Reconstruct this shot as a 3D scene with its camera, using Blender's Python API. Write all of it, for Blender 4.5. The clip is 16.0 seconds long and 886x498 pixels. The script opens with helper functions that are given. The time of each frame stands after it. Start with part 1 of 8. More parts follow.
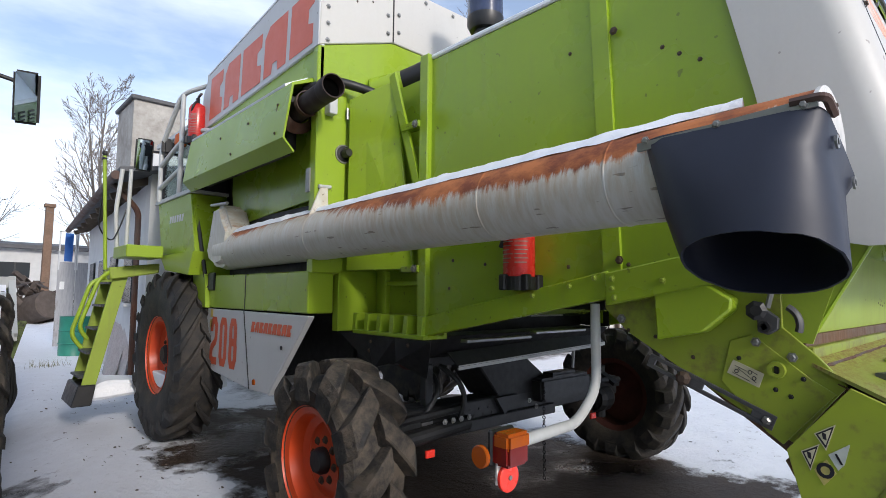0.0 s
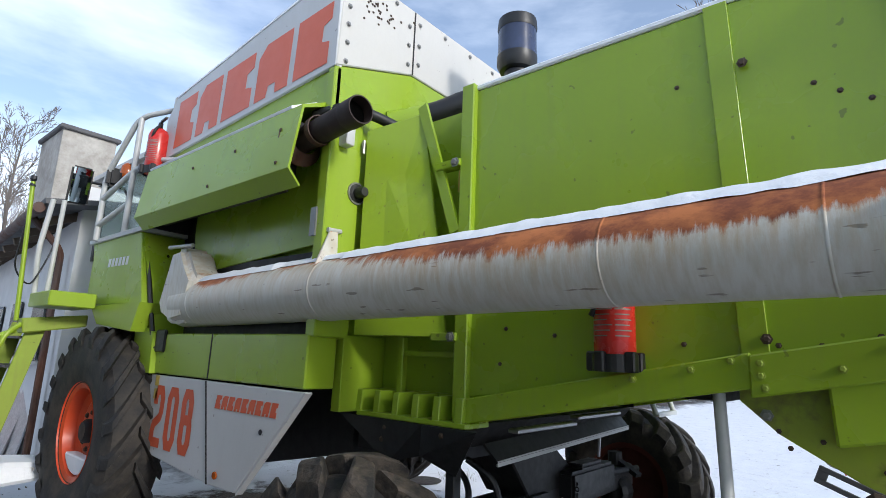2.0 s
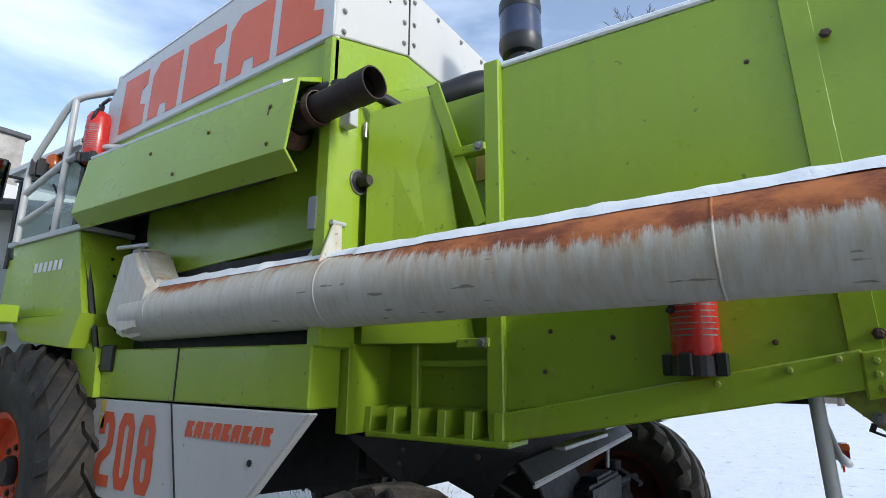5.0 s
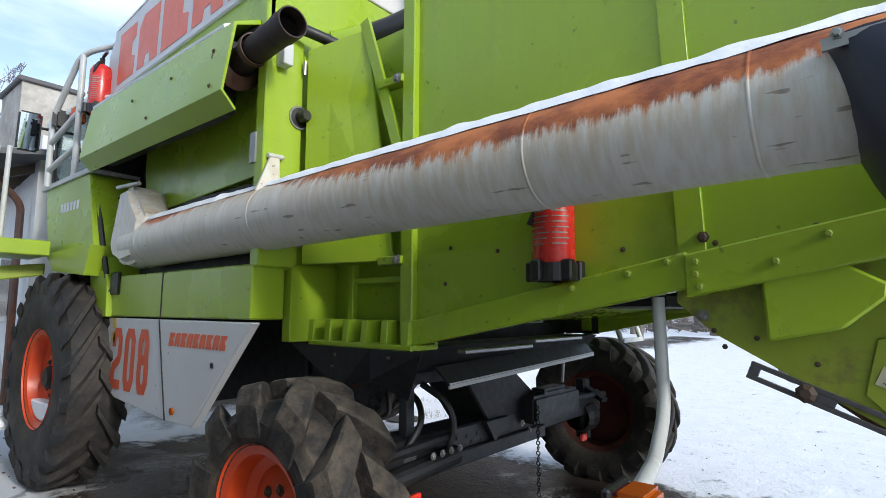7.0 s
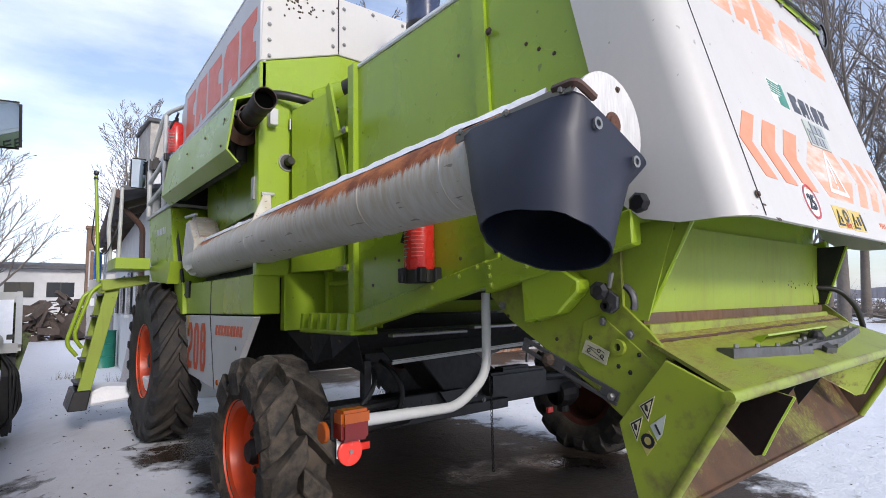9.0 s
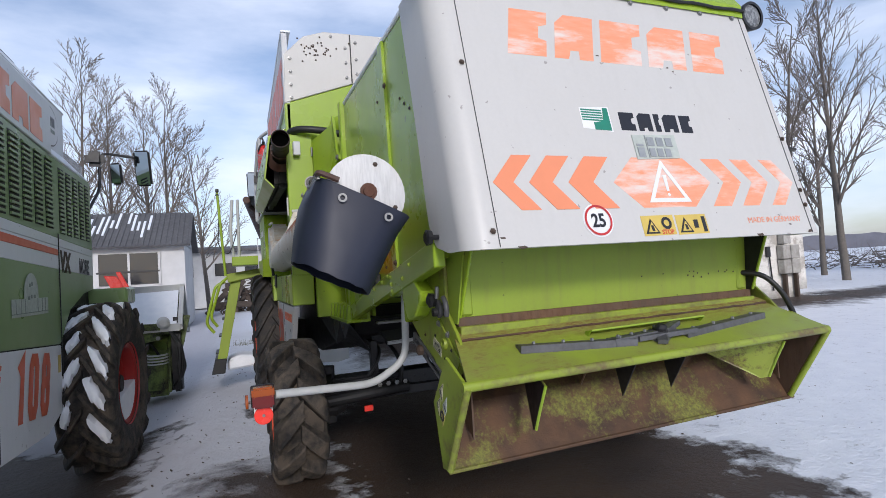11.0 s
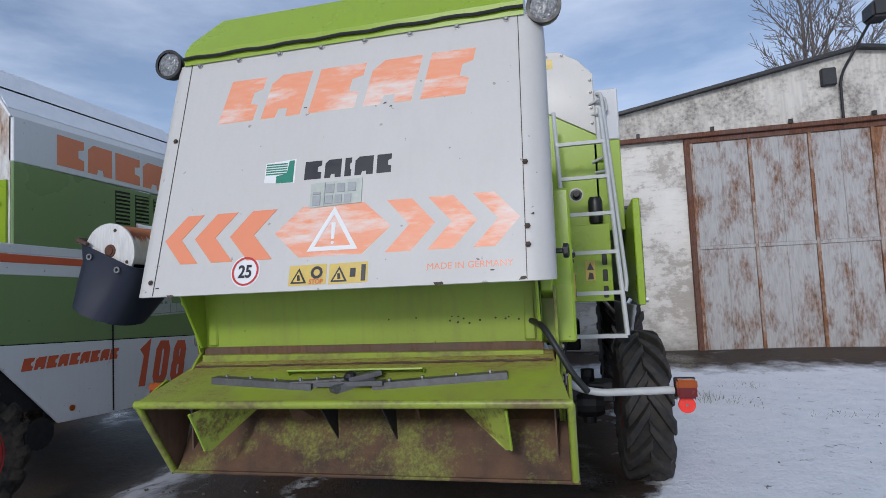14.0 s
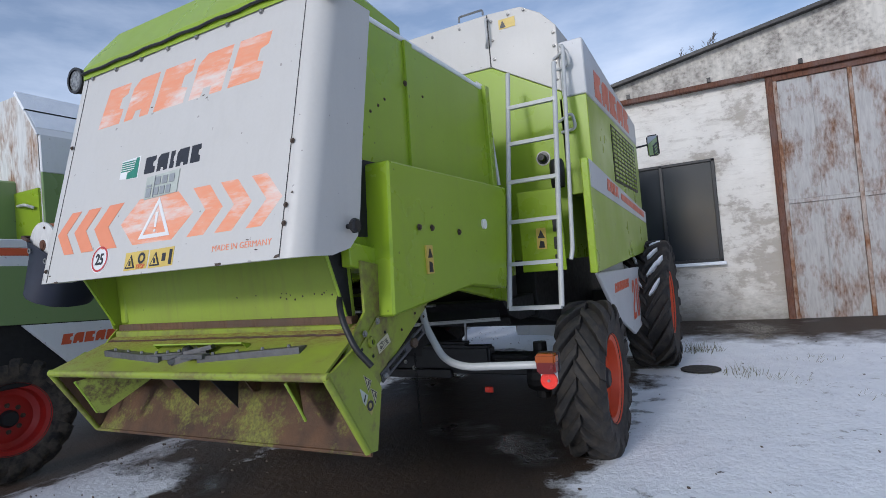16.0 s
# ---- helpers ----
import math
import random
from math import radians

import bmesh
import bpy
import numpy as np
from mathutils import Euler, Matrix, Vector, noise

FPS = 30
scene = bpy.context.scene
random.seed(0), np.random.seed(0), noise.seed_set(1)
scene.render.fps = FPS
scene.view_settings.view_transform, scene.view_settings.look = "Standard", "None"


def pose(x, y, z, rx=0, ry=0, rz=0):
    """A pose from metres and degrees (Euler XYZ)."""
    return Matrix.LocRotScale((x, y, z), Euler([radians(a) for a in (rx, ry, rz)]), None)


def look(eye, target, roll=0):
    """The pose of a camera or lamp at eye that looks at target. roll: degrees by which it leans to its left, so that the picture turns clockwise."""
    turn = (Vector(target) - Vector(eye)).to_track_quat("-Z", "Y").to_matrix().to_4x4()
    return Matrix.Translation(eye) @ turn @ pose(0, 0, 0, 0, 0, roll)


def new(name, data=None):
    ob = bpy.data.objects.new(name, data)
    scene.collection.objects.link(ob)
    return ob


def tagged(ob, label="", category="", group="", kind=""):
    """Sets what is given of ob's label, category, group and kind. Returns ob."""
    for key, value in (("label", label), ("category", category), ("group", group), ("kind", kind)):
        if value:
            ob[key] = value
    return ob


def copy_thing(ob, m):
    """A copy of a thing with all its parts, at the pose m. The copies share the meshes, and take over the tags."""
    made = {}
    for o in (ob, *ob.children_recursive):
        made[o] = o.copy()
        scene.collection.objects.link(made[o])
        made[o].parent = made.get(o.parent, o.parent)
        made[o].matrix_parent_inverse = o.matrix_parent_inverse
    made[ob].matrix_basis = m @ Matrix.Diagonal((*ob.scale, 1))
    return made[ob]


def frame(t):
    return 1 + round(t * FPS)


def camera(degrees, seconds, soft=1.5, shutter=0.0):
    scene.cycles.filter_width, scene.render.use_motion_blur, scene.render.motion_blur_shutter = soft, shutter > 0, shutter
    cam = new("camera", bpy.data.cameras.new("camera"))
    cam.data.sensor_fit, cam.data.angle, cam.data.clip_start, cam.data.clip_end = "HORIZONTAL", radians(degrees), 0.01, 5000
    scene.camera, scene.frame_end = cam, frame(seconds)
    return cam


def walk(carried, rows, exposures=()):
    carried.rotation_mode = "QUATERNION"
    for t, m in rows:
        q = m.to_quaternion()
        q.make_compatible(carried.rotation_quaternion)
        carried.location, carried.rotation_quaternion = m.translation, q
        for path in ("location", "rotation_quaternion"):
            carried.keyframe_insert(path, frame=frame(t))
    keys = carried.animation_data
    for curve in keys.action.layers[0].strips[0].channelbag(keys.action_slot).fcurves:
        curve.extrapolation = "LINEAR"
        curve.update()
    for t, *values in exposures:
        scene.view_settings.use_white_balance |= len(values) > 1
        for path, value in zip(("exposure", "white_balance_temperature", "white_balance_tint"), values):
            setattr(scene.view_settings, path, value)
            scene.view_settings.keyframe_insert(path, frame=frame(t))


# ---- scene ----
# ---- camera ----
cam = camera(78.7, 16.0, soft=0.6)
PATH = [
    (0, (-0.001, 0.064, 1.464), (1.346, 1.532, 1.633), 0.6),
    (0.5, (0.05, 0.317, 1.466), (1.408, 1.768, 1.695), 1.7),
    (1, (-0.011, 0.625, 1.489), (1.454, 1.953, 1.787), 1.3),
    (1.5, (-0.037, 0.807, 1.508), (1.448, 2.102, 1.852), 1.8),
    (2, (0.012, 0.908, 1.513), (1.508, 2.174, 1.911), 2.3),
    (2.5, (0.058, 1.046, 1.512), (1.563, 2.284, 1.962), 2.0),
    (3, (0.04, 1.324, 1.528), (1.574, 2.521, 1.988), 0.9),
    (3.2, (0.037, 1.396, 1.537), (1.586, 2.576, 1.995), 0.7),
    (5.5, (0.019, 1.47, 1.486), (1.667, 2.516, 1.921), 0.4),
    (6, (0.14, 1.31, 1.456), (1.781, 2.378, 1.863), 0.6),
    (6.5, (0.236, 1.06, 1.4), (1.848, 2.225, 1.612), 1.2),
    (7, (0.251, 0.81, 1.379), (1.79, 2.067, 1.608), 0.3),
    (7.5, (0.212, 0.526, 1.391), (1.725, 1.815, 1.619), 0.2),
    (8, (0.352, 0.177, 1.395), (1.732, 1.607, 1.62), 0.8),
    (8.5, (0.377, -0.156, 1.381), (1.678, 1.346, 1.607), -0.3),
    (9, (0.424, -0.465, 1.385), (1.672, 1.086, 1.585), -1.1),
    (9.2, (0.494, -0.591, 1.379), (1.697, 0.994, 1.586), -1.2),
    (11.3, (1.441, -1.819, 1.568), (2.045, 0.085, 1.647), -3.1),
    (11.5, (1.601, -1.882, 1.568), (2.105, 0.052, 1.653), -2.4),
    (12, (2.116, -2.009, 1.64), (2.377, -0.029, 1.733), -1.9),
    (12.5, (2.686, -2.182, 1.654), (2.758, -0.186, 1.765), -2.2),
    (13, (3.201, -2.147, 1.633), (3.07, -0.155, 1.753), -2.2),
    (13.5, (3.724, -2.073, 1.641), (3.463, -0.093, 1.758), -2.6),
    (14, (4.198, -2.051, 1.633), (3.75, -0.106, 1.76), -2.6),
    (14.5, (4.551, -1.924, 1.589), (4.017, 0.0, 1.713), -2.5),
    (15, (4.907, -1.78, 1.603), (4.29, 0.121, 1.693), -3.1),
    (15.5, (5.308, -1.655, 1.581), (4.505, 0.174, 1.667), -4.0),
    (16, (5.693, -1.504, 1.549), (4.768, 0.268, 1.604), -4.9),
]
walk(cam, [(t, look(eye, target, roll)) for t, eye, target, roll in PATH],
     exposures=[(0, 0.60, 6300, 12), (0.7, 0.69, 6300, 11), (1.5, 0.78, 6200, 10), (2.1, 0.68, 6050, 9), (2.7, 0.62, 5950, 9), (3.2, 0.62, 5950, 9), (5.5, 0.78, 6000, 8), (6.5, 0.90, 6100, 8), (7.5, 0.88, 6200, 9), (8.5, 0.70, 6250, 12), (9.2, 0.57, 6300, 16), (11.3, 0.15, 6050, 14), (12.5, -0.08, 5900, 13), (14.2, -0.19, 5880, 12), (16, -0.08, 5850, 12)])

# ---- world and light: bright winter day, thin cloud, soft low sun from behind the machines ----
SUN_EL, SUN_AZ = 24.0, 187.0          # degrees; azimuth clockwise from +y
world = bpy.data.worlds.new("world")
scene.world = world
world.use_nodes = True
wn, wl = world.node_tree.nodes, world.node_tree.links
wn.clear()
w_out = wn.new("ShaderNodeOutputWorld")
w_bg = wn.new("ShaderNodeBackground")
sky = wn.new("ShaderNodeTexSky")
sky.sky_type, sky.sun_disc = "NISHITA", False
sky.sun_elevation, sky.sun_rotation = radians(SUN_EL), radians(SUN_AZ)
sky.air_density, sky.dust_density, sky.ozone_density = 1.0, 1.2, 2.0
w_tc = wn.new("ShaderNodeTexCoord")
w_map = wn.new("ShaderNodeMapping")
w_map.inputs["Scale"].default_value = (0.9, 0.9, 3.2)
w_map.inputs["Rotation"].default_value = (0.0, 0.12, 0.5)
w_noise = wn.new("ShaderNodeTexNoise")
w_noise.inputs["Scale"].default_value, w_noise.inputs["Detail"].default_value = 1.9, 7.0
w_noise.inputs["Roughness"].default_value = 0.56
w_ramp = wn.new("ShaderNodeValToRGB")
w_ramp.color_ramp.elements[0].position, w_ramp.color_ramp.elements[1].position = 0.40, 0.66
w_ramp.color_ramp.elements[0].color, w_ramp.color_ramp.elements[1].color = (0.20, 0.20, 0.20, 1), (0.90, 0.90, 0.90, 1)
w_mix = wn.new("ShaderNodeMix")
w_mix.data_type = "RGBA"
w_mix.inputs[7].default_value = (6.9, 7.4, 8.3, 1)
wl.new(w_tc.outputs["Generated"], w_map.inputs["Vector"])
wl.new(w_map.outputs["Vector"], w_noise.inputs["Vector"])
wl.new(w_noise.outputs["Fac"], w_ramp.inputs["Fac"])
w_sep = wn.new("ShaderNodeSeparateXYZ")
w_high = wn.new("ShaderNodeMapRange")
for name, value in (("From Min", 0.10), ("From Max", 0.70), ("To Min", 1.08), ("To Max", 0.58)):
    w_high.inputs[name].default_value = value
w_veil = wn.new("ShaderNodeMath")
w_veil.operation = "MULTIPLY"
wl.new(w_tc.outputs["Generated"], w_sep.inputs["Vector"])
wl.new(w_sep.outputs["Z"], w_high.inputs["Value"])
wl.new(w_ramp.outputs["Color"], w_veil.inputs[0])
wl.new(w_high.outputs["Result"], w_veil.inputs[1])
wl.new(w_veil.outputs["Value"], w_mix.inputs[0])
wl.new(sky.outputs["Color"], w_mix.inputs[6])
wl.new(w_mix.outputs[2], w_bg.inputs["Color"])
w_bg.inputs["Strength"].default_value = 0.125
wl.new(w_bg.outputs["Background"], w_out.inputs["Surface"])
sun = new("sun", bpy.data.lights.new("sun", "SUN"))
sun.data.energy, sun.data.angle, sun.data.color = 1.6, radians(9), (1.0, 0.94, 0.86)
sun_dir = Vector((math.sin(radians(SUN_AZ)) * math.cos(radians(SUN_EL)), math.cos(radians(SUN_AZ)) * math.cos(radians(SUN_EL)), math.sin(radians(SUN_EL))))
sun.matrix_world = look(sun_dir * 60, (0, 0, 0))


# ---- materials ----
class Mat:
    """A small wrapper that wires a procedural Principled material."""

    def __init__(self, name, rough=0.5, metal=0.0):
        self.m = bpy.data.materials.new(name)
        self.m.use_nodes = True
        self.n, self.l = self.m.node_tree.nodes, self.m.node_tree.links
        self.b = self.n["Principled BSDF"]
        self.b.inputs["Roughness"].default_value, self.b.inputs["Metallic"].default_value = rough, metal
        self.tc = self.n.new("ShaderNodeTexCoord").outputs["Object"]

    def noise(self, scale, detail=4.0, rough=0.55, stretch=(1, 1, 1)):
        mp = self.n.new("ShaderNodeMapping")
        mp.inputs["Scale"].default_value = stretch
        nz = self.n.new("ShaderNodeTexNoise")
        nz.inputs["Scale"].default_value, nz.inputs["Detail"].default_value, nz.inputs["Roughness"].default_value = scale, detail, rough
        self.l.new(self.tc, mp.inputs["Vector"])
        self.l.new(mp.outputs["Vector"], nz.inputs["Vector"])
        return nz.outputs["Fac"]

    def ramp(self, fac, lo, hi):
        r = self.n.new("ShaderNodeMapRange")
        r.inputs["From Min"].default_value, r.inputs["From Max"].default_value = lo, hi
        self.l.new(fac, r.inputs["Value"])
        return r.outputs["Result"]

    def mix(self, fac, a, b):
        x = self.n.new("ShaderNodeMix")
        x.data_type = "RGBA"
        for sock, v in ((x.inputs[0], fac), (x.inputs[6], a), (x.inputs[7], b)):
            if isinstance(v, tuple):
                sock.default_value = (*v, 1)
            elif isinstance(v, float):
                sock.default_value = v
            else:
                self.l.new(v, sock)
        return x.outputs[2]

    def math(self, op, a, b=0.0, c=0.0):
        x = self.n.new("ShaderNodeMath")
        x.operation = op
        for i, v in enumerate((a, b, c)):
            if isinstance(v, (int, float)):
                x.inputs[i].default_value = v
            else:
                self.l.new(v, x.inputs[i])
        return x.outputs[0]

    def axis(self, k):
        s = self.n.new("ShaderNodeSeparateXYZ")
        self.l.new(self.tc, s.inputs[0])
        return s.outputs[k]

    def normal_z(self):
        g = self.n.new("ShaderNodeNewGeometry")
        s = self.n.new("ShaderNodeSeparateXYZ")
        self.l.new(g.outputs["Normal"], s.inputs[0])
        return s.outputs[2]

    def set(self, key, v):
        if isinstance(v, tuple):
            self.b.inputs[key].default_value = (*v, 1)
        elif isinstance(v, (int, float)):
            self.b.inputs[key].default_value = v
        else:
            self.l.new(v, self.b.inputs[key])
        return self

    def bump(self, fac, strength=0.3, dist=0.01):
        x = self.n.new("ShaderNodeBump")
        x.inputs["Strength"].default_value, x.inputs["Distance"].default_value = strength, dist
        self.l.new(fac, x.inputs["Height"])
        self.l.new(x.outputs["Normal"], self.b.inputs["Normal"])
        return self


def paint(name, colour, dirt, rough=0.35, dirt_amount=0.35, wavy=0.05):
    """Sheet-metal paint with dust film, streaks and slight waviness."""
    k = Mat(name, rough)
    big = k.ramp(k.noise(1.3, 5), 0.35, 0.75)
    streak = k.ramp(k.noise(3.0, 5, 0.6, (6, 6, 0.5)), 0.5, 0.8)
    fine = k.ramp(k.noise(55, 3), 0.35, 0.8)
    f = k.math("MULTIPLY", k.math("MULTIPLY_ADD", big, 0.6, k.math("MULTIPLY", streak, 0.5)), dirt_amount)
    c = k.mix(f, colour, dirt)
    c = k.mix(k.math("MULTIPLY", fine, 0.10), c, dirt)
    spots = k.ramp(k.noise(28, 2, 0.4), 0.735, 0.76)
    c = k.mix(k.math("MULTIPLY", spots, 0.55), c, (dirt[0] * 0.35, dirt[1] * 0.3, dirt[2] * 0.3))
    k.set("Base Color", c)
    k.set("Roughness", k.math("MULTIPLY_ADD", big, 0.25, rough))
    k.bump(k.noise(2.2, 2), wavy, 0.03)
    return k.m


def plain(name, colour, rough=0.5, metal=0.0, vary=0.25, scale=20.0, bump=0.15):
    k = Mat(name, rough, metal)
    a = k.ramp(k.noise(scale, 5), 0.3, 0.75)
    b = k.ramp(k.noise(scale * 0.12, 4), 0.35, 0.7)
    d = tuple(x * (1 - vary) for x in colour)
    k.set("Base Color", k.mix(k.math("MULTIPLY_ADD", a, 0.5, k.math("MULTIPLY", b, 0.5)), colour, d))
    k.set("Roughness", k.math("MULTIPLY_ADD", a, 0.2, rough - 0.1))
    k.bump(a, bump, 0.004)
    return k.m


def rusty(name, base, rust, amount, scale=2.4, rough=0.55, streaks=True):
    k = Mat(name, rough)
    n1 = k.noise(scale, 8, 0.65, (1, 1, 0.45) if streaks else (1, 1, 1))
    n2 = k.noise(scale * 9, 5, 0.6, (1, 1, 0.3) if streaks else (1, 1, 1))
    f = k.ramp(k.math("MULTIPLY_ADD", n2, 0.35, n1), amount, amount + 0.22)
    tone = k.mix(k.ramp(n2, 0.35, 0.7), rust, tuple(x * 0.45 for x in rust))
    pale = k.mix(k.ramp(k.noise(scale * 3, 6, 0.6, (3, 3, 0.4)), 0.4, 0.75), base, tuple(x * 0.72 for x in base))
    k.set("Base Color", k.mix(f, pale, tone))
    k.set("Roughness", k.math("MULTIPLY_ADD", f, 0.3, rough))
    k.bump(k.math("MULTIPLY_ADD", n2, 0.5, f), 0.25, 0.006)
    return k.m


M = {}
M["green"] = paint("green_paint", (0.272, 0.405, 0.017), (0.22, 0.25, 0.065), 0.22, 0.35)
M["green_old"] = paint("weathered_green_paint", (0.27, 0.38, 0.025), (0.17, 0.15, 0.06), 0.42, 0.6)
M["green_b"] = paint("faded_green_paint", (0.185, 0.280, 0.105), (0.23, 0.28, 0.15), 0.26, 0.4)
M["white"] = paint("white_paint", (0.56, 0.545, 0.51), (0.40, 0.385, 0.35), 0.34, 0.25, 0.03)
M["grey"] = paint("light_grey_paint", (0.55, 0.56, 0.57), (0.40, 0.39, 0.37), 0.36, 0.3)
M["grey_b"] = paint("pale_grey_paint", (0.72, 0.73, 0.74), (0.52, 0.51, 0.49), 0.36, 0.3)
# near-black steel; also colours sheets that stand for deep shade inside the machines
M["dark"] = plain("dark_steel_and_shade", (0.010, 0.010, 0.011), 0.6, 0.0, 0.4)
# black without gloss: the darkness inside holes and mouths, painted on flat faces
k = Mat("hole_shade_black", 0.95)
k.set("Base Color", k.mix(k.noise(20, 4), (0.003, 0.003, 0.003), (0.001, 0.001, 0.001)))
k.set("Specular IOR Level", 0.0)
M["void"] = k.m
M["black"] = plain("black_plastic", (0.012, 0.012, 0.013), 0.45)
M["frame_grey"] = plain("dark_grey_paint", (0.021, 0.022, 0.024), 0.5)
M["steel"] = plain("worn_steel", (0.42, 0.42, 0.43), 0.38, 0.8, 0.35, 30)
M["bar_steel"] = plain("dull_grey_bar_steel", (0.095, 0.095, 0.10), 0.5, 0.3, 0.4, 25)
M["zinc"] = plain("zinc_bolt", (0.30, 0.30, 0.29), 0.4, 0.7)
M["bolt"] = plain("rusty_bolt", (0.07, 0.045, 0.03), 0.7)
M["rail"] = plain("pale_grey_tube", (0.50, 0.51, 0.50), 0.4, 0.0, 0.15)
M["red"] = plain("red_paint", (0.55, 0.025, 0.018), 0.28, 0.0, 0.25, 9)
M["rim"] = plain("orange_red_rim", (0.66, 0.075, 0.016), 0.42, 0.0, 0.35, 6)
# rim red darkened for the shade inside the wheel, with uneven mud
M["rim_shade"] = plain("shaded_muddy_rim", (0.10, 0.020, 0.010), 0.8, 0.0, 0.6, 8, 0.4)
M["rim_b"] = plain("red_rim", (0.42, 0.02, 0.015), 0.42, 0.0, 0.35, 6)
M["amber"] = plain("amber_lens", (0.36, 0.075, 0.006), 0.2)
M["lens_red"] = plain("red_lens", (0.16, 0.012, 0.010), 0.2)
M["reflector"] = plain("red_reflector", (0.95, 0.05, 0.03), 0.25)
M["orange"] = plain("orange_print", (0.80, 0.27, 0.13), 0.4, 0.0, 0.12, 8)
M["orange_dark"] = plain("orange_red_print", (0.66, 0.12, 0.05), 0.4, 0.0, 0.12, 8)
M["print_black"] = plain("black_print", (0.015, 0.015, 0.02), 0.4)
M["print_white"] = plain("white_print", (0.78, 0.78, 0.76), 0.4, 0.0, 0.08)
M["print_red"] = plain("red_print", (0.55, 0.03, 0.03), 0.4)
M["print_green"] = plain("green_print", (0.02, 0.22, 0.14), 0.4)
M["print_yellow"] = plain("yellow_print", (0.66, 0.48, 0.10), 0.4, 0.0, 0.2)
M["print_cream"] = plain("cream_plate", (0.55, 0.52, 0.36), 0.5, 0.0, 0.3)
M["print_olive"] = plain("faded_yellow_label", (0.50, 0.44, 0.13), 0.5, 0.0, 0.45, 60)
M["print_grey"] = plain("grey_print", (0.50, 0.51, 0.52), 0.4)
M["snow"] = None
k = Mat("snow", 0.65)
k.set("Base Color", k.mix(k.ramp(k.noise(9, 5), 0.3, 0.8), (0.88, 0.90, 0.93), (0.78, 0.81, 0.86)))
k.set("Subsurface Weight", 0.0)
k.bump(k.noise(40, 5), 0.5, 0.01)
M["snow"] = k.m

k = Mat("sun_faded_orange_print", 0.42)
n1 = k.noise(3.5, 6, 0.6, (0.6, 1, 2.6))
n2 = k.noise(30, 4, 0.6, (0.4, 1, 1.6))
f = k.ramp(k.math("MULTIPLY_ADD", n2, 0.25, n1), 0.60, 0.78)
k.set("Base Color", k.mix(k.math("MULTIPLY", f, 0.85), k.mix(k.ramp(n2, 0.3, 0.7), (0.82, 0.30, 0.15), (0.78, 0.36, 0.22)), (0.74, 0.68, 0.62)))
M["orange_faded"] = k.m

k = Mat("tyre_rubber", 0.75)
mud = k.ramp(k.noise(5, 7, 0.65), 0.44, 0.66)
fine = k.noise(45, 4)
c = k.mix(k.ramp(fine, 0.3, 0.8), (0.009, 0.009, 0.010), (0.024, 0.023, 0.022))
k.set("Base Color", k.mix(k.math("MULTIPLY", mud, 0.4), c, (0.11, 0.085, 0.06)))
k.bump(fine, 0.35, 0.006)
M["rubber"] = k.m

k = Mat("muddy_tread_rubber", 0.8)
mud = k.ramp(k.noise(6, 7, 0.65), 0.43, 0.60)
fine = k.noise(38, 5, 0.65)
c = k.mix(k.ramp(fine, 0.3, 0.8), (0.010, 0.010, 0.010), (0.030, 0.027, 0.024))
k.set("Base Color", k.mix(k.math("MULTIPLY", mud, 0.55), c, (0.145, 0.112, 0.080)))
k.bump(k.math("MULTIPLY_ADD", fine, 0.6, mud), 0.5, 0.01)
M["tread"] = k.m

# Auger tube: grey paint, rust towards its upper flank, rain streaks
k = Mat("rusted_auger_tube", 0.45)
up = k.normal_z()
blot = k.noise(2.2, 6, 0.6, (1, 0.35, 1))
drip = k.noise(9, 7, 0.75, (0.7, 3.4, 0.7))
edge = k.math("ADD", up, k.math("MULTIPLY_ADD", drip, 0.9, k.math("MULTIPLY_ADD", blot, 1.3, -1.15)))
toend = k.ramp(k.axis(1), 3.3, 1.9)
edge = k.math("ADD", edge, k.math("MULTIPLY_ADD", toend, 0.50, -0.48))
patch = k.ramp(k.math("ABSOLUTE", k.math("SUBTRACT", k.axis(1), 4.25)), 0.30, 0.05)
edge = k.math("MULTIPLY_ADD", patch, 0.34, edge)
rust = k.ramp(edge, 0.26, 0.44)
stain = k.math("MULTIPLY", k.ramp(edge, -0.75, 0.32), k.ramp(drip, 0.40, 0.58))
fine = k.noise(70, 4)
tone = k.mix(k.ramp(k.noise(7, 7, 0.7, (1, 0.6, 1)), 0.40, 0.60), (0.50, 0.165, 0.05), (0.20, 0.055, 0.022))
base = k.mix(k.ramp(k.noise(20, 5, 0.6, (0.5, 2.0, 0.4)), 0.42, 0.72), (0.60, 0.59, 0.545), (0.50, 0.475, 0.40))
scr = k.ramp(k.noise(16, 3, 0.4, (3, 0.5, 3)), 0.70, 0.73)
base = k.mix(k.math("MULTIPLY", scr, 0.7), base, (0.13, 0.10, 0.08))
base = k.mix(k.math("MULTIPLY", stain, 0.55), base, (0.46, 0.31, 0.15))
k.set("Base Color", k.mix(rust, base, tone))
k.set("Roughness", k.math("MULTIPLY_ADD", rust, 0.35, 0.42))
k.bump(k.math("MULTIPLY_ADD", fine, 0.3, rust), 0.25, 0.006)
M["tube"] = k.m

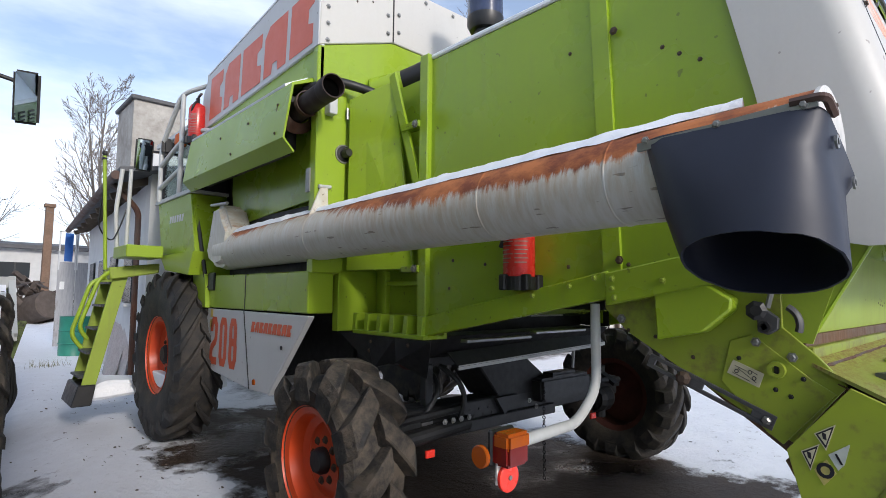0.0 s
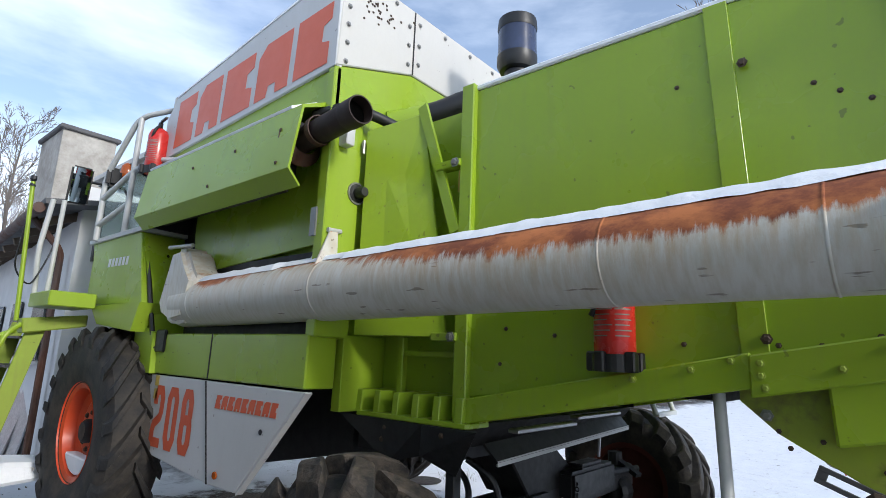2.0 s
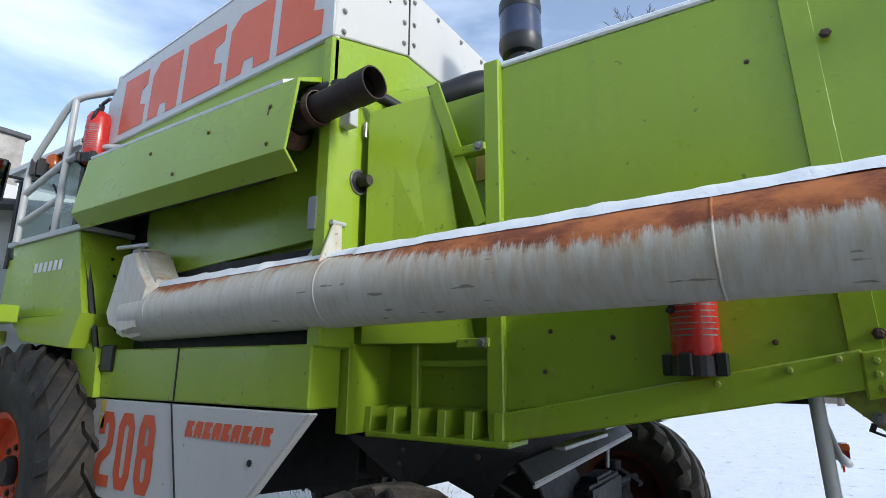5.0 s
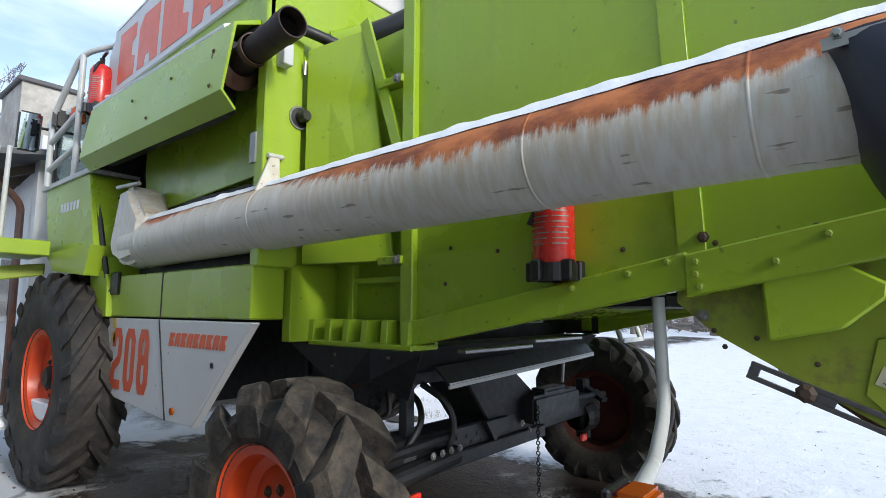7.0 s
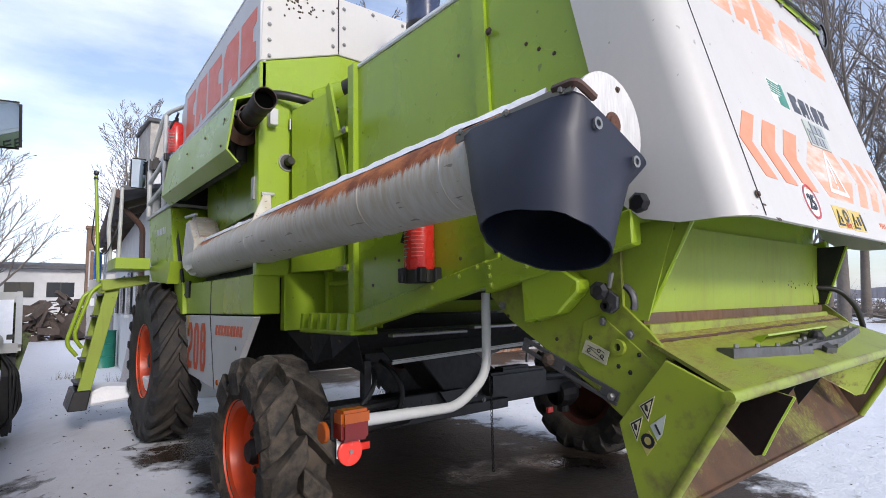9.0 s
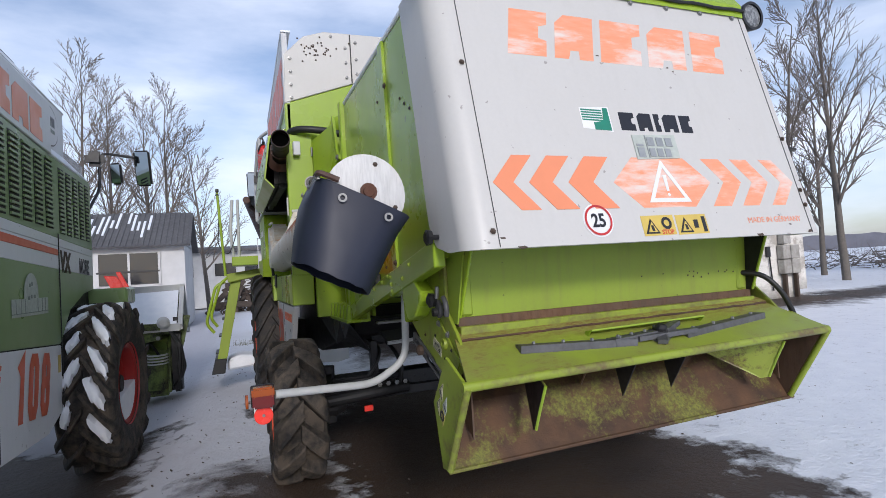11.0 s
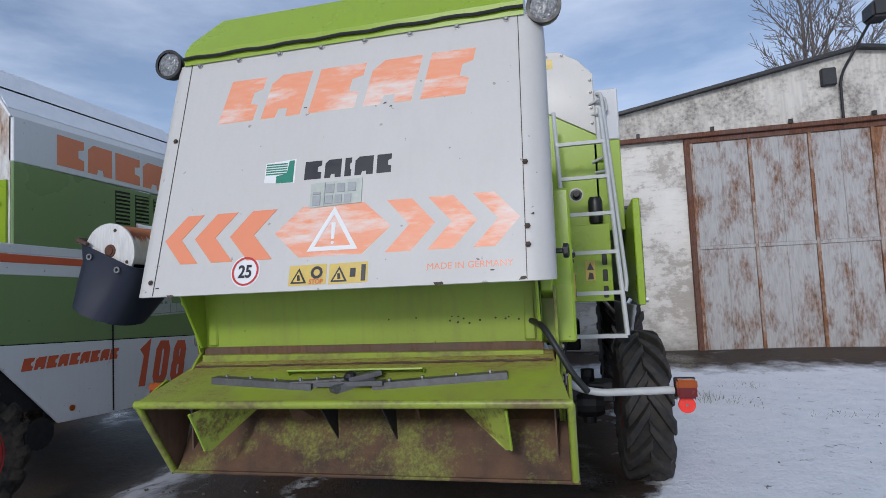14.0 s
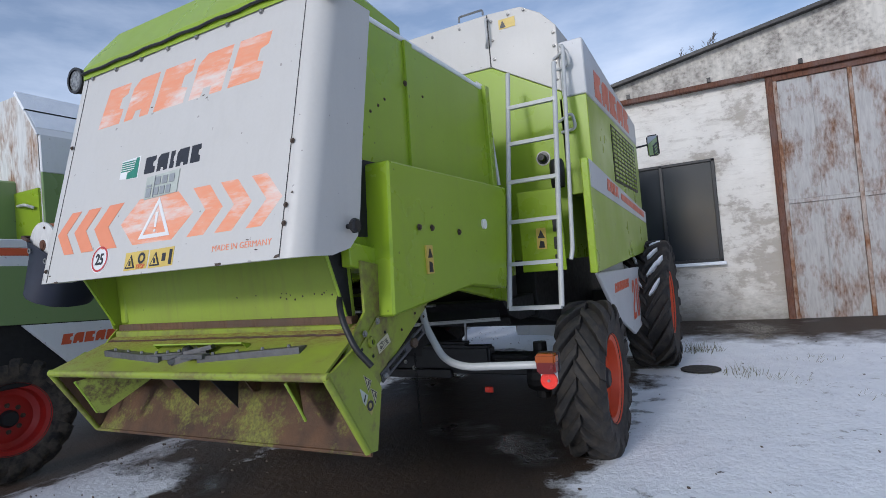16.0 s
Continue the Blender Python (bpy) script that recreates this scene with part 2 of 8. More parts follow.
k = Mat("mossy_brown_steel", 0.7)
moss = k.math("MULTIPLY", k.ramp(k.math("MULTIPLY_ADD", k.noise(45, 6, 0.75), 0.5, k.noise(3.2, 6, 0.6, (1, 1, 1.2))), 0.74, 0.90), k.ramp(k.axis(2), 1.02, 0.90))
spk = k.noise(60, 5, 0.6)
brown = k.mix(k.ramp(k.noise(7, 6), 0.3, 0.7), (0.115, 0.056, 0.024), (0.048, 0.025, 0.013))
green = k.mix(k.ramp(spk, 0.4, 0.65), (0.19, 0.20, 0.030), (0.105, 0.095, 0.024))
k.set("Base Color", k.mix(moss, brown, green))
k.bump(spk, 0.4, 0.006)
M["mossy"] = k.m

k = Mat("green_paint_with_rust_seams", 0.4)
big = k.noise(3, 6)
spk = k.noise(24, 5, 0.65)
f = k.ramp(k.math("MULTIPLY_ADD", spk, 0.5, big), 0.72, 0.97)
k.set("Base Color", k.mix(f, k.mix(k.ramp(big, 0.3, 0.7), (0.265, 0.34, 0.024), (0.215, 0.255, 0.038)), (0.14, 0.10, 0.04)))
k.bump(spk, 0.15, 0.004)
M["green_rust"] = k.m

k = Mat("mossy_green_vane", 0.5)
spk = k.noise(34, 6, 0.7)
f = k.ramp(k.math("MULTIPLY_ADD", spk, 0.7, k.noise(6, 5, 0.6)), 0.80, 0.98)
k.set("Base Color", k.mix(f, (0.30, 0.36, 0.05), k.mix(k.ramp(spk, 0.4, 0.6), (0.22, 0.23, 0.03), (0.12, 0.085, 0.03))))
k.bump(spk, 0.3, 0.005)
M["vane_moss"] = k.m

# spreader plate: cleaner lime paint near the lip, dry chaff and rust caked along its hinge
k = Mat("dusty_spreader_plate", 0.48)
big = k.noise(4, 6, 0.65)
spk = k.noise(40, 6, 0.7, (0.6, 1.6, 1))
cake = k.ramp(k.math("MULTIPLY_ADD", k.math("SUBTRACT", big, 0.5), 0.22, k.axis(1)), 0.44, 0.58)
paint_ = k.mix(k.ramp(big, 0.35, 0.7), (0.265, 0.335, 0.032), (0.225, 0.245, 0.055))
dust = k.mix(k.ramp(spk, 0.42, 0.62), (0.33, 0.27, 0.08), (0.19, 0.105, 0.035))
f = k.math("MULTIPLY", cake, k.ramp(spk, 0.30, 0.55))
f = k.math("MAXIMUM", f, k.math("MULTIPLY", k.ramp(k.math("MULTIPLY_ADD", spk, 0.5, big), 0.80, 0.95), 0.5))
k.set("Base Color", k.mix(f, paint_, dust))
k.set("Roughness", k.math("MULTIPLY_ADD", f, 0.3, 0.42))
k.bump(k.math("MULTIPLY", spk, f), 0.5, 0.006)
M["spreader"] = k.m

M["bowl"] = plain("smoky_blue_plastic", (0.045, 0.06, 0.12), 0.22, 0.0, 0.5, 12)
M["knife"] = plain("dull_knife_steel", (0.16, 0.16, 0.165), 0.5, 0.5, 0.5, 30)
M["brown_steel"] = rusty("rust_brown_inner_sheet", (0.10, 0.060, 0.036), (0.17, 0.090, 0.048), 0.6, 4)
M["tarp"] = plain("black_rubber_sheet", (0.013, 0.017, 0.036), 0.5, 0.0, 0.4, 3, 0.2)
M["rust"] = rusty("rusted_pipe", (0.07, 0.042, 0.033), (0.13, 0.052, 0.028), 0.62)
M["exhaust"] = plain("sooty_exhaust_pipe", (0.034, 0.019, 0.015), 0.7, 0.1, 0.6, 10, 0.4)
M["tank_rust"] = rusty("rust_stained_white_paint", (0.66, 0.66, 0.64), (0.35, 0.16, 0.05), 0.62, 3.5, 0.5)
M["white_chip"] = rusty("chipped_white_end_plate", (0.62, 0.61, 0.58), (0.05, 0.035, 0.03), 0.86, 9, 0.5, False)
M["gate"] = rusty("rusted_grey_gate_sheet", (0.41, 0.40, 0.39), (0.25, 0.135, 0.08), 0.645, 3.2, 0.6)
M["gate_rust"] = rusty("rusted_brown_gate_sheet", (0.42, 0.37, 0.33), (0.28, 0.135, 0.07), 0.50, 3.0, 0.65)
M["gate_rail"] = rusty("rusted_gate_frame", (0.12, 0.06, 0.045), (0.16, 0.065, 0.035), 0.5, 4)

k = Mat("weathered_plaster", 0.85)
n1 = k.noise(0.8, 8, 0.62)
n2 = k.noise(5, 8, 0.7, (1, 1, 1.6))
peel = k.ramp(k.math("MULTIPLY_ADD", n2, 0.8, n1), 0.92, 1.02)
c = k.mix(k.ramp(n1, 0.35, 0.68), (0.78, 0.75, 0.69), (0.60, 0.57, 0.52))
c = k.mix(k.math("MULTIPLY", k.ramp(k.noise(2.2, 8, 0.75, (0.7, 0.7, 3.2)), 0.50, 0.66), 0.45), c, (0.42, 0.38, 0.33))
c = k.mix(k.math("MULTIPLY", peel, 0.7), c, (0.34, 0.30, 0.25))
damp = k.math("MULTIPLY", k.ramp(k.math("MULTIPLY_ADD", n2, 0.9, k.axis(2)), 1.1, 0.55), 0.75)
c = k.mix(damp, c, (0.13, 0.12, 0.10))
k.set("Base Color", c)
k.bump(k.math("SUBTRACT", k.noise(30, 6), peel), 0.5, 0.015)
M["plaster"] = k.m

k = Mat("grey_stucco", 0.85)
n1 = k.noise(1.5, 8, 0.65)
n2 = k.noise(10, 7, 0.7)
k.set("Base Color", k.mix(k.ramp(k.math("MULTIPLY_ADD", n2, 0.4, n1), 0.5, 0.85), (0.50, 0.48, 0.44), (0.27, 0.25, 0.22)))
k.bump(n2, 0.5, 0.012)
M["stucco"] = k.m
M["gable"] = rusty("peeling_grey_gable_plaster", (0.62, 0.59, 0.53), (0.40, 0.37, 0.33), 0.62, 1.6, 0.85, False)
M["white_wall"] = plain("whitewash", (0.66, 0.66, 0.65), 0.85, 0.0, 0.22, 3)
M["roof"] = plain("asbestos_roof_sheet", (0.12, 0.12, 0.125), 0.8, 0.0, 0.4, 6, 0.3)
M["brick"] = plain("sooty_brick", (0.24, 0.15, 0.10), 0.85, 0.0, 0.5, 12, 0.4)
M["wood"] = plain("weathered_wood", (0.20, 0.155, 0.115), 0.8, 0.0, 0.45, 8, 0.4)
M["gate_sheet"] = rusty("grey_gate_sheet_steel", (0.36, 0.36, 0.37), (0.22, 0.15, 0.10), 0.72, 3)
M["blue"] = plain("blue_paint", (0.02, 0.12, 0.42), 0.4)
M["barrel"] = plain("green_barrel_paint", (0.02, 0.22, 0.15), 0.4, 0.0, 0.4, 7)
M["bark"] = plain("bark", (0.17, 0.15, 0.13), 0.9, 0.0, 0.4, 15, 0.5)
M["twig"] = plain("twig", (0.18, 0.155, 0.135), 0.9, 0.0, 0.3, 3)
M["grass"] = plain("dry_grass", (0.16, 0.15, 0.07), 0.9, 0.0, 0.4, 5)
M["far_wood"] = plain("far_winter_wood", (0.20, 0.20, 0.23), 0.95, 0.0, 0.35, 0.3, 0.2)
M["trash"] = plain("rusty_scrap", (0.11, 0.085, 0.07), 0.8, 0.1, 0.6, 5, 0.5)
M["field"] = plain("thawed_field", (0.20, 0.17, 0.13), 0.9, 0.0, 0.45, 0.8, 0.3)
M["hose"] = plain("black_hose", (0.014, 0.014, 0.014), 0.5)

k = Mat("window_glass", 0.08)
k.set("Base Color", (0.03, 0.035, 0.04))
k.set("Roughness", k.math("MULTIPLY_ADD", k.noise(3, 6), 0.25, 0.03))
M["glass"] = k.m
k = Mat("clear_cab_glass", 0.05)
k.set("Base Color", (0.75, 0.86, 0.80))
k.set("Transmission Weight", 0.85)
k.b.inputs["IOR"].default_value = 1.1
M["cab_glass"] = k.m
M["print_silver"] = plain("worn_silver_print", (0.36, 0.38, 0.38), 0.4, 0.2, 0.3, 40)
M["green_oily"] = rusty("oily_dark_green_paint", (0.115, 0.165, 0.03), (0.03, 0.026, 0.02), 0.60, 5, 0.45, False)
M["print_pale"] = plain("worn_pale_print", (0.50, 0.54, 0.48), 0.5, 0.0, 0.35, 30)
M["print_grey"] = plain("worn_grey_print", (0.26, 0.30, 0.26), 0.5, 0.0, 0.4, 40)
k = Mat("mirror_glass", 0.03, 1.0)
k.set("Base Color", (0.7, 0.78, 0.80))
M["mirror"] = k.m
k = Mat("lamp_lens", 0.15)
k.set("Base Color", k.mix(k.ramp(k.noise(60, 1), 0.4, 0.6), (0.24, 0.25, 0.25), (0.13, 0.135, 0.14)))
k.bump(k.noise(70, 1), 0.6, 0.01)
M["lens"] = k.m

# Ground: trodden snow over asphalt; thawed wet strips under the machines
k = Mat("snowy_yard", 0.7)
x, y = k.axis(0), k.axis(1)
n1, n2, n3 = k.noise(0.55, 6, 0.6), k.noise(3.2, 8, 0.68), k.noise(22, 5, 0.65)


def strip(x0, x1, y0, y1, soft):
    """1 inside a rectangle of the yard, falling to 0 over soft metres."""
    dx = k.math("SUBTRACT", k.math("ABSOLUTE", k.math("SUBTRACT", x, (x0 + x1) / 2)), (x1 - x0) / 2)
    dy = k.math("SUBTRACT", k.math("ABSOLUTE", k.math("SUBTRACT", y, (y0 + y1) / 2)), (y1 - y0) / 2)
    d = k.math("MAXIMUM", dx, dy)
    return k.ramp(k.math("MULTIPLY_ADD", k.math("SUBTRACT", n2, 0.5), -1.6, k.math("MULTIPLY_ADD", k.math("SUBTRACT", n1, 0.5), -1.5, d)), soft, -soft)


wet = k.math("MAXIMUM", strip(1.75, 4.75, 0.55, 6.6, 0.12), strip(-4.0, 0.42, -0.7, 5.2, 0.12))
wet = k.math("MAXIMUM", wet, strip(0.9, 2.2, 1.4, 3.2, 0.25))
wet = k.math("MAXIMUM", wet, strip(1.35, 2.4, 4.75, 5.5, 0.10))
wet = k.math("MAXIMUM", wet, strip(3.5, 30.0, 7.6, 9.6, 0.35))
wet = k.math("MAXIMUM", wet, k.math("MULTIPLY", strip(-3.0, 30.0, -40.0, 60.0, 0.3), k.ramp(k.math("MULTIPLY_ADD", n3, 0.55, n2), 0.97, 1.03)))
snowc = k.mix(k.ramp(n2, 0.3, 0.75), (0.85, 0.87, 0.90), (0.75, 0.775, 0.82))
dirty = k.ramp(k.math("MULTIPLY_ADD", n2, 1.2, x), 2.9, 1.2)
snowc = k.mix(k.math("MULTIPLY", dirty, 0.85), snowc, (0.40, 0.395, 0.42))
speck = k.math("MULTIPLY", k.ramp(k.noise(9, 6, 0.7), 0.60, 0.66), k.ramp(n2, 0.42, 0.58))
snowc = k.mix(k.math("MULTIPLY", speck, 0.6), snowc, (0.22, 0.20, 0.19))
snowc = k.mix(k.math("MULTIPLY", k.ramp(n3, 0.62, 0.72), 0.35), snowc, (0.35, 0.33, 0.31))
mudc = k.mix(k.ramp(n1, 0.42, 0.62), (0.060, 0.038, 0.024), (0.020, 0.014, 0.011))
mudc = k.mix(k.ramp(n3, 0.45, 0.75), mudc, (0.045, 0.032, 0.023))
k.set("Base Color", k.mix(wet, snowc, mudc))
pool = k.math("MAXIMUM", k.math("MULTIPLY", wet, k.ramp(n1, 0.57, 0.66)), k.math("MULTIPLY", strip(1.35, 2.4, 4.75, 5.5, 0.10), 0.9))
k.set("Roughness", k.math("MULTIPLY_ADD", pool, -0.55, k.math("MULTIPLY_ADD", wet, -0.15, 0.75)))
k.bump(k.math("MULTIPLY_ADD", n3, 0.25, k.math("MULTIPLY_ADD", n2, 0.6, k.math("MULTIPLY", wet, -0.8))), 1.0, 0.05)
M["yard"] = k.m


# ---- mesh helpers ----
def mesh_object(name, bm, mat, parent=None, smooth=None):
    """Links a bmesh as one object; smooth: the angle below which edges are shaded smooth."""
    me = bpy.data.meshes.new(name)
    bmesh.ops.recalc_face_normals(bm, faces=bm.faces)
    if smooth is not None:
        for f in bm.faces:
            f.smooth = True
        for e in bm.edges:
            if len(e.link_faces) == 2 and e.calc_face_angle(0) > radians(smooth):
                e.smooth = False
    bm.to_mesh(me)
    bm.free()
    ob = new(name, me)
    me.materials.append(M[mat] if isinstance(mat, str) else mat)
    if parent:
        ob.parent = parent
    return ob


def part(name, bm, mat, parent, label="", smooth=None):
    ob = mesh_object(name, bm, mat, parent, smooth)
    return tagged(ob, label) if label else ob


def thing(name, label, category, group="", kind="", at=None):
    ob = new(name)
    ob.empty_display_size = 0.2
    if at is not None:
        ob.matrix_world = at
    return tagged(ob, label, category, group, kind)


def solid(name, bm, mat, label, category, group="", kind="", smooth=None):
    return tagged(mesh_object(name, bm, mat, None, smooth), label, category, group, kind)


def join(*bms):
    """Several bmeshes as one."""
    out = bms[0]
    for b in bms[1:]:
        me = bpy.data.meshes.new("tmp")
        b.to_mesh(me)
        out.from_mesh(me)
        bpy.data.meshes.remove(me)
        b.free()
    return out


def bevelled(bm, w, seg=1, angle=25):
    if w:
        ed = [e for e in bm.edges if len(e.link_faces) == 2 and e.calc_face_angle(0) > radians(angle)]
        bmesh.ops.bevel(bm, geom=ed, offset=w, segments=seg, affect="EDGES", clamp_overlap=True)
    return bm


def box(x0, x1, y0, y1, z0, z1, bev=0.0, seg=1):
    bm = bmesh.new()
    bmesh.ops.create_cube(bm, size=1)
    for v in bm.verts:
        v.co = ((x0 + x1) / 2 + v.co.x * (x1 - x0), (y0 + y1) / 2 + v.co.y * (y1 - y0), (z0 + z1) / 2 + v.co.z * (z1 - z0))
    return bevelled(bm, bev, seg)


def prism(pts, axis, a, b, bev=0.0, seg=1, angle=25):
    """A polygon in the plane across axis, drawn out from a to b. Its points: (y, z) for x, (x, z) for y, (x, y) for z."""
    bm = bmesh.new()
    place = {"x": lambda p, q: (q, p[0], p[1]), "y": lambda p, q: (p[0], q, p[1]), "z": lambda p, q: (p[0], p[1], q)}[axis]
    lo = [bm.verts.new(place(p, a)) for p in pts]
    hi = [bm.verts.new(place(p, b)) for p in pts]
    bm.faces.new(lo)
    bm.faces.new(hi)
    for i in range(len(pts)):
        bm.faces.new((lo[i], lo[i - 1], hi[i - 1], hi[i]))
    bmesh.ops.recalc_face_normals(bm, faces=bm.faces)
    return bevelled(bm, bev, seg, angle)


def sheet(corners, thick, bev=0.0):
    """A flat plate through corners, thickened along its back."""
    c = [Vector(p) for p in corners]
    n = (c[1] - c[0]).cross(c[2] - c[0]).normalized() * thick
    bm = bmesh.new()
    lo = [bm.verts.new(p) for p in c]
    hi = [bm.verts.new(p - n) for p in c]
    bm.faces.new(lo)
    bm.faces.new(hi[::-1])
    for i in range(len(c)):
        bm.faces.new((lo[i], lo[i - 1], hi[i - 1], hi[i]))
    bmesh.ops.recalc_face_normals(bm, faces=bm.faces)
    return bevelled(bm, bev)


def rounded(points, r, steps=5):
    """A polyline with its inner corners rounded to radius r."""
    pts = [Vector(p) for p in points]
    out = [pts[0]]
    for a, b, c in zip(pts, pts[1:], pts[2:]):
        u, w = (a - b), (c - b)
        d = min(r, u.length * 0.45, w.length * 0.45)
        p, q = b + u.normalized() * d, b + w.normalized() * d
        for i in range(steps + 1):
            s = i / steps
            out.append(p * (1 - s) ** 2 + b * 2 * s * (1 - s) + q * s ** 2)
    return out + [pts[-1]]


def tube(points, r, n=10, caps=True, radii=None):
    pts = [Vector(p) for p in points]
    bm = bmesh.new()
    rings, prev = [], None
    for i, p in enumerate(pts):
        d = (pts[min(i + 1, len(pts) - 1)] - pts[max(i - 1, 0)]).normalized()
        if prev is None:
            side = d.cross(Vector((0, 0, 1)) if abs(d.z) < 0.9 else Vector((1, 0, 0))).normalized()
        else:
            side = (prev - d * prev.dot(d)).normalized()
        prev, up = side, d.cross(side)
        rr = radii[i] if radii else r
        rings.append([bm.verts.new(p + (side * math.cos(2 * math.pi * j / n) + up * math.sin(2 * math.pi * j / n)) * rr) for j in range(n)])
    for a, b in zip(rings, rings[1:]):
        for j in range(n):
            bm.faces.new((a[j], a[(j + 1) % n], b[(j + 1) % n], b[j]))
    if caps:
        bm.faces.new(rings[0][::-1])
        bm.faces.new(rings[-1])
    return bm


def rod(a, b, r, n=10):
    return tube([a, b], r, n)


def bar(a, b, w, h):
    """A rectangular bar from a to b, h high (about z), w wide."""
    a, b = Vector(a), Vector(b)
    d = (b - a).normalized()
    s = d.cross(Vector((0, 0, 1)) if abs(d.z) < 0.9 else Vector((0, 1, 0))).normalized()
    u = s.cross(d)
    bm = bmesh.new()
    vs = [[bm.verts.new(p + s * i * w / 2 + u * j * h / 2) for i, j in ((-1, -1), (1, -1), (1, 1), (-1, 1))] for p in (a, b)]
    bm.faces.new(vs[0][::-1])
    bm.faces.new(vs[1])
    for i in range(4):
        bm.faces.new((vs[0][i], vs[0][(i + 1) % 4], vs[1][(i + 1) % 4], vs[1][i]))
    bmesh.ops.recalc_face_normals(bm, faces=bm.faces)
    return bm


def lathe(profile, axis_m, n=32, close=True):
    """(radius, along) pairs spun round the local z axis of axis_m."""
    bm = bmesh.new()
    rings = []
    for r, h in profile:
        if r < 1e-6:
            rings.append([bm.verts.new(axis_m @ Vector((0, 0, h)))] * n)
        else:
            rings.append([bm.verts.new(axis_m @ Vector((r * math.cos(2 * math.pi * j / n), r * math.sin(2 * math.pi * j / n), h))) for j in range(n)])
    for a, b in zip(rings, rings[1:]):
        for j in range(n):
            vs = []
            for v in (a[j], a[(j + 1) % n], b[(j + 1) % n], b[j]):
                if v not in vs:
                    vs.append(v)
            if len(vs) > 2:
                bm.faces.new(vs)
    bmesh.ops.recalc_face_normals(bm, faces=bm.faces)
    return bm


def aim(p, d):
    """A pose at p whose z axis points along d."""
    return Matrix.Translation(p) @ Vector(d).to_track_quat("Z", "Y").to_matrix().to_4x4()


def disc(p, d, r, h, n=14):
    return lathe([(0, 0), (r, 0), (r, h * 0.8), (r * 0.9, h), (0, h)], aim(p, d), n)


BOLT = {}


def bolts(parent, places, d, r=0.012, mat="bolt", name="bolt"):
    """Bolt heads on a face whose normal is d."""
    key = (tuple(d), r, mat)
    if key not in BOLT:
        bm = lathe([(r * 1.5, 0), (r * 1.5, r * 0.25), (r, r * 0.3), (r, r * 0.8), (r * 0.7, r), (0, r)], aim((0, 0, 0), d), 6)
        me = bpy.data.meshes.new(name)
        bm.to_mesh(me)
        bm.free()
        me.materials.append(M[mat])
        BOLT[key] = me
    for p in places:
        ob = new(name, BOLT[key])
        ob.location = p
        ob.parent = parent


def text(name, body, m, size, mat, parent, squeeze=1.0, shear=0.0, thick=0.0015, align="LEFT", bold=0.0):
    """Lettering as a thin mesh; m places its lower left corner, x along the line and z out of the face."""
    cu = bpy.data.curves.new(name, "FONT")
    cu.body, cu.size, cu.extrude, cu.shear, cu.align_x, cu.offset = body, size, thick, shear, align, bold
    cu.resolution_u = 3
    tmp = bpy.data.objects.new("tmp", cu)
    me = bpy.data.meshes.new_from_object(tmp)
    bpy.data.objects.remove(tmp)
    me.transform(m @ Matrix.Diagonal((squeeze, 1, 1, 1)))
    ob = new(name, me)
    me.materials.clear()
    me.materials.append(M[mat])
    ob.parent = parent
    return ob


class Face:
    """A flat face for prints: origin, across and up directions; lifts prints off along the normal."""

    def __init__(self, o, across, up):
        self.o, self.u = Vector(o), Vector(across).normalized()
        self.v = (Vector(up) - self.u * Vector(up).dot(self.u)).normalized()
        self.n = self.u.cross(self.v)

    def at(self, a, b, lift=0.002):
        return self.o + self.u * a + self.v * b + self.n * lift

    def poly(self, pts, lift=0.002, thick=0.0015):
        return sheet([self.at(a, b, lift) for a, b in pts], thick)

    def ring(self, a, b, r0, r1, n=28, lift=0.002):
        bm = bmesh.new()
        i = [bm.verts.new(self.at(a + r0 * math.cos(2 * math.pi * j / n), b + r0 * math.sin(2 * math.pi * j / n), lift)) for j in range(n)]
        o = [bm.verts.new(self.at(a + r1 * math.cos(2 * math.pi * j / n), b + r1 * math.sin(2 * math.pi * j / n), lift)) for j in range(n)]
        for j in range(n):
            bm.faces.new((o[j], o[(j + 1) % n], i[(j + 1) % n], i[j]))
        return bm

    def circle(self, a, b, r, n=28, lift=0.002):
        return self.poly([(a + r * math.cos(2 * math.pi * j / n), b + r * math.sin(2 * math.pi * j / n)) for j in range(n)], lift)

    def matrix(self, a, b, lift=0.002):
        m = Matrix((self.u, self.v, self.n)).transposed().to_4x4()
        m.translation = self.at(a, b, lift)
        return m


def mirror_set(c, n, w, h, parent):
    """A rear-view mirror: rounded black shell and glass, centred at c, facing n."""
    n = Vector(n).normalized()
    u = Vector((0, 0, 1)).cross(n).normalized()
    m = Matrix((u, n.cross(u), n)).transposed().to_4x4()
    m.translation = c
    shell = box(-w / 2, w / 2, -h / 2, h / 2, -0.05, 0.0, 0.02, 2)
    shell.transform(m)
    sh = part("mirror_shell", shell, "black", parent)
    face = box(-w / 2 + 0.016, w / 2 - 0.016, -h / 2 + 0.016, h / 2 - 0.016, 0.0, 0.003)
    face.transform(m)
    part("mirror_face", face, "mirror", sh)
    return sh


# ---- wheels ----
def tyre_mesh(R, W, rim, lug_h):
    """The carcass of a tractor tyre about the x axis, centred at the origin."""
    side = [(rim, 0.36), (rim + 0.03, 0.43), (rim + (R - rim) * 0.45, 0.50), (R - lug_h - 0.05, 0.475), (R - lug_h - 0.018, 0.42), (R - lug_h, 0.25), (R - lug_h + 0.004, 0.0)]
    prof = [(r, -a * W) for r, a in side] + [(r, a * W) for r, a in side[-2::-1]]
    return lathe(prof, aim((0, 0, 0), (1, 0, 0)), 56)


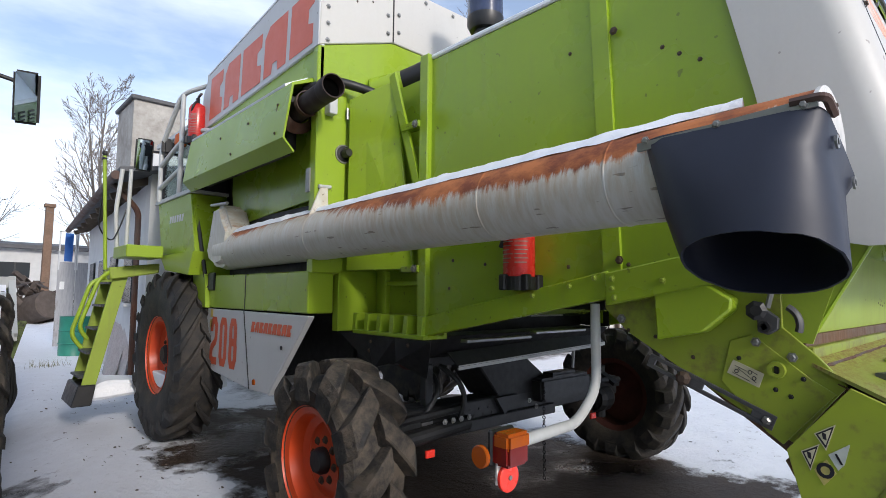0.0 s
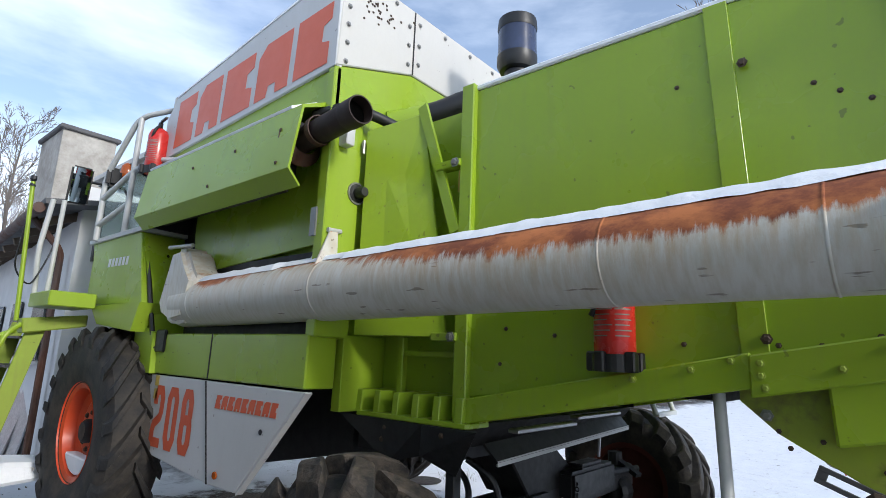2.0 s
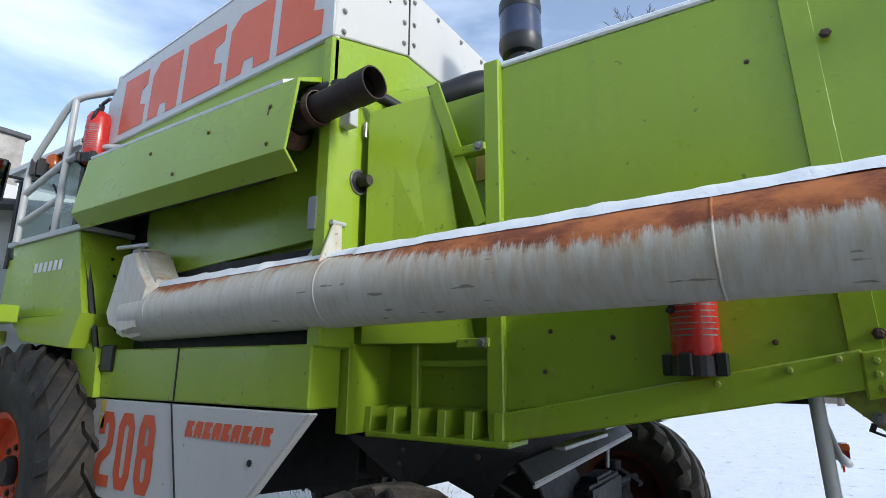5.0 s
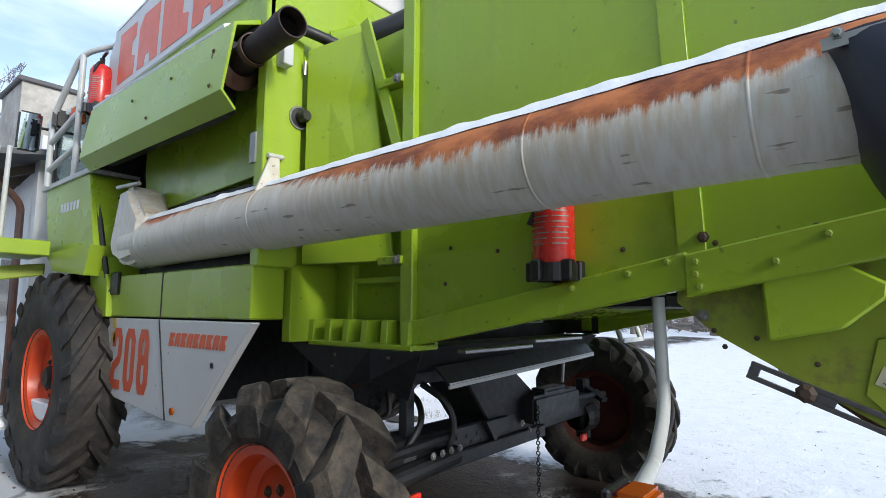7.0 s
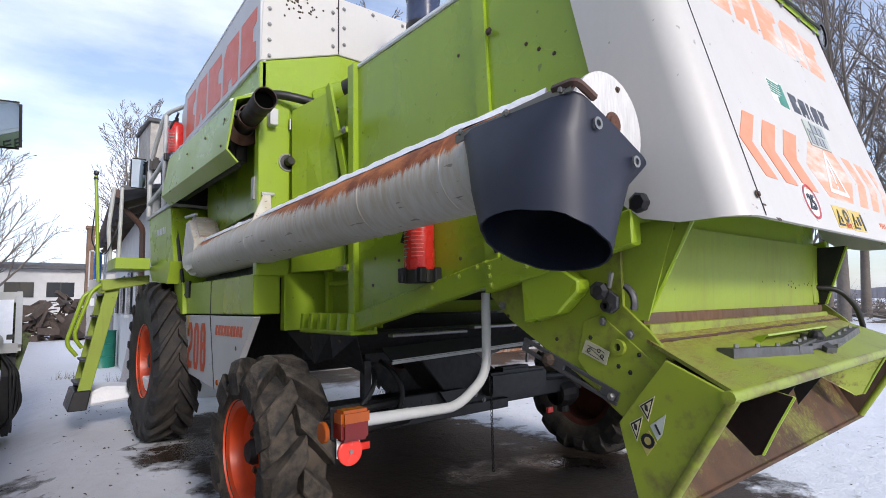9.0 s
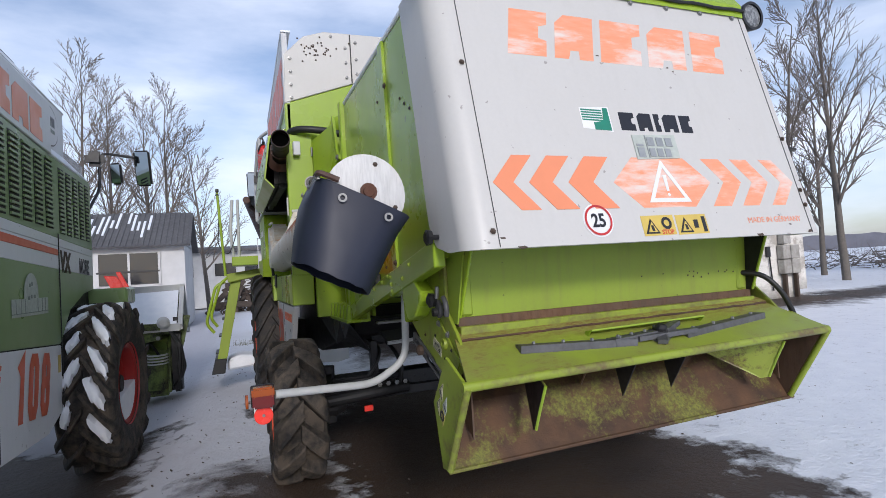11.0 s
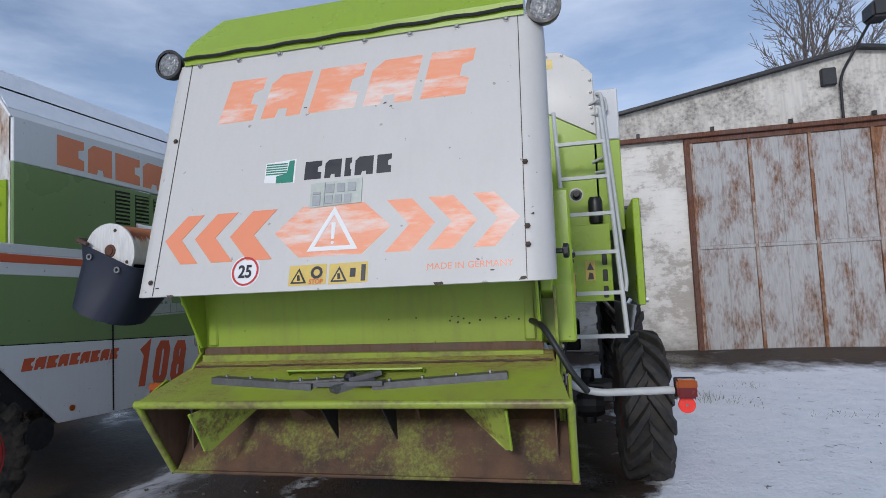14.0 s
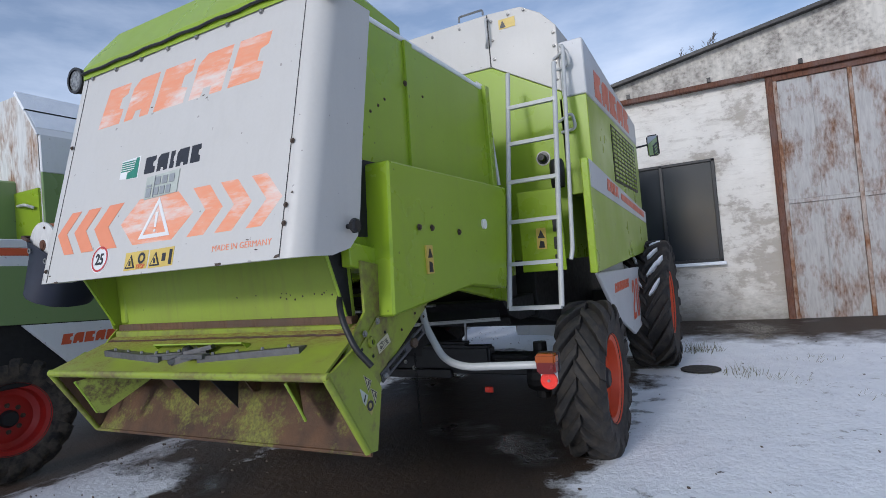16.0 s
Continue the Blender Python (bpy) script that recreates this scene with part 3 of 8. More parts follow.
def lug_mesh(R, W, s, turn, lug_h, sweep, lug_w):
    """One tread lug, running from the crown over the shoulder on the side s."""
    bm = bmesh.new()
    rows = []
    for u, top in ((-0.03, -0.004), (0.0, 0.0), (0.12, 0.0), (0.26, -0.002), (0.40, -0.006), (0.47, -0.022), (0.50, -0.085)):
        th = turn * sweep * u / 0.5
        rt = R + top
        rb = R - lug_h - 0.02 + (0 if u < 0.42 else -0.05) - (0.05 if u > 0.49 else 0)
        hw = lug_w * (0.8 + 0.5 * max(u, 0)) / R
        ring = []
        for r, dth in ((rb, -hw * 1.25), (rt - 0.008, -hw * 0.9), (rt, -hw * 0.7), (rt, hw * 0.7), (rt - 0.008, hw * 0.9), (rb, hw * 1.25)):
            a = th + dth
            ring.append(bm.verts.new((s * u * W + (s * 0.012 if u > 0.49 and r > rb else 0), r * math.sin(a), r * math.cos(a))))
        rows.append(ring)
    for a, b in zip(rows, rows[1:]):
        for j in range(5):
            bm.faces.new((a[j], a[j + 1], b[j + 1], b[j]))
    bm.faces.new(rows[0])
    bm.faces.new(rows[-1])
    bmesh.ops.recalc_face_normals(bm, faces=bm.faces)
    me = bpy.data.meshes.new("lug")
    bm.to_mesh(me)
    bm.free()
    return me


def wheel(parent, centre, R, W, rim, lugs, turn, out, rim_mat, spin=0.0, lug_h=0.045, sweep=0.50, lug_w=0.05, mat="tread", toe=0.0):
    """A wheel part with tyre, rim, hub and nuts; out: the side of its outer face (+1 or -1 in x)."""
    w = new("wheel")
    w.parent = parent
    w.matrix_local = pose(*centre, spin, 0, toe)
    part("tyre", tyre_mesh(R, W, rim, lug_h), mat, w, smooth=35)
    for s in (-1, 1):
        me = lug_mesh(R, W, s, turn, lug_h, sweep, lug_w)
        me.materials.append(M[mat])
        for i in range(lugs):
            lug = new("lug", me)
            lug.parent = w
            lug.matrix_local = pose(random.uniform(-0.004, 0.004), 0, 0, -360 * (i + (0.5 if s > 0 else 0)) / lugs + random.uniform(-0.6, 0.6))
    o = out
    dish = [(rim + 0.025, o * 0.44 * W), (rim + 0.02, o * 0.40 * W), (rim - 0.02, o * 0.37 * W), (rim - 0.035, o * 0.16 * W), (rim * 0.72, o * 0.10 * W), (rim * 0.55, o * 0.16 * W), (rim * 0.30, o * 0.17 * W), (0, o * 0.17 * W)]
    part("rim", lathe(dish, aim((0, 0, 0), (1, 0, 0)), 48), rim_mat, w, smooth=40)
    # inner side of the rim, its shade put into the colour
    back = [(rim + 0.02, -o * 0.40 * W), (rim - 0.03, -o * 0.34 * W), (rim - 0.037, o * 0.14 * W), (rim * 0.70, o * 0.08 * W), (rim * 0.5, o * 0.13 * W), (0, o * 0.13 * W)]
    part("rim_barrel", lathe(back, aim((0, 0, 0), (1, 0, 0)), 48), "rim_shade", w, smooth=40)
    hx = o * 0.17 * W
    part("hub", lathe([(rim * 0.26, hx), (rim * 0.26, hx + o * 0.03), (rim * 0.2, hx + o * 0.055), (0, hx + o * 0.055)], aim((0, 0, 0), (1, 0, 0)), 20), "dark", w, smooth=40)
    bolts(w, [(hx, rim * 0.40 * math.sin(a), rim * 0.40 * math.cos(a)) for a in (i * math.pi / 4 for i in range(8))], (o, 0, 0), 0.016, "bolt", "wheel_nut")
    return w


def snow_tread(w, R, W, lugs, turn, sweep, lug_h, a0, a1, fill, broad=0.42):
    """Irregular snow left between the lugs of the wheel w, over the angles a0 to a1 about its axle."""
    for s in (-1, 1):
        for i in range(lugs):
            a = 2 * math.pi * (i + 0.5 + (0.5 if s > 0 else 0)) / lugs
            a = (a + math.pi) % (2 * math.pi) - math.pi
            if not a0 < a < a1 or random.random() > fill:
                continue
            u0, u1 = random.uniform(0.02, 0.16), random.uniform(0.26, 0.46)
            bm, prev = bmesh.new(), None
            n = 9
            for j in range(n + 1):
                u = u0 + (u1 - u0) * j / n
                th = a + turn * sweep * u / 0.5
                hw = (math.pi / lugs) * broad * math.sin(math.pi * (j + 0.4) / (n + 0.8)) ** 0.6 * random.uniform(0.6, 1.15)
                cur = []
                for d, r in ((-hw, R - lug_h - 0.01), (-hw * 0.6, R - 0.012), (hw * 0.5, R - 0.010 + random.uniform(-0.004, 0.004)), (hw, R - lug_h - 0.01)):
                    cur.append(bm.verts.new((s * u * W, r * math.sin(th + d), r * math.cos(th + d))))
                if prev:
                    for q in range(3):
                        bm.faces.new((prev[q], prev[q + 1], cur[q + 1], cur[q]))
                prev = cur
            part("tread_snow", bm, "snow", w, smooth=70)


FIGURES = {"0": [[(0, 0.14), (0.22, 0), (0.78, 0), (1, 0.14), (1, 0.86), (0.78, 1), (0.22, 1), (0, 0.86), (0, 0.14)]],
           "1": [[(0.15, 0.80), (0.72, 0.98), (0.72, 0)]],
           "2": [[(0, 0.72), (0, 0.86), (0.22, 1), (0.78, 1), (1, 0.86), (1, 0.60), (0.86, 0.48), (0.14, 0.34), (0, 0.22), (0, 0), (1, 0)]],
           "8": [[(0.1, 0.53), (0, 0.42), (0, 0.14), (0.22, 0), (0.78, 0), (1, 0.14), (1, 0.42), (0.9, 0.53), (0.1, 0.53)], [(0.1, 0.53), (0.04, 0.62), (0.04, 0.86), (0.24, 1), (0.76, 1), (0.96, 0.86), (0.96, 0.62), (0.9, 0.53)]]}


def figures(body, face, a, b, w, h, gap, stroke, slant, mat, parent):
    """Painted figures of even stroke with cut corners, one flat mesh each; w, h: one figure's outside."""
    for c in body:
        bm = bmesh.new()
        for lift, line in zip((0.002, 0.0035), FIGURES[c]):
            pts = [Vector((stroke / 2 + u * (w - stroke), stroke / 2 + v * (h - stroke))) for u, v in line]
            if c == "1":
                pts[-1].y = 0.0
            if c == "2":
                pts[-1].x = w
            ends = line[0] != line[-1]
            rows = []
            for i, q in enumerate(pts):
                before = pts[i] - pts[i - 1] if i else (pts[1] - pts[0] if ends else pts[0] - pts[-2])
                after = pts[i + 1] - pts[i] if i + 1 < len(pts) else (pts[i] - pts[i - 1] if ends else pts[1] - pts[0])
                n0, n1 = (Vector((-d.y, d.x)).normalized() for d in (before, after))
                n = (n0 + n1).normalized()
                n *= stroke / 2 / max(n.dot(n0), 0.5)
                rows.append([bm.verts.new(face.at(a + e.x + slant * e.y, b + e.y, lift)) for e in (q + n, q - n)])
            for p, q in zip(rows, rows[1:]):
                bm.faces.new((p[0], p[1], q[1], q[0]))
        part("figure", bm, mat, parent)
        a += w + gap


def clear_lettering(face, x0, y0, widths, h, slant, gap):
    """Plain slanted blocks in place of a maker's lettering."""
    out, x = [], x0
    for i, w in enumerate(widths):
        c, t = 0.22 * w, 0.35 * h
        pts = [(x, y0), (x + w, y0), (x + w, y0 + t), (x + w - c, y0 + t * 1.15), (x + w - c, y0 + h * 0.66), (x + w, y0 + h * 0.72), (x + w, y0 + h), (x, y0 + h)] if i % 2 == 0 else [(x, y0), (x + w * 0.36, y0), (x + w * 0.40, y0 + t * 0.55), (x + w * 0.62, y0 + t * 0.55), (x + w * 0.64, y0), (x + w, y0), (x + w, y0 + h), (x + c, y0 + h), (x, y0 + h * 0.8)]
        out.append(face.poly([(a + slant * (b - y0), b) for a, b in pts]))
        x += w + gap
    return out


# ---- the combine in the middle ----
XC = 3.12
A = thing("combine_harvester", "lime green combine harvester with white tank and rear hood", "combine harvester")
XL, XR = 2.13, 4.07


# body behind the tank, two side walls and roof
body = part("rear_body", prism([(2.60, 1.32), (2.60, 2.92), (0.62, 2.92), (0.62, 1.62), (1.29, 1.50)], "x", XL, XR, 0.012), "green", A)
for x, o in ((XL, -1), (XR, 1)):
    def xs(d, x=x, o=o):
        return x + o * d
    part("corner_post", box(*sorted((xs(-0.02), xs(0.035))), 2.50, 2.58, 1.24, 2.95, 0.006), "green", A)
    part("seam_strip", prism([(1.24, 1.46), (1.325, 1.46), (1.385, 2.92), (1.30, 2.92)], "x", *sorted((xs(0.0), xs(0.018))), 0.001), "green", A)
    part("lower_flange", prism([(2.57, 1.205), (2.57, 1.32), (1.30, 1.575), (1.30, 1.455)], "x", *sorted((xs(-0.01), xs(0.04))), 0.006), "green", A)
    part("rear_flange", prism([(1.305, 1.425), (1.305, 1.565), (0.56, 1.70), (0.56, 1.575)], "x", *sorted((xs(-0.01), xs(0.048))), 0.006), "green", A)
    bolts(A, [(xs(0.041), y, z) for y, z in ((1.36, 1.545), (1.49, 1.51), (1.70, 1.465))] + [(xs(0.049), y, z) for y, z in ((1.27, 1.54), (1.27, 1.50), (1.26, 1.46), (1.05, 1.53), (0.92, 1.60))], (o, 0, 0), 0.010, "green_old")
    bolts(A, [(xs(0.0), y, z) for y, z in ((2.30, 1.66), (2.05, 1.63), (2.33, 1.50), (1.98, 1.95), (1.52, 1.60), (1.50, 2.62), (1.05, 2.50), (0.98, 2.45), (0.90, 2.40), (1.22, 1.60), (1.10, 1.60), (0.95, 1.63))], (o, 0, 0), 0.007)
    bolts(A, [(xs(0.019), y, z) for y, z in ((1.255, 2.10), (1.26, 2.64), (1.25, 1.62))], (o, 0, 0), 0.013)

snowroof = prism([(2.57, 2.918), (2.57, 2.945), (2.2, 2.95), (1.4, 2.948), (0.75, 2.95), (0.75, 2.918)], "x", XL - 0.008, XR + 0.004, 0.008)
part("roof_snow", snowroof, "snow", A, "thin snow on the roof edge")

# rear hood: white shell with rounded sides
HL, HR = 2.09, 4.145


def hood_bm():
    """The hood as a closed shell, drawn along x with rounded vertical corners."""
    bm = bmesh.new()
    r = 0.105
    n = 9
    cols = []
    # plan outline from left front round the rear to right front, as (x, setback from the rear face)
    for i in range(n + 1):
        a = math.pi / 2 * i / n
        cols.append((HL + r - r * math.cos(a), r - r * math.sin(a)))
    right = [(HL + HR - x, d) for x, d in cols][::-1]
    plan = [(HL, 0.0, "front")] + [(x, d, "") for x, d in cols] + [(x, d, "") for x, d in right] + [(HR, 0.0, "front")]
    levels = [(z, 0.19 + 0.25 * (z - 1.63), yf) for z, yf in ((1.63, 0.40), (1.66, 0.53), (1.72, 0.60), (1.85, 0.635), (2.2, 0.70), (2.58, 0.785), (2.91, 0.86))]
    grid = []
    for z, yr, yf in levels:
        row = []
        for x, d, tag in plan:
            row.append(bm.verts.new((x, yf if tag else yr + d, z)))
        grid.append(row)
    for a, b in zip(grid, grid[1:]):
        for j in range(len(plan) - 1):
            bm.faces.new((a[j], a[j + 1], b[j + 1], b[j]))
    bmesh.ops.recalc_face_normals(bm, faces=bm.faces)
    bmesh.ops.solidify(bm, geom=bm.faces[:], thickness=0.012)
    return bm


hood = part("rear_hood", hood_bm(), "white", A, "white painted rear hood with faded orange prints", smooth=50)
for x in (2.226, 4.03):
    part("hood_seam", sheet([(x - 0.0016, 0.1885, 1.635), (x + 0.0016, 0.1885, 1.635), (x + 0.0016, 0.506, 2.905), (x - 0.0016, 0.506, 2.905)], 0.002), "frame_grey", hood)
for x, y, z, o in ((HL, 0.505, 1.705, -1), (HR, 0.52, 1.76, 1)):
    knob = lathe([(0.012, -0.01), (0.012, 0.03), (0.034, 0.035), (0.036, 0.055), (0.026, 0.062), (0, 0.062)], aim((x, y, z), (o, 0, 0)), 7)
    part("knob", knob, "black", hood, "black star knob", smooth=30)
bolts(hood, [(x, 0.186 + 0.25 * (z - 1.63), z) for x, z in ((2.205, 1.70), (2.205, 2.45), (4.04, 1.78), (4.04, 1.86), (4.04, 2.15))], (0, -1, 0.25), 0.009)

# prints on the hood
HF = Face((2.226, 0.1895, 1.622), (1, 0, 0), (0, 0.32, 1.28))
for bm in clear_lettering(HF, 0.220, 0.925, (0.205, 0.22, 0.25, 0.25, 0.22), 0.252, 0.22, 0.045):
    part("print_block", bm, "orange_faded", hood, "faded orange lettering block")


def arrow(a, w, h, y0, s, b=0.085):
    """A chevron from a, pointing to s."""
    return [(a, y0 + h / 2), (a + s * w, y0 + h), (a + s * (w + b), y0 + h), (a + s * b, y0 + h / 2), (a + s * (w + b), y0), (a + s * w, y0)]


for a, b in ((0.02, 0.095), (0.19, 0.115), (0.385, 0.13)):
    part("chevron", HF.poly(arrow(a, 0.11, 0.25, 0.165, 1, b)), "orange", hood)
for a, b in ((1.785, 0.095), (1.60, 0.115), (1.41, 0.12)):
    part("chevron", HF.poly(arrow(a, 0.11, 0.25, 0.165, -1, b)), "orange_faded", hood)
part("warning_panel", HF.poly([(0.625, 0.29), (0.76, 0.165), (1.07, 0.165), (1.205, 0.29), (1.07, 0.415), (0.76, 0.415)]), "orange_faded", hood)
tri = [(0.80, 0.19), (1.05, 0.19), (0.925, 0.405)]
tin = [(0.835, 0.21), (1.015, 0.21), (0.925, 0.365)]
for i in range(3):
    part("warning_triangle", HF.poly([tri[i], tri[(i + 1) % 3], tin[(i + 1) % 3], tin[i]], 0.004), "print_white", hood)
part("warning_mark", HF.poly([(0.918, 0.245), (0.932, 0.245), (0.936, 0.325), (0.914, 0.325)], 0.004), "print_white", hood)
part("warning_dot", HF.circle(0.925, 0.227, 0.008, 10, 0.004), "print_white", hood)
# dealer sign: striped square and dark blocks
part("dealer_square", HF.poly([(0.535, 0.56), (0.70, 0.545), (0.70, 0.675), (0.535, 0.665)]), "print_white", hood)
part("dealer_mark", HF.poly([(0.60, 0.553), (0.692, 0.55), (0.692, 0.668), (0.665, 0.668), (0.655, 0.60), (0.60, 0.59)], 0.0035), "print_green", hood)
for i in range(5):
    part("dealer_stripe", HF.poly([(0.54, 0.60 + i * 0.013), (0.655, 0.598 + i * 0.013), (0.655, 0.605 + i * 0.013), (0.54, 0.607 + i * 0.013)], 0.0035), "print_green", hood)
for bm in clear_lettering(HF, 0.750, 0.556, (0.088, 0.085, 0.034, 0.092, 0.072), 0.096, 0.02, 0.018):
    part("sign_block", bm, "print_black", hood, "dark dealer lettering block")
for a, b, q in ((1.43, 0.012, 0.018), (1.79, 0.02, 0.02), (1.66, 0.06, 0.009), (0.10, 0.008, 0.016), (0.02, 0.05, 0.010), (1.15, 0.93, 0.011), (1.18, 0.91, 0.009), (0.72, 0.96, 0.008), (1.60, 0.11, 0.007), (1.84, 0.30, 0.008)):
    part("paint_chip", HF.poly([(a + q * (1 + 0.6 * math.sin(j * 2.3 + a * 9)) * math.cos(j * 0.9), b + q * 0.6 * (1 + 0.5 * math.cos(j * 1.7 + b * 7)) * math.sin(j * 0.9)) for j in range(7)], 0.0025, 0.0005), "bolt", hood)
# number plate, its figures as plain bars
plate = part("number_plate", HF.poly([(0.795, 0.405), (1.055, 0.415), (1.055, 0.54), (0.795, 0.53)], 0.006, 0.005), "print_pale", hood, "small pale embossed number plate")
for a, b, w, h in ((0.808, 0.415, 0.04, 0.05), (0.808, 0.472, 0.04, 0.012), (0.875, 0.475, 0.04, 0.045), (0.93, 0.475, 0.04, 0.045), (0.985, 0.475, 0.04, 0.045), (0.875, 0.42, 0.035, 0.042), (0.922, 0.42, 0.035, 0.042), (0.969, 0.42, 0.035, 0.042)):
    part("plate_bar", HF.poly([(a, b), (a + w, b), (a + w, b + h), (a, b + h)], 0.009, 0.003), "print_silver", plate)
for q in (0.866,):
    part("plate_line", HF.poly([(q, 0.412), (q + 0.004, 0.412), (q + 0.004, 0.53), (q, 0.53)], 0.009, 0.003), "print_silver", plate)
# speed disc
disc_p = part("speed_disc", HF.circle(0.493, 0.112, 0.077, 32, 0.003), "print_white", hood, "round white speed sticker with red rim")
part("disc_rim", HF.ring(0.493, 0.112, 0.060, 0.070, 32, 0.0055), "print_red", disc_p)
text("speed_number", "25", HF.matrix(0.493, 0.082, 0.005), 0.085, "print_black", disc_p, 0.85, 0, 0.001, "CENTER", 0.002)
# yellow warning stickers
for a in (0.722, 0.92):
    st = part("warning_sticker", HF.poly([(a, 0.03), (a + 0.185, 0.033), (a + 0.185, 0.128), (a, 0.125)], 0.003), "print_yellow", hood, "yellow warning sticker")
    part("sticker_triangle", HF.poly([(a + 0.01, 0.04), (a + 0.09, 0.04), (a + 0.05, 0.112)], 0.005), "print_black", st)
    part("sticker_inner", HF.poly([(a + 0.024, 0.047), (a + 0.076, 0.047), (a + 0.05, 0.096)], 0.007), "print_yellow", st)
    part("sticker_sign", HF.poly([(a + 0.045, 0.052), (a + 0.06, 0.052), (a + 0.055, 0.078), (a + 0.043, 0.078)], 0.009), "print_black", st)
    if a < 0.8:
        part("sticker_gear", HF.ring(a + 0.138, 0.088, 0.016, 0.03, 10, 0.005), "print_black", st)
        text("stop_text", "STOP", HF.matrix(a + 0.102, 0.036, 0.0045), 0.030, "orange_dark", st, 0.95, 0, 0.0006, "LEFT", 0.0008)
    else:
        part("sticker_figure", HF.poly([(a + 0.102, 0.06), (a + 0.128, 0.06), (a + 0.128, 0.10), (a + 0.102, 0.10)], 0.005), "print_black", st)
        part("sticker_figure", HF.poly([(a + 0.155, 0.04), (a + 0.175, 0.04), (a + 0.175, 0.115), (a + 0.155, 0.115)], 0.005), "print_black", st)
text("maker_text", "MADE IN GERMANY", HF.matrix(1.375, 0.075), 0.041, "orange", hood, 1.02, 0, 0.0008, "LEFT", 0.0)

# green cap above the hood with its hem of screws, and two round work lamps
CAPL, CAPR = 2.18, 4.06
capm = bmesh.new()
rows = [[(CAPL, 0.50, 2.905), (CAPL, 0.505, 2.98), (CAPL, 0.56, 3.06), (CAPL + 0.14, 0.66, 3.22), (CAPR - 0.14, 0.66, 3.22), (CAPR, 0.56, 3.06), (CAPR, 0.505, 2.98), (CAPR, 0.50, 2.905)],
        [(CAPL, 1.3, 2.905), (CAPL, 1.3, 2.98), (CAPL, 1.3, 3.0), (CAPL + 0.14, 1.3, 3.05), (CAPR - 0.14, 1.3, 3.05), (CAPR, 1.3, 3.0), (CAPR, 1.3, 2.98), (CAPR, 1.3, 2.905)]]
vv = [[capm.verts.new(p) for p in r] for r in rows]
for j in range(7):
    capm.faces.new((vv[0][j], vv[0][j + 1], vv[1][j + 1], vv[1][j]))
capm.faces.new(vv[0])
capm.faces.new(vv[1])
part("hood_cap", bevelled(capm, 0.008), "green", A, "lime green cap over the hood")
cable = [(CAPL + (CAPR - CAPL) * i / 24, 0.492, 2.94 + 0.004 * math.sin(i * 1.7)) for i in range(25)]
part("lamp_cable", tube(cable, 0.009, 6), "hose", A)
bolts(A, [(CAPL + 0.10 + i * 0.242, 0.503, 2.895) for i in range(8)], (0, -1, 0.15), 0.011, "zinc")
for x in (2.068, 4.155):
    lamp = part("work_lamp", lathe([(0, 0.095), (0.05, 0.09), (0.076, 0.04), (0.084, 0.0), (0.084, -0.014), (0.068, -0.014)], aim((x, 0.52, 2.935), (0, 1, 0)), 26), "black", A, "round black work lamp", smooth=40)
    part("lamp_lens", lathe([(0.070, -0.004), (0.05, -0.009), (0, -0.012)], aim((x, 0.52, 2.935), (0, 1, 0)), 24), "lens", lamp, smooth=60)
    part("lamp_arm", rod((x, 0.58, 2.925), (XC + (x - XC) * 0.86, 0.58, 2.93), 0.014), "black", lamp)

# rear apron under the hood and the chopper's side plates
part("rear_apron", sheet([(2.20, 0.62, 1.67), (4.06, 0.62, 1.67), (4.06, 0.64, 1.335), (2.20, 0.64, 1.335)], 0.02), "green_old", A, "lime green apron with chipped paint")
bolts(A, [(3.3 + random.uniform(-0.02, 0.75), 0.618, 1.43 + random.uniform(0, 0.06)) for i in range(26)], (0, -1, 0), 0.006)
part("apron_hinge", box(2.20, 4.06, 0.605, 0.66, 1.297, 1.336), "brown_steel", A, "rust-brown hinge gap")
part("apron_cheek", sheet([(2.184, 0.46, 1.655), (2.184, 0.98, 1.60), (2.184, 0.98, 1.33), (2.184, 0.58, 1.31)], 0.008), "green_old", A)
bolts(A, [(2.26 + i * 0.078, 0.600 - 0.004 * (i % 2), 1.240) for i in range(24)], (0, -0.45, 1), 0.011, "rust", "hinge_nut")
part("apron_rail", box(2.2, 4.06, 0.58, 0.66, 1.255, 1.297, 0.004), "green_rust", A, "rusted green steel edge")
for x, o in ((2.2, -1), (4.05, 1)):
    part("apron_side", prism([(0.46 if o > 0 else 0.40, 1.66), (0.64, 1.66), (0.64, 1.33), (0.58, 1.34)], "x", x - 0.006, x + 0.006), "dark" if o > 0 else "green_old", A)
    part("apron_rim", tube([(x, 0.46 if o > 0 else 0.40, 1.66), (x, 0.58, 1.34)], 0.008, 6), "green", A)
    part("apron_edge", box(x - o * 0.05 - 0.03, x - o * 0.05 + 0.03, 0.605, 0.635, 1.34, 1.66, 0.01), "green_old", A)

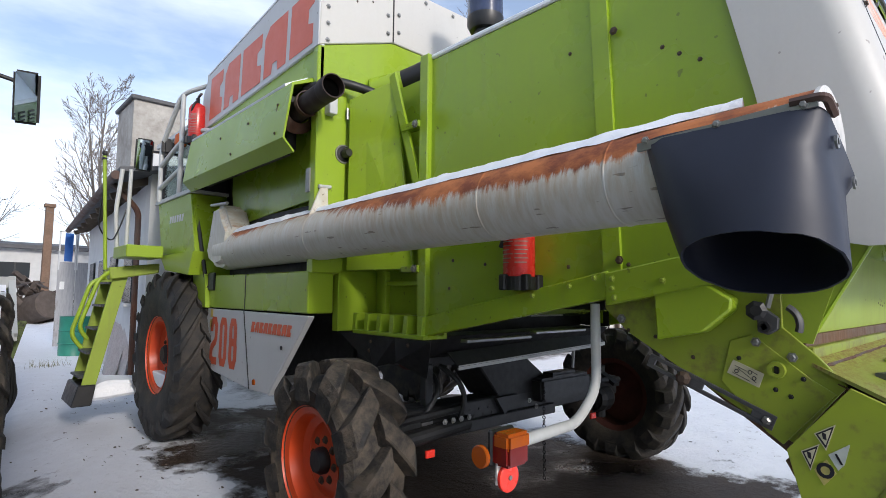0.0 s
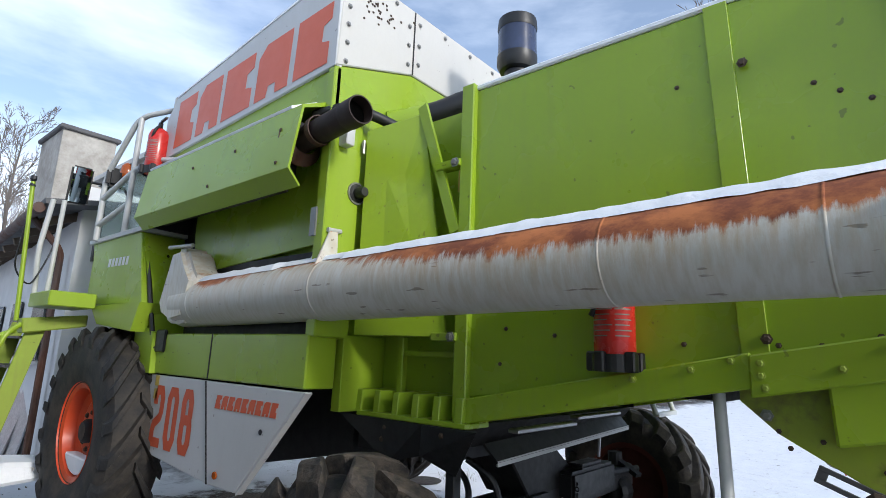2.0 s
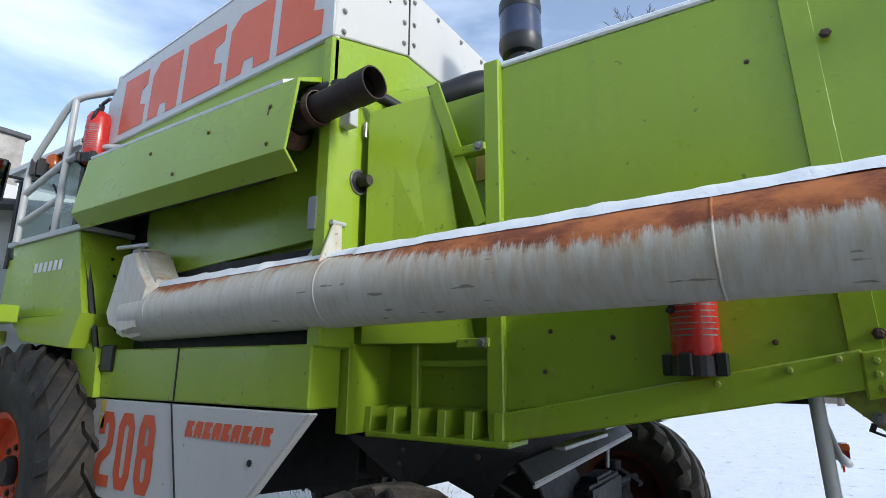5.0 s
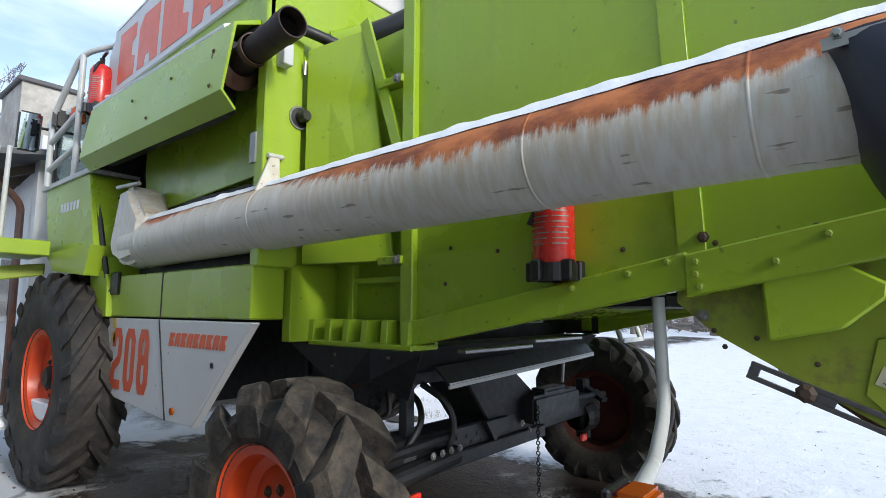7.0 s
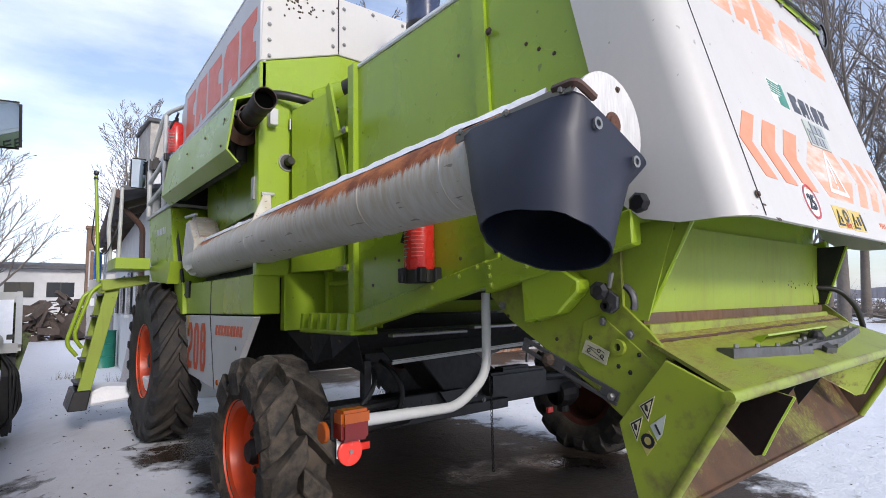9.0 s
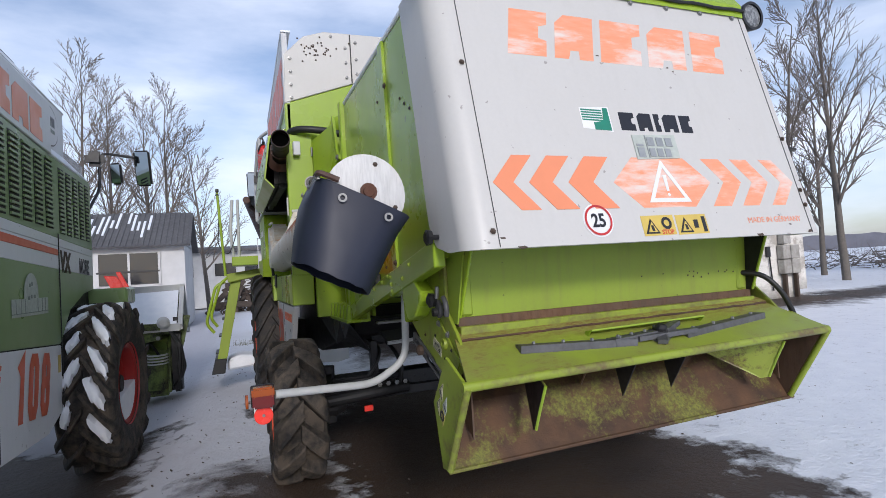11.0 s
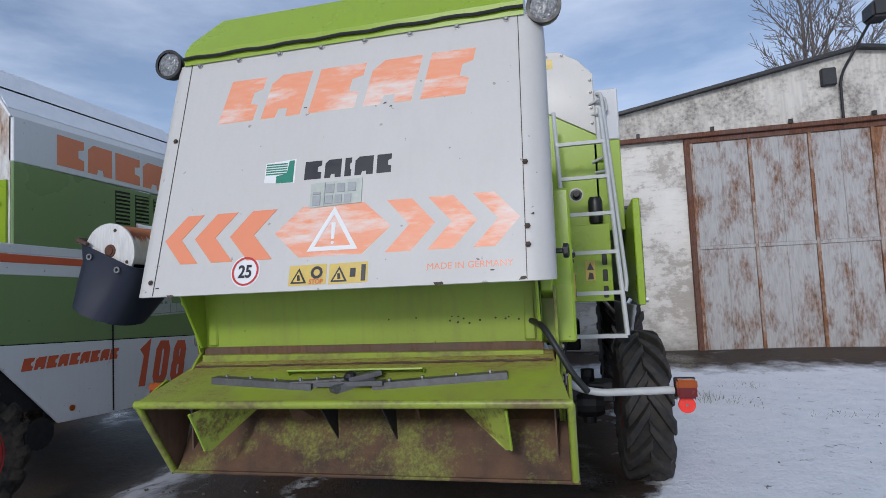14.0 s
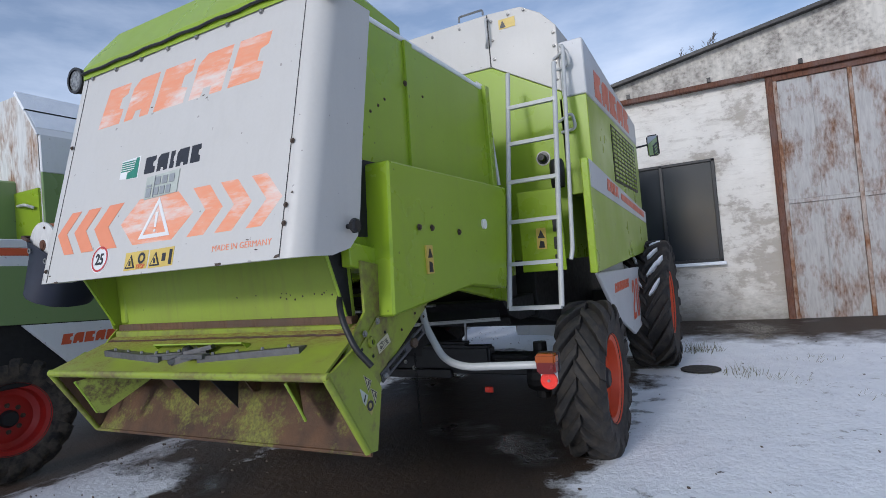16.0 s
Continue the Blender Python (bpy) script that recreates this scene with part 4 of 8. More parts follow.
for x, o, dy in ((2.175, -1, 0.045), (4.125, 1, 0.0)):
    cp = part("chopper_side", prism([(1.31, 1.48), (1.31, 1.40), (1.20, 1.30), (0.72, 1.02), (0.60, 0.96), (0.44, 1.17), (0.52, 1.26), (0.62, 1.35), (0.62, 1.60)], "x", x - 0.008, x + 0.008, 0.002), "green_rust", A, "lime green chopper side plate with rusty marks")
    cp.location = (0, dy, 0.012 if o < 0 else 0)
    xo = x + o * 0.009
    pa, pb = Vector((0, 1.150 - dy, 1.196)), Vector((0, 0.697 - dy, 1.016))
    pw = Vector((0, -(pb - pa).z, (pb - pa).y)).normalized() * 0.027

    def piece(s0, s1, w0, w1):
        """A stretch of the bar, s along it and w across it from -1 to 1."""
        c = [pa.lerp(pb, u) + pw * w for u, w in ((s0, w0), (s1, w0), (s1, w1), (s0, w1))]
        return prism([(q.y, q.z) for q in c], "x", *sorted((xo, xo + o * 0.014)), 0.0015)
    sb_ = part("slotted_bar", join(piece(0, 1, 0.45, 1), piece(0, 1, -1, -0.45), piece(0, 0.06, -0.45, 0.45), piece(0.34, 0.47, -0.45, 0.45), piece(0.84, 1, -0.45, 0.45)), "bar_steel", cp, "grey slotted adjusting bar")
    kp = pa.lerp(pb, 0.32)
    part("bar_knob", lathe([(0.026, 0.014), (0.028, 0.034), (0.014, 0.044), (0, 0.044)], aim((xo, kp.y, kp.z), (o, 0, 0)), 7), "bolt", sb_)
    kq = pa.lerp(pb, 0.95)
    part("bar_bolt", lathe([(0.015, 0.014), (0.015, 0.026), (0.009, 0.032), (0, 0.032)], aim((xo, kq.y, kq.z), (o, 0, 0)), 6), "zinc", sb_)
    part("cover_plate", prism([(0.79, 1.295), (0.714, 1.32), (0.535, 1.18), (0.47, 1.14), (0.629, 0.95), (0.68, 0.985), (0.825, 1.145)], "x", *sorted((xo, xo + o * 0.008)), 0.002), "green_rust", cp)
    tp = part("type_plate", prism([(0.781, 1.225), (0.679, 1.184), (0.697, 1.134), (0.803, 1.176)], "x", *sorted((xo + o * 0.008, xo + o * 0.0105))), "print_cream", cp, "small cream type plate")
    for p, q in (((0.775, 1.205), (0.735, 1.188)), ((0.785, 1.180), (0.725, 1.153)), ((0.765, 1.196), (0.705, 1.150)), ((0.72, 1.19), (0.70, 1.178))):
        part("type_line", bar((xo + o * 0.0115, p[0], p[1]), (xo + o * 0.0115, q[0], q[1]), 0.001, 0.002), "print_black", tp)
    for y, z in ((0.77, 1.185), (0.725, 1.185), (0.712, 1.165)):
        part("type_ring", lathe([(0.008, 0), (0.008, 0.001), (0.005, 0.001), (0.005, 0)], aim((xo + o * 0.0106, y, z), (o, 0, 0)), 10), "print_black", tp)
    part("boss", lathe([(0.030, 0), (0.028, 0.014), (0.014, 0.014), (0.014, 0.004), (0, 0.004)], aim((xo + o * 0.008, 0.639, 1.203), (o, 0, 0)), 18), "green_rust", cp, smooth=30)
    part("boss_slot", box(*sorted((xo + o * 0.011, xo + o * 0.014)), 0.632, 0.646, 1.19, 1.216), "dark", cp)
    bolts(cp, [(xo + o * 0.009, y, z) for y, z in ((0.702, 1.295), (0.59, 1.25))], (o, 0, 0), 0.012, "zinc")
    bolts(cp, [(xo + o * 0.008, y, z) for y, z in ((0.761, 1.233), (0.645, 1.134), (0.599, 1.116), (0.56, 1.18))], (o, 0, 0), 0.006, "dark")
    bolts(cp, [(xo, y, z) for y, z in ((1.231, 1.358),)], (o, 0, 0), 0.014, "zinc")
    bolts(cp, [(xo, y, z) for y, z in ((1.20, 1.31), (1.08, 1.29), (0.93, 1.22), (1.17, 1.26))], (o, 0, 0), 0.006, "bolt")
    # belt guard on the left, hose on the right
    if o > 0:
        part("drain_hose", tube(rounded([(3.98, 0.66, 1.44), (4.06, 0.52, 1.425), (4.12, 0.46, 1.33), (4.19, 0.45, 1.20), (4.25, 0.48, 1.12)], 0.08), 0.015, 8), "hose", A, smooth=60)
        part("side_opening", box(4.065, 4.078, 0.70, 0.985, 1.72, 2.12), "dark", A)
        continue
    gb_ = part("guard_box", prism([(1.05, 1.515), (0.90, 1.55), (0.755, 1.46), (0.76, 1.42), (0.86, 1.335), (1.04, 1.295)], "x", *sorted((x + o * 0.008, x + o * 0.085)), 0.008), "green", A, "lime green guard box")
    gb_.location = (0, dy, 0)
    part("guard_snow", prism([(1.03, 1.522), (0.95, 1.540), (0.95, 1.553), (1.03, 1.532)], "x", *sorted((x + o * 0.02, x + o * 0.075)), 0.004), "snow", gb_)
    br = part("tension_bracket", prism([(0.735, 1.345), (0.735, 1.40), (0.705, 1.425), (0.665, 1.395), (0.67, 1.355), (0.70, 1.335)], "x", *sorted((xo + o * 0.01, xo + o * 0.03)), 0.004), "bar_steel", A, "grey steel tension bracket")
    part("bracket_pin", rod((xo + o * 0.03, 0.70, 1.43), (xo + o * 0.03, 0.685, 1.485), 0.010, 8), "zinc", br)
    part("bracket_bush", lathe([(0.02, 0), (0.02, 0.05), (0.011, 0.05), (0.011, 0.03), (0, 0.03)], aim((xo, 0.708, 1.364), (o, 0, 0)), 14), "dark", br)
    part("curved_slot", tube([(xo + o * 0.02, 0.665 + 0.06 * math.cos(a), 1.375 + 0.065 * math.sin(a)) for a in [2.0 + 0.22 * i for i in range(8)]], 0.013, 6), "bar_steel", br, smooth=60)
    part("star_knob", lathe([(0.012, 0), (0.034, 0.012), (0.036, 0.035), (0.02, 0.045), (0, 0.045)], aim((xo + o * 0.02, 0.735, 1.42), (o, -0.2, 0)), 7), "black", br)

# straw spreader: top plate, flared sides, bowed floor, vanes


def tilt(bm):
    """The spreader hangs a little lower on its left."""
    for v in bm.verts:
        v.co.z += 0.010 + 0.009 * (v.co.x - 2.07)
    return bm


sp = part("spreader_top", tilt(sheet([(2.18, 0.63, 1.245), (4.10, 0.63, 1.245), (4.170, 0.262, 1.095), (2.075, 0.262, 1.095)], 0.012)), "spreader", A, "lime green spreader plate with rust and moss")
part("spreader_fold", tilt(sheet([(2.18, 0.625, 1.256), (4.10, 0.625, 1.256), (4.11, 0.55, 1.226), (2.17, 0.55, 1.226)], 0.01)), "spreader", sp)
part("rust_seam", tube([(2.18 + 1.92 * i / 40, 0.548 + random.uniform(-0.003, 0.003), 1.237 + 0.017 * i / 40 + random.uniform(-0.002, 0.004)) for i in range(41)], 0.007, 5), "rust", sp, "rusty seam with caked chaff")
bolts(sp, [(2.25 + i * 0.21, 0.60, 1.259 + i * 0.0019) for i in range(9)], (0, -0.35, 1), 0.008)
part("spreader_lip", tube([(2.055, 0.265, 1.097), (4.185, 0.265, 1.116)], 0.021, 10), "green_rust", sp, "rolled lime green lip", smooth=60)
part("spreader_rib", tilt(join(sheet([(2.80, 0.48, 1.20), (3.50, 0.48, 1.20), (3.50, 0.425, 1.213), (2.80, 0.425, 1.213)], 0.008), sheet([(3.50, 0.43, 1.213), (3.50, 0.48, 1.20), (3.50, 0.47, 1.17)], 0.005), sheet([(2.80, 0.48, 1.20), (2.80, 0.43, 1.213), (2.80, 0.47, 1.17)], 0.005))), "green", sp)
for x, o in ((2.075, -1), (4.175, 1)):
    part("spreader_side", tilt(prism([(0.46, 1.18), (0.255, 1.09), (0.50, 0.69), (0.57, 0.68), (0.64, 0.96)], "x", x - 0.007, x + 0.007, 0.002)), "green_rust", A, "lime green spreader side plate")
    part("side_edge", tilt(tube([(x, 0.255, 1.085), (x, 0.50, 0.695)], 0.017, 8)), "green_rust", A, smooth=60)
    xl = x + o * 0.007
    for tri_, k_ in ((((0.556, 1.036), (0.506, 1.068), (0.530, 0.996)), 0.62), (((0.595, 0.973), (0.551, 1.0), (0.574, 0.926)), 0.62)):
        cy_, cz_ = sum(p[0] for p in tri_) / 3, sum(p[1] for p in tri_) / 3
        wl_ = part("warning_label", prism([(cy_ + (y - cy_) * 1.18, cz_ + (z - cz_) * 1.18) for y, z in tri_], "x", *sorted((xl, xl + o * 0.002))), "print_cream", A, "worn cream warning label")
        part("label_outline", prism(list(tri_), "x", *sorted((xl + o * 0.002, xl + o * 0.003))), "print_black", wl_)
        part("label_field", prism([(cy_ + (y - cy_) * 0.72, cz_ + (z - cz_) * 0.72) for y, z in tri_], "x", *sorted((xl + o * 0.003, xl + o * 0.004))), "print_cream", wl_)
        part("label_figure", prism([(cy_ - 0.004, cz_ - 0.012), (cy_ + 0.006, cz_ - 0.008), (cy_ + 0.008, cz_ + 0.012), (cy_ - 0.003, cz_ + 0.008)], "x", *sorted((xl + o * 0.004, xl + o * 0.005))), "print_black", wl_)
    lp_ = part("label_panel", prism([(0.525, 0.978), (0.467, 1.021), (0.484, 0.955), (0.501, 0.935)], "x", *sorted((xl, xl + o * 0.002))), "print_pale", A)
    part("label_arrow", bar((xl + o * 0.003, 0.505, 0.985), (xl + o * 0.003, 0.49, 0.955), 0.002, 0.006), "print_black", lp_)
    lq_ = part("label_panel", prism([(0.565, 0.925), (0.53, 0.962), (0.505, 0.925), (0.54, 0.88)], "x", *sorted((xl, xl + o * 0.002))), "print_olive", A)
    part("label_ring", lathe([(0.024, 0), (0.024, 0.002), (0.013, 0.002), (0.013, 0)], aim((xl + o * 0.002, 0.534, 0.928), (o, 0, 0)), 14), "print_black", lq_)
floor_pts = [(0.50, 0.685), (0.56, 0.78), (0.64, 0.93), (0.72, 1.02), (0.90, 1.14)]
for pts, xa, xb in ((floor_pts[:3], 2.097, 4.170), (floor_pts[2:], 2.195, 4.105)):
    part("spreader_floor", tilt(prism(pts + [(y + 0.012, z - 0.014) for y, z in pts[::-1]], "x", xa, xb)), "mossy", A, "mossy brown spreader floor")
part("floor_edge", tilt(tube([(2.07, 0.50, 0.685), (4.195, 0.50, 0.685)], 0.010, 8)), "mossy", A)
# added near-black sheet that stands for the shade deep in the spreader
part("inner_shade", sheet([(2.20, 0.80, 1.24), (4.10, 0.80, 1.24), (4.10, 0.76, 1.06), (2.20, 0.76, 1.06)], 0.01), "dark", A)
for x0, x1, y0 in ((2.40, 2.53, 0.215), (3.90, 3.64, 0.30)):
    edge = [(x0, y0, 1.052), (x0 + 0.002, y0 + 0.06, 0.945), (x0 + 0.004, y0 + 0.108, 0.852)]
    vn = part("vane", tilt(sheet(edge + [(x0 + (x1 - x0) * 0.1, y0 + 0.135, 0.842), (x1, 0.60, 1.0), (x1, 0.64, 1.12)], 0.006)), "vane_moss", A, "lime green guide vane with moss and rust")
    # the left vane alone gets a dark brown sheet on its outer face
    if x0 < 3:
        part("vane_back", tilt(sheet([(x - 0.008, y, z) for x, y, z in edge] + [(x0 + 0.006, y0 + 0.135, 0.842), (x1 - 0.008, 0.60, 1.0), (x1 - 0.008, 0.64, 1.12)], 0.002)), "exhaust", vn, "dark brown back of the vane")
    part("vane_edge", tilt(tube(edge, 0.007, 6)), "green", vn)
for x0, x1 in ((2.78, 2.86), (3.46, 3.40)):
    part("vane", tilt(sheet([(x0, 0.42, 1.08), (x0, 0.52, 0.95), (x1, 0.62, 0.93), (x1, 0.68, 1.12)], 0.006)), "mossy", A, "mossy guide vane")
for x, o in ((2.083, 1), (4.167, -1)):
    part("side_liner", tilt(prism([(0.47, 1.165), (0.275, 1.085), (0.505, 0.705), (0.555, 0.70), (0.63, 0.96)], "x", *sorted((x, x + o * 0.006)))), "brown_steel", A, "rust-brown inner face of the spreader")
for x in (2.196, 4.100):
    part("inner_wall", tilt(prism([(0.50, 0.80), (0.50, 1.18), (0.95, 1.26), (0.95, 1.12)], "x", x - 0.004, x + 0.004)), "brown_steel", A)
part("top_liner", tilt(sheet([(4.09, 0.60, 1.215), (2.19, 0.60, 1.215), (2.11, 0.29, 1.085), (4.17, 0.29, 1.085)], 0.004)), "brown_steel", A)
for x in (2.99, 3.30):
    part("guide_blade", tilt(sheet([(x, 0.34, 1.09), (x + 0.012, 0.56, 1.10), (x + 0.03, 0.52, 0.86)], 0.006)), "dark", A, "dark triangular guide blade")
# rotor knives lying on the plate
for a, b in (((2.40, 0.42, 1.192), (2.98, 0.36, 1.168)), ((2.86, 0.37, 1.176), (3.20, 0.40, 1.19)), ((3.10, 0.33, 1.16), (3.26, 0.42, 1.20)), ((3.28, 0.36, 1.17), (3.90, 0.43, 1.205))):
    kn = part("knife", bar(a, b, 0.062, 0.034), "knife", A, "loose grey steel knife bar")
    va, vb = Vector(a), Vector(b)
    for i in range(4):
        p = va.lerp(vb, (i + 0.5) / 4)
        part("knife_bolt", lathe([(0.009, 0), (0.008, 0.012), (0, 0.012)], aim(p + Vector((0, 0, 0.018)), (0, 0, 1)), 6), "zinc", kn)
part("knife_hub", lathe([(0.03, 0), (0.03, 0.03), (0.018, 0.045), (0, 0.045)], aim((3.16, 0.38, 1.19), (0, -0.3, 1)), 12), "dark", A)
for a, b in (((3.10, 0.30, 1.16), (3.18, 0.42, 1.215)), ((3.0, 0.36, 1.18), (3.34, 0.34, 1.19)), ((3.16, 0.36, 1.20), (3.30, 0.42, 1.225))):
    part("knife_clamp", bar(a, b, 0.045, 0.022), "knife", A)

# grain tank: white upper part over a green rear wall
TY = 3.25
part("tank_wall", prism([(1.755, 1.60), (1.755, 3.145), (2.38, 3.36), (3.89, 3.35), (4.53, 2.98), (4.53, 1.50)], "y", TY, TY + 0.06, 0.006), "green", A)
part("tank_hull", prism([(1.95, 1.60), (1.95, 3.10), (2.40, 3.34), (3.87, 3.33), (4.52, 2.97), (4.52, 1.50)], "y", TY + 0.06, TY + 0.9), "green", A)
upper = prism([(1.758, 3.15), (2.38, 3.365), (3.89, 3.355), (4.53, 2.985), (4.53, 3.58), (4.40, 3.73), (4.22, 3.84), (3.9, 3.86), (2.14, 3.84), (1.95, 3.78), (1.77, 3.60)], "y", TY - 0.006, 5.45, 0.006)
tank = part("grain_tank", upper, "white", A, "white grain tank with rust specks")
bolts(tank, [(2.0 + random.gauss(0.08, 0.12), TY - 0.007, 3.66 + random.gauss(0, 0.05)) for i in range(34)], (0, -1, 0), 0.006)
part("tank_seam", box(2.375, 2.385, TY - 0.011, TY, 3.37, 3.83), "dark", tank)
part("tank_seam", box(3.885, 3.895, TY - 0.011, TY, 3.36, 3.85), "dark", tank)
bolts(tank, [(2.33, TY - 0.008, z) for z in (3.42, 3.56, 3.70)] + [(2.43, TY - 0.008, z) for z in (3.46, 3.60, 3.76)] + [(3.93, TY - 0.008, z) for z in (3.42, 3.6, 3.78)] + [(4.50, TY - 0.008, z) for z in (3.1, 3.25, 3.4, 3.52)] + [(1.82, TY - 0.008, z) for z in (3.2, 3.32, 3.44, 3.56)] + [(x, TY - 0.008, 3.80) for x in (2.2, 2.7, 3.0, 3.3, 3.6, 4.1, 4.25)], (0, -1, 0), 0.012, "zinc")
part("tank_latch", tube(rounded([(3.60, TY, 3.87), (3.60, TY, 3.92), (3.85, TY, 3.92), (3.85, TY, 3.87)], 0.02), 0.01, 6), "zinc", tank)
part("tank_handle", tube(rounded([(3.90, TY - 0.01, 3.80), (3.90, TY - 0.08, 3.79), (3.90, TY - 0.08, 3.58), (3.86, TY - 0.01, 3.55)], 0.04), 0.012, 8), "rail", tank)
part("tank_sticker", box(4.0, 4.16, TY - 0.010, TY - 0.006, 3.68, 3.77), "print_yellow", tank, "yellow warning sticker")
part("sticker_triangle", prism([(4.01, 3.69), (4.07, 3.69), (4.04, 3.76)], "y", TY - 0.013, TY - 0.010), "print_black", tank)

# tank and engine covers along the left side
LF = 1.775
part("left_tank_side", prism([(TY, 2.72), (5.45, 2.72), (5.45, 3.14), (TY, 3.145)], "x", LF, LF + 0.03, 0.004), "green", A)
wside = part("left_white_side", prism([(TY, 3.15), (5.50, 3.04), (5.50, 3.40), (5.35, 3.56), (TY, 3.80)], "x", LF - 0.02, LF + 0.03, 0.004), "grey", A, "light grey tank side with orange-red lettering blocks")
AF = Face((LF - 0.021, 5.35, 3.075), (0, -1, 0.045), (0, 0, 1))
for bm in clear_lettering(AF, 0.05, 0.02, (0.30, 0.33, 0.38, 0.38, 0.34), 0.40, 0.10, 0.06):
    part("print_block", bm, "orange_dark", wside, "orange-red lettering block")
part("tank_snow", prism([(TY - 0.01, 3.80), (5.35, 3.56), (5.35, 3.575), (TY - 0.01, 3.815)], "x", LF - 0.025, LF + 0.06), "snow", wside)
part("engine_block_cover", box(1.99, 4.5, 5.45, 6.15, 2.0, 3.5, 0.02), "grey", A)
gr = part("engine_grille", prism([(5.46, 2.85), (6.15, 2.85), (6.15, 3.38), (5.46, 3.46)], "x", 1.965, 1.99), "dark", A, "dark louvred engine grille")
for i in range(9):
    part("grille_slat", box(1.95, 1.966, 5.48, 6.12, 2.90 + i * 0.052, 2.926 + i * 0.052, 0.003), "grey", gr)
part("engine_shield", prism([(1.63, 2.39), (1.55, 2.475), (1.605, 2.86), (LF + 0.02, 2.95), (LF + 0.02, 2.92), (1.62, 2.845), (1.565, 2.48), (1.64, 2.40)], "y", 3.31, 5.32, 0.002), "green", A, "long lime green shield with snow on its top")
part("shield_snow", prism([(1.61, 2.866), (LF, 2.952), (LF, 2.972), (1.605, 2.882)], "y", 3.42, 5.30), "snow", A)
bolts(A, [(1.548 + 0.143 * (z - 2.475), y, z) for y, z in ((3.47, 2.74), (3.95, 2.72), (4.5, 2.72), (3.44, 2.53), (4.2, 2.53))], (-1, 0, 0), 0.008)
part("inner_shield", prism([(3.30, 2.15), (3.30, 2.76), (5.03, 2.76), (5.03, 2.38), (4.95, 2.06)], "x", 1.90, 1.925, 0.004), "green", A)
# added dark blocks: the shade behind and under the shield, round the muffler
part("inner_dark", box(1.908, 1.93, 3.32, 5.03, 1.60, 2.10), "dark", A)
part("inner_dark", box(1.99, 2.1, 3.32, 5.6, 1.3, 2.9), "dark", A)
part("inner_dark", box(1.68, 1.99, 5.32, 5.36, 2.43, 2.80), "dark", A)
part("inner_shade_top", box(1.62, 1.99, 3.40, 5.32, 2.76, 2.80), "dark", A)
part("muffler_shade_block", box(1.66, 1.79, 3.55, 5.25, 2.44, 2.76, 0.04, 2), "dark", A)
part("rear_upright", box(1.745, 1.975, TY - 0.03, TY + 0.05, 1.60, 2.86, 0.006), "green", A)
part("rear_upright_low", box(1.945, 2.26, TY - 0.03, TY + 0.04, 1.215, 1.62, 0.004), "green", A)
part("hinge_plate", box(1.735, 1.747, 3.28, 3.33, 2.14, 2.30), "zinc", A)

# lower band and light-grey skirts on the left, with model number
part("left_band", box(1.738, 1.93, 3.255, 5.30, 1.332, 1.612, 0.008), "green", A)
part("band_seam", box(1.735, 1.738, 4.245, 4.257, 1.335, 1.61), "dark", A)
part("front_bracket", prism([(5.3, 1.85), (5.42, 1.85), (5.32, 1.33), (5.02, 1.33), (5.05, 1.62), (5.2, 1.66)], "x", 1.70, 1.76, 0.004), "green", A)
sk = part("left_skirt", prism([(5.10, 1.323), (3.25, 1.318), (3.285, 1.28), (3.81, 0.74), (4.11, 0.735), (4.90, 0.79), (5.04, 0.87)], "x", 1.742, 1.77, 0.006), "grey", A, "light grey skirt panel with orange-red figures")
part("skirt_edge", sheet([(1.742, 3.25, 1.318), (1.785, 3.25, 1.318), (1.785, 3.80, 0.74), (1.742, 3.80, 0.74)], 0.01), "grey", sk)
part("skirt_seam", prism([(4.265, 1.32), (4.275, 1.32), (4.125, 0.737), (4.115, 0.737)], "x", 1.738, 1.743), "dark", sk)
SF = Face((1.741, 4.99, 0.80), (0, -1, 0.0), (0, 0.0, 1))
figures("208", SF, 0.02, 0.05, 0.165, 0.405, 0.045, 0.062, 0.02, "orange_dark", sk)
for bm in clear_lettering(SF, 0.865, 0.368, (0.058,) * 9, 0.078, 0.25, 0.015):
    part("print_block", bm, "orange_dark", sk)
for b in (0.45, 0.36):
    part("skirt_sticker", SF.poly([(0.005, b), (0.06, b), (0.06, b + 0.07), (0.005, b + 0.07)], 0.002), "print_yellow", sk)
part("skirt_hole", SF.circle(1.38, 0.285, 0.016, 12, 0.003), "print_black", sk)
part("skirt_reflector", disc((1.74, 4.03, 0.80), (-1, 0, 0), 0.022, 0.01), "amber", sk)

# side door and mechanism bay between tank and rear body
door = part("side_door", sheet([(1.975, 3.18, 1.62), (2.12, 2.65, 1.62), (2.11, 2.86, 2.88), (1.97, 3.18, 2.80)], 0.02, 0.004), "green", A, "lime green hinged side door")
part("door_stay", bar((2.105, 2.87, 2.92), (2.105, 2.60, 2.15), 0.02, 0.06), "green", A)
for z in (2.70, 1.75):
    part("door_hinge", rod((1.965, 3.195, z - 0.04), (1.965, 3.195, z + 0.04), 0.01, 8), "zinc", door)
part("door_latch", box(2.08, 2.15, 2.57, 2.74, 2.50, 2.54, 0.004), "green", A)
part("door_latch", box(2.08, 2.15, 2.56, 2.72, 1.60, 1.64, 0.004), "green", A)
bolts(A, [(2.08, 2.60, 2.52), (2.08, 2.59, 1.62)], (-1, 0, 0), 0.018, "zinc")
part("bay_sticker", box(2.25, 2.252, 2.62, 2.71, 2.42, 2.62), "print_yellow", A)
part("bay_back", prism([(2.46, 1.24), (TY, 1.24), (TY, 2.90), (2.46, 2.90)], "x", 2.26, 2.28), "green", A)
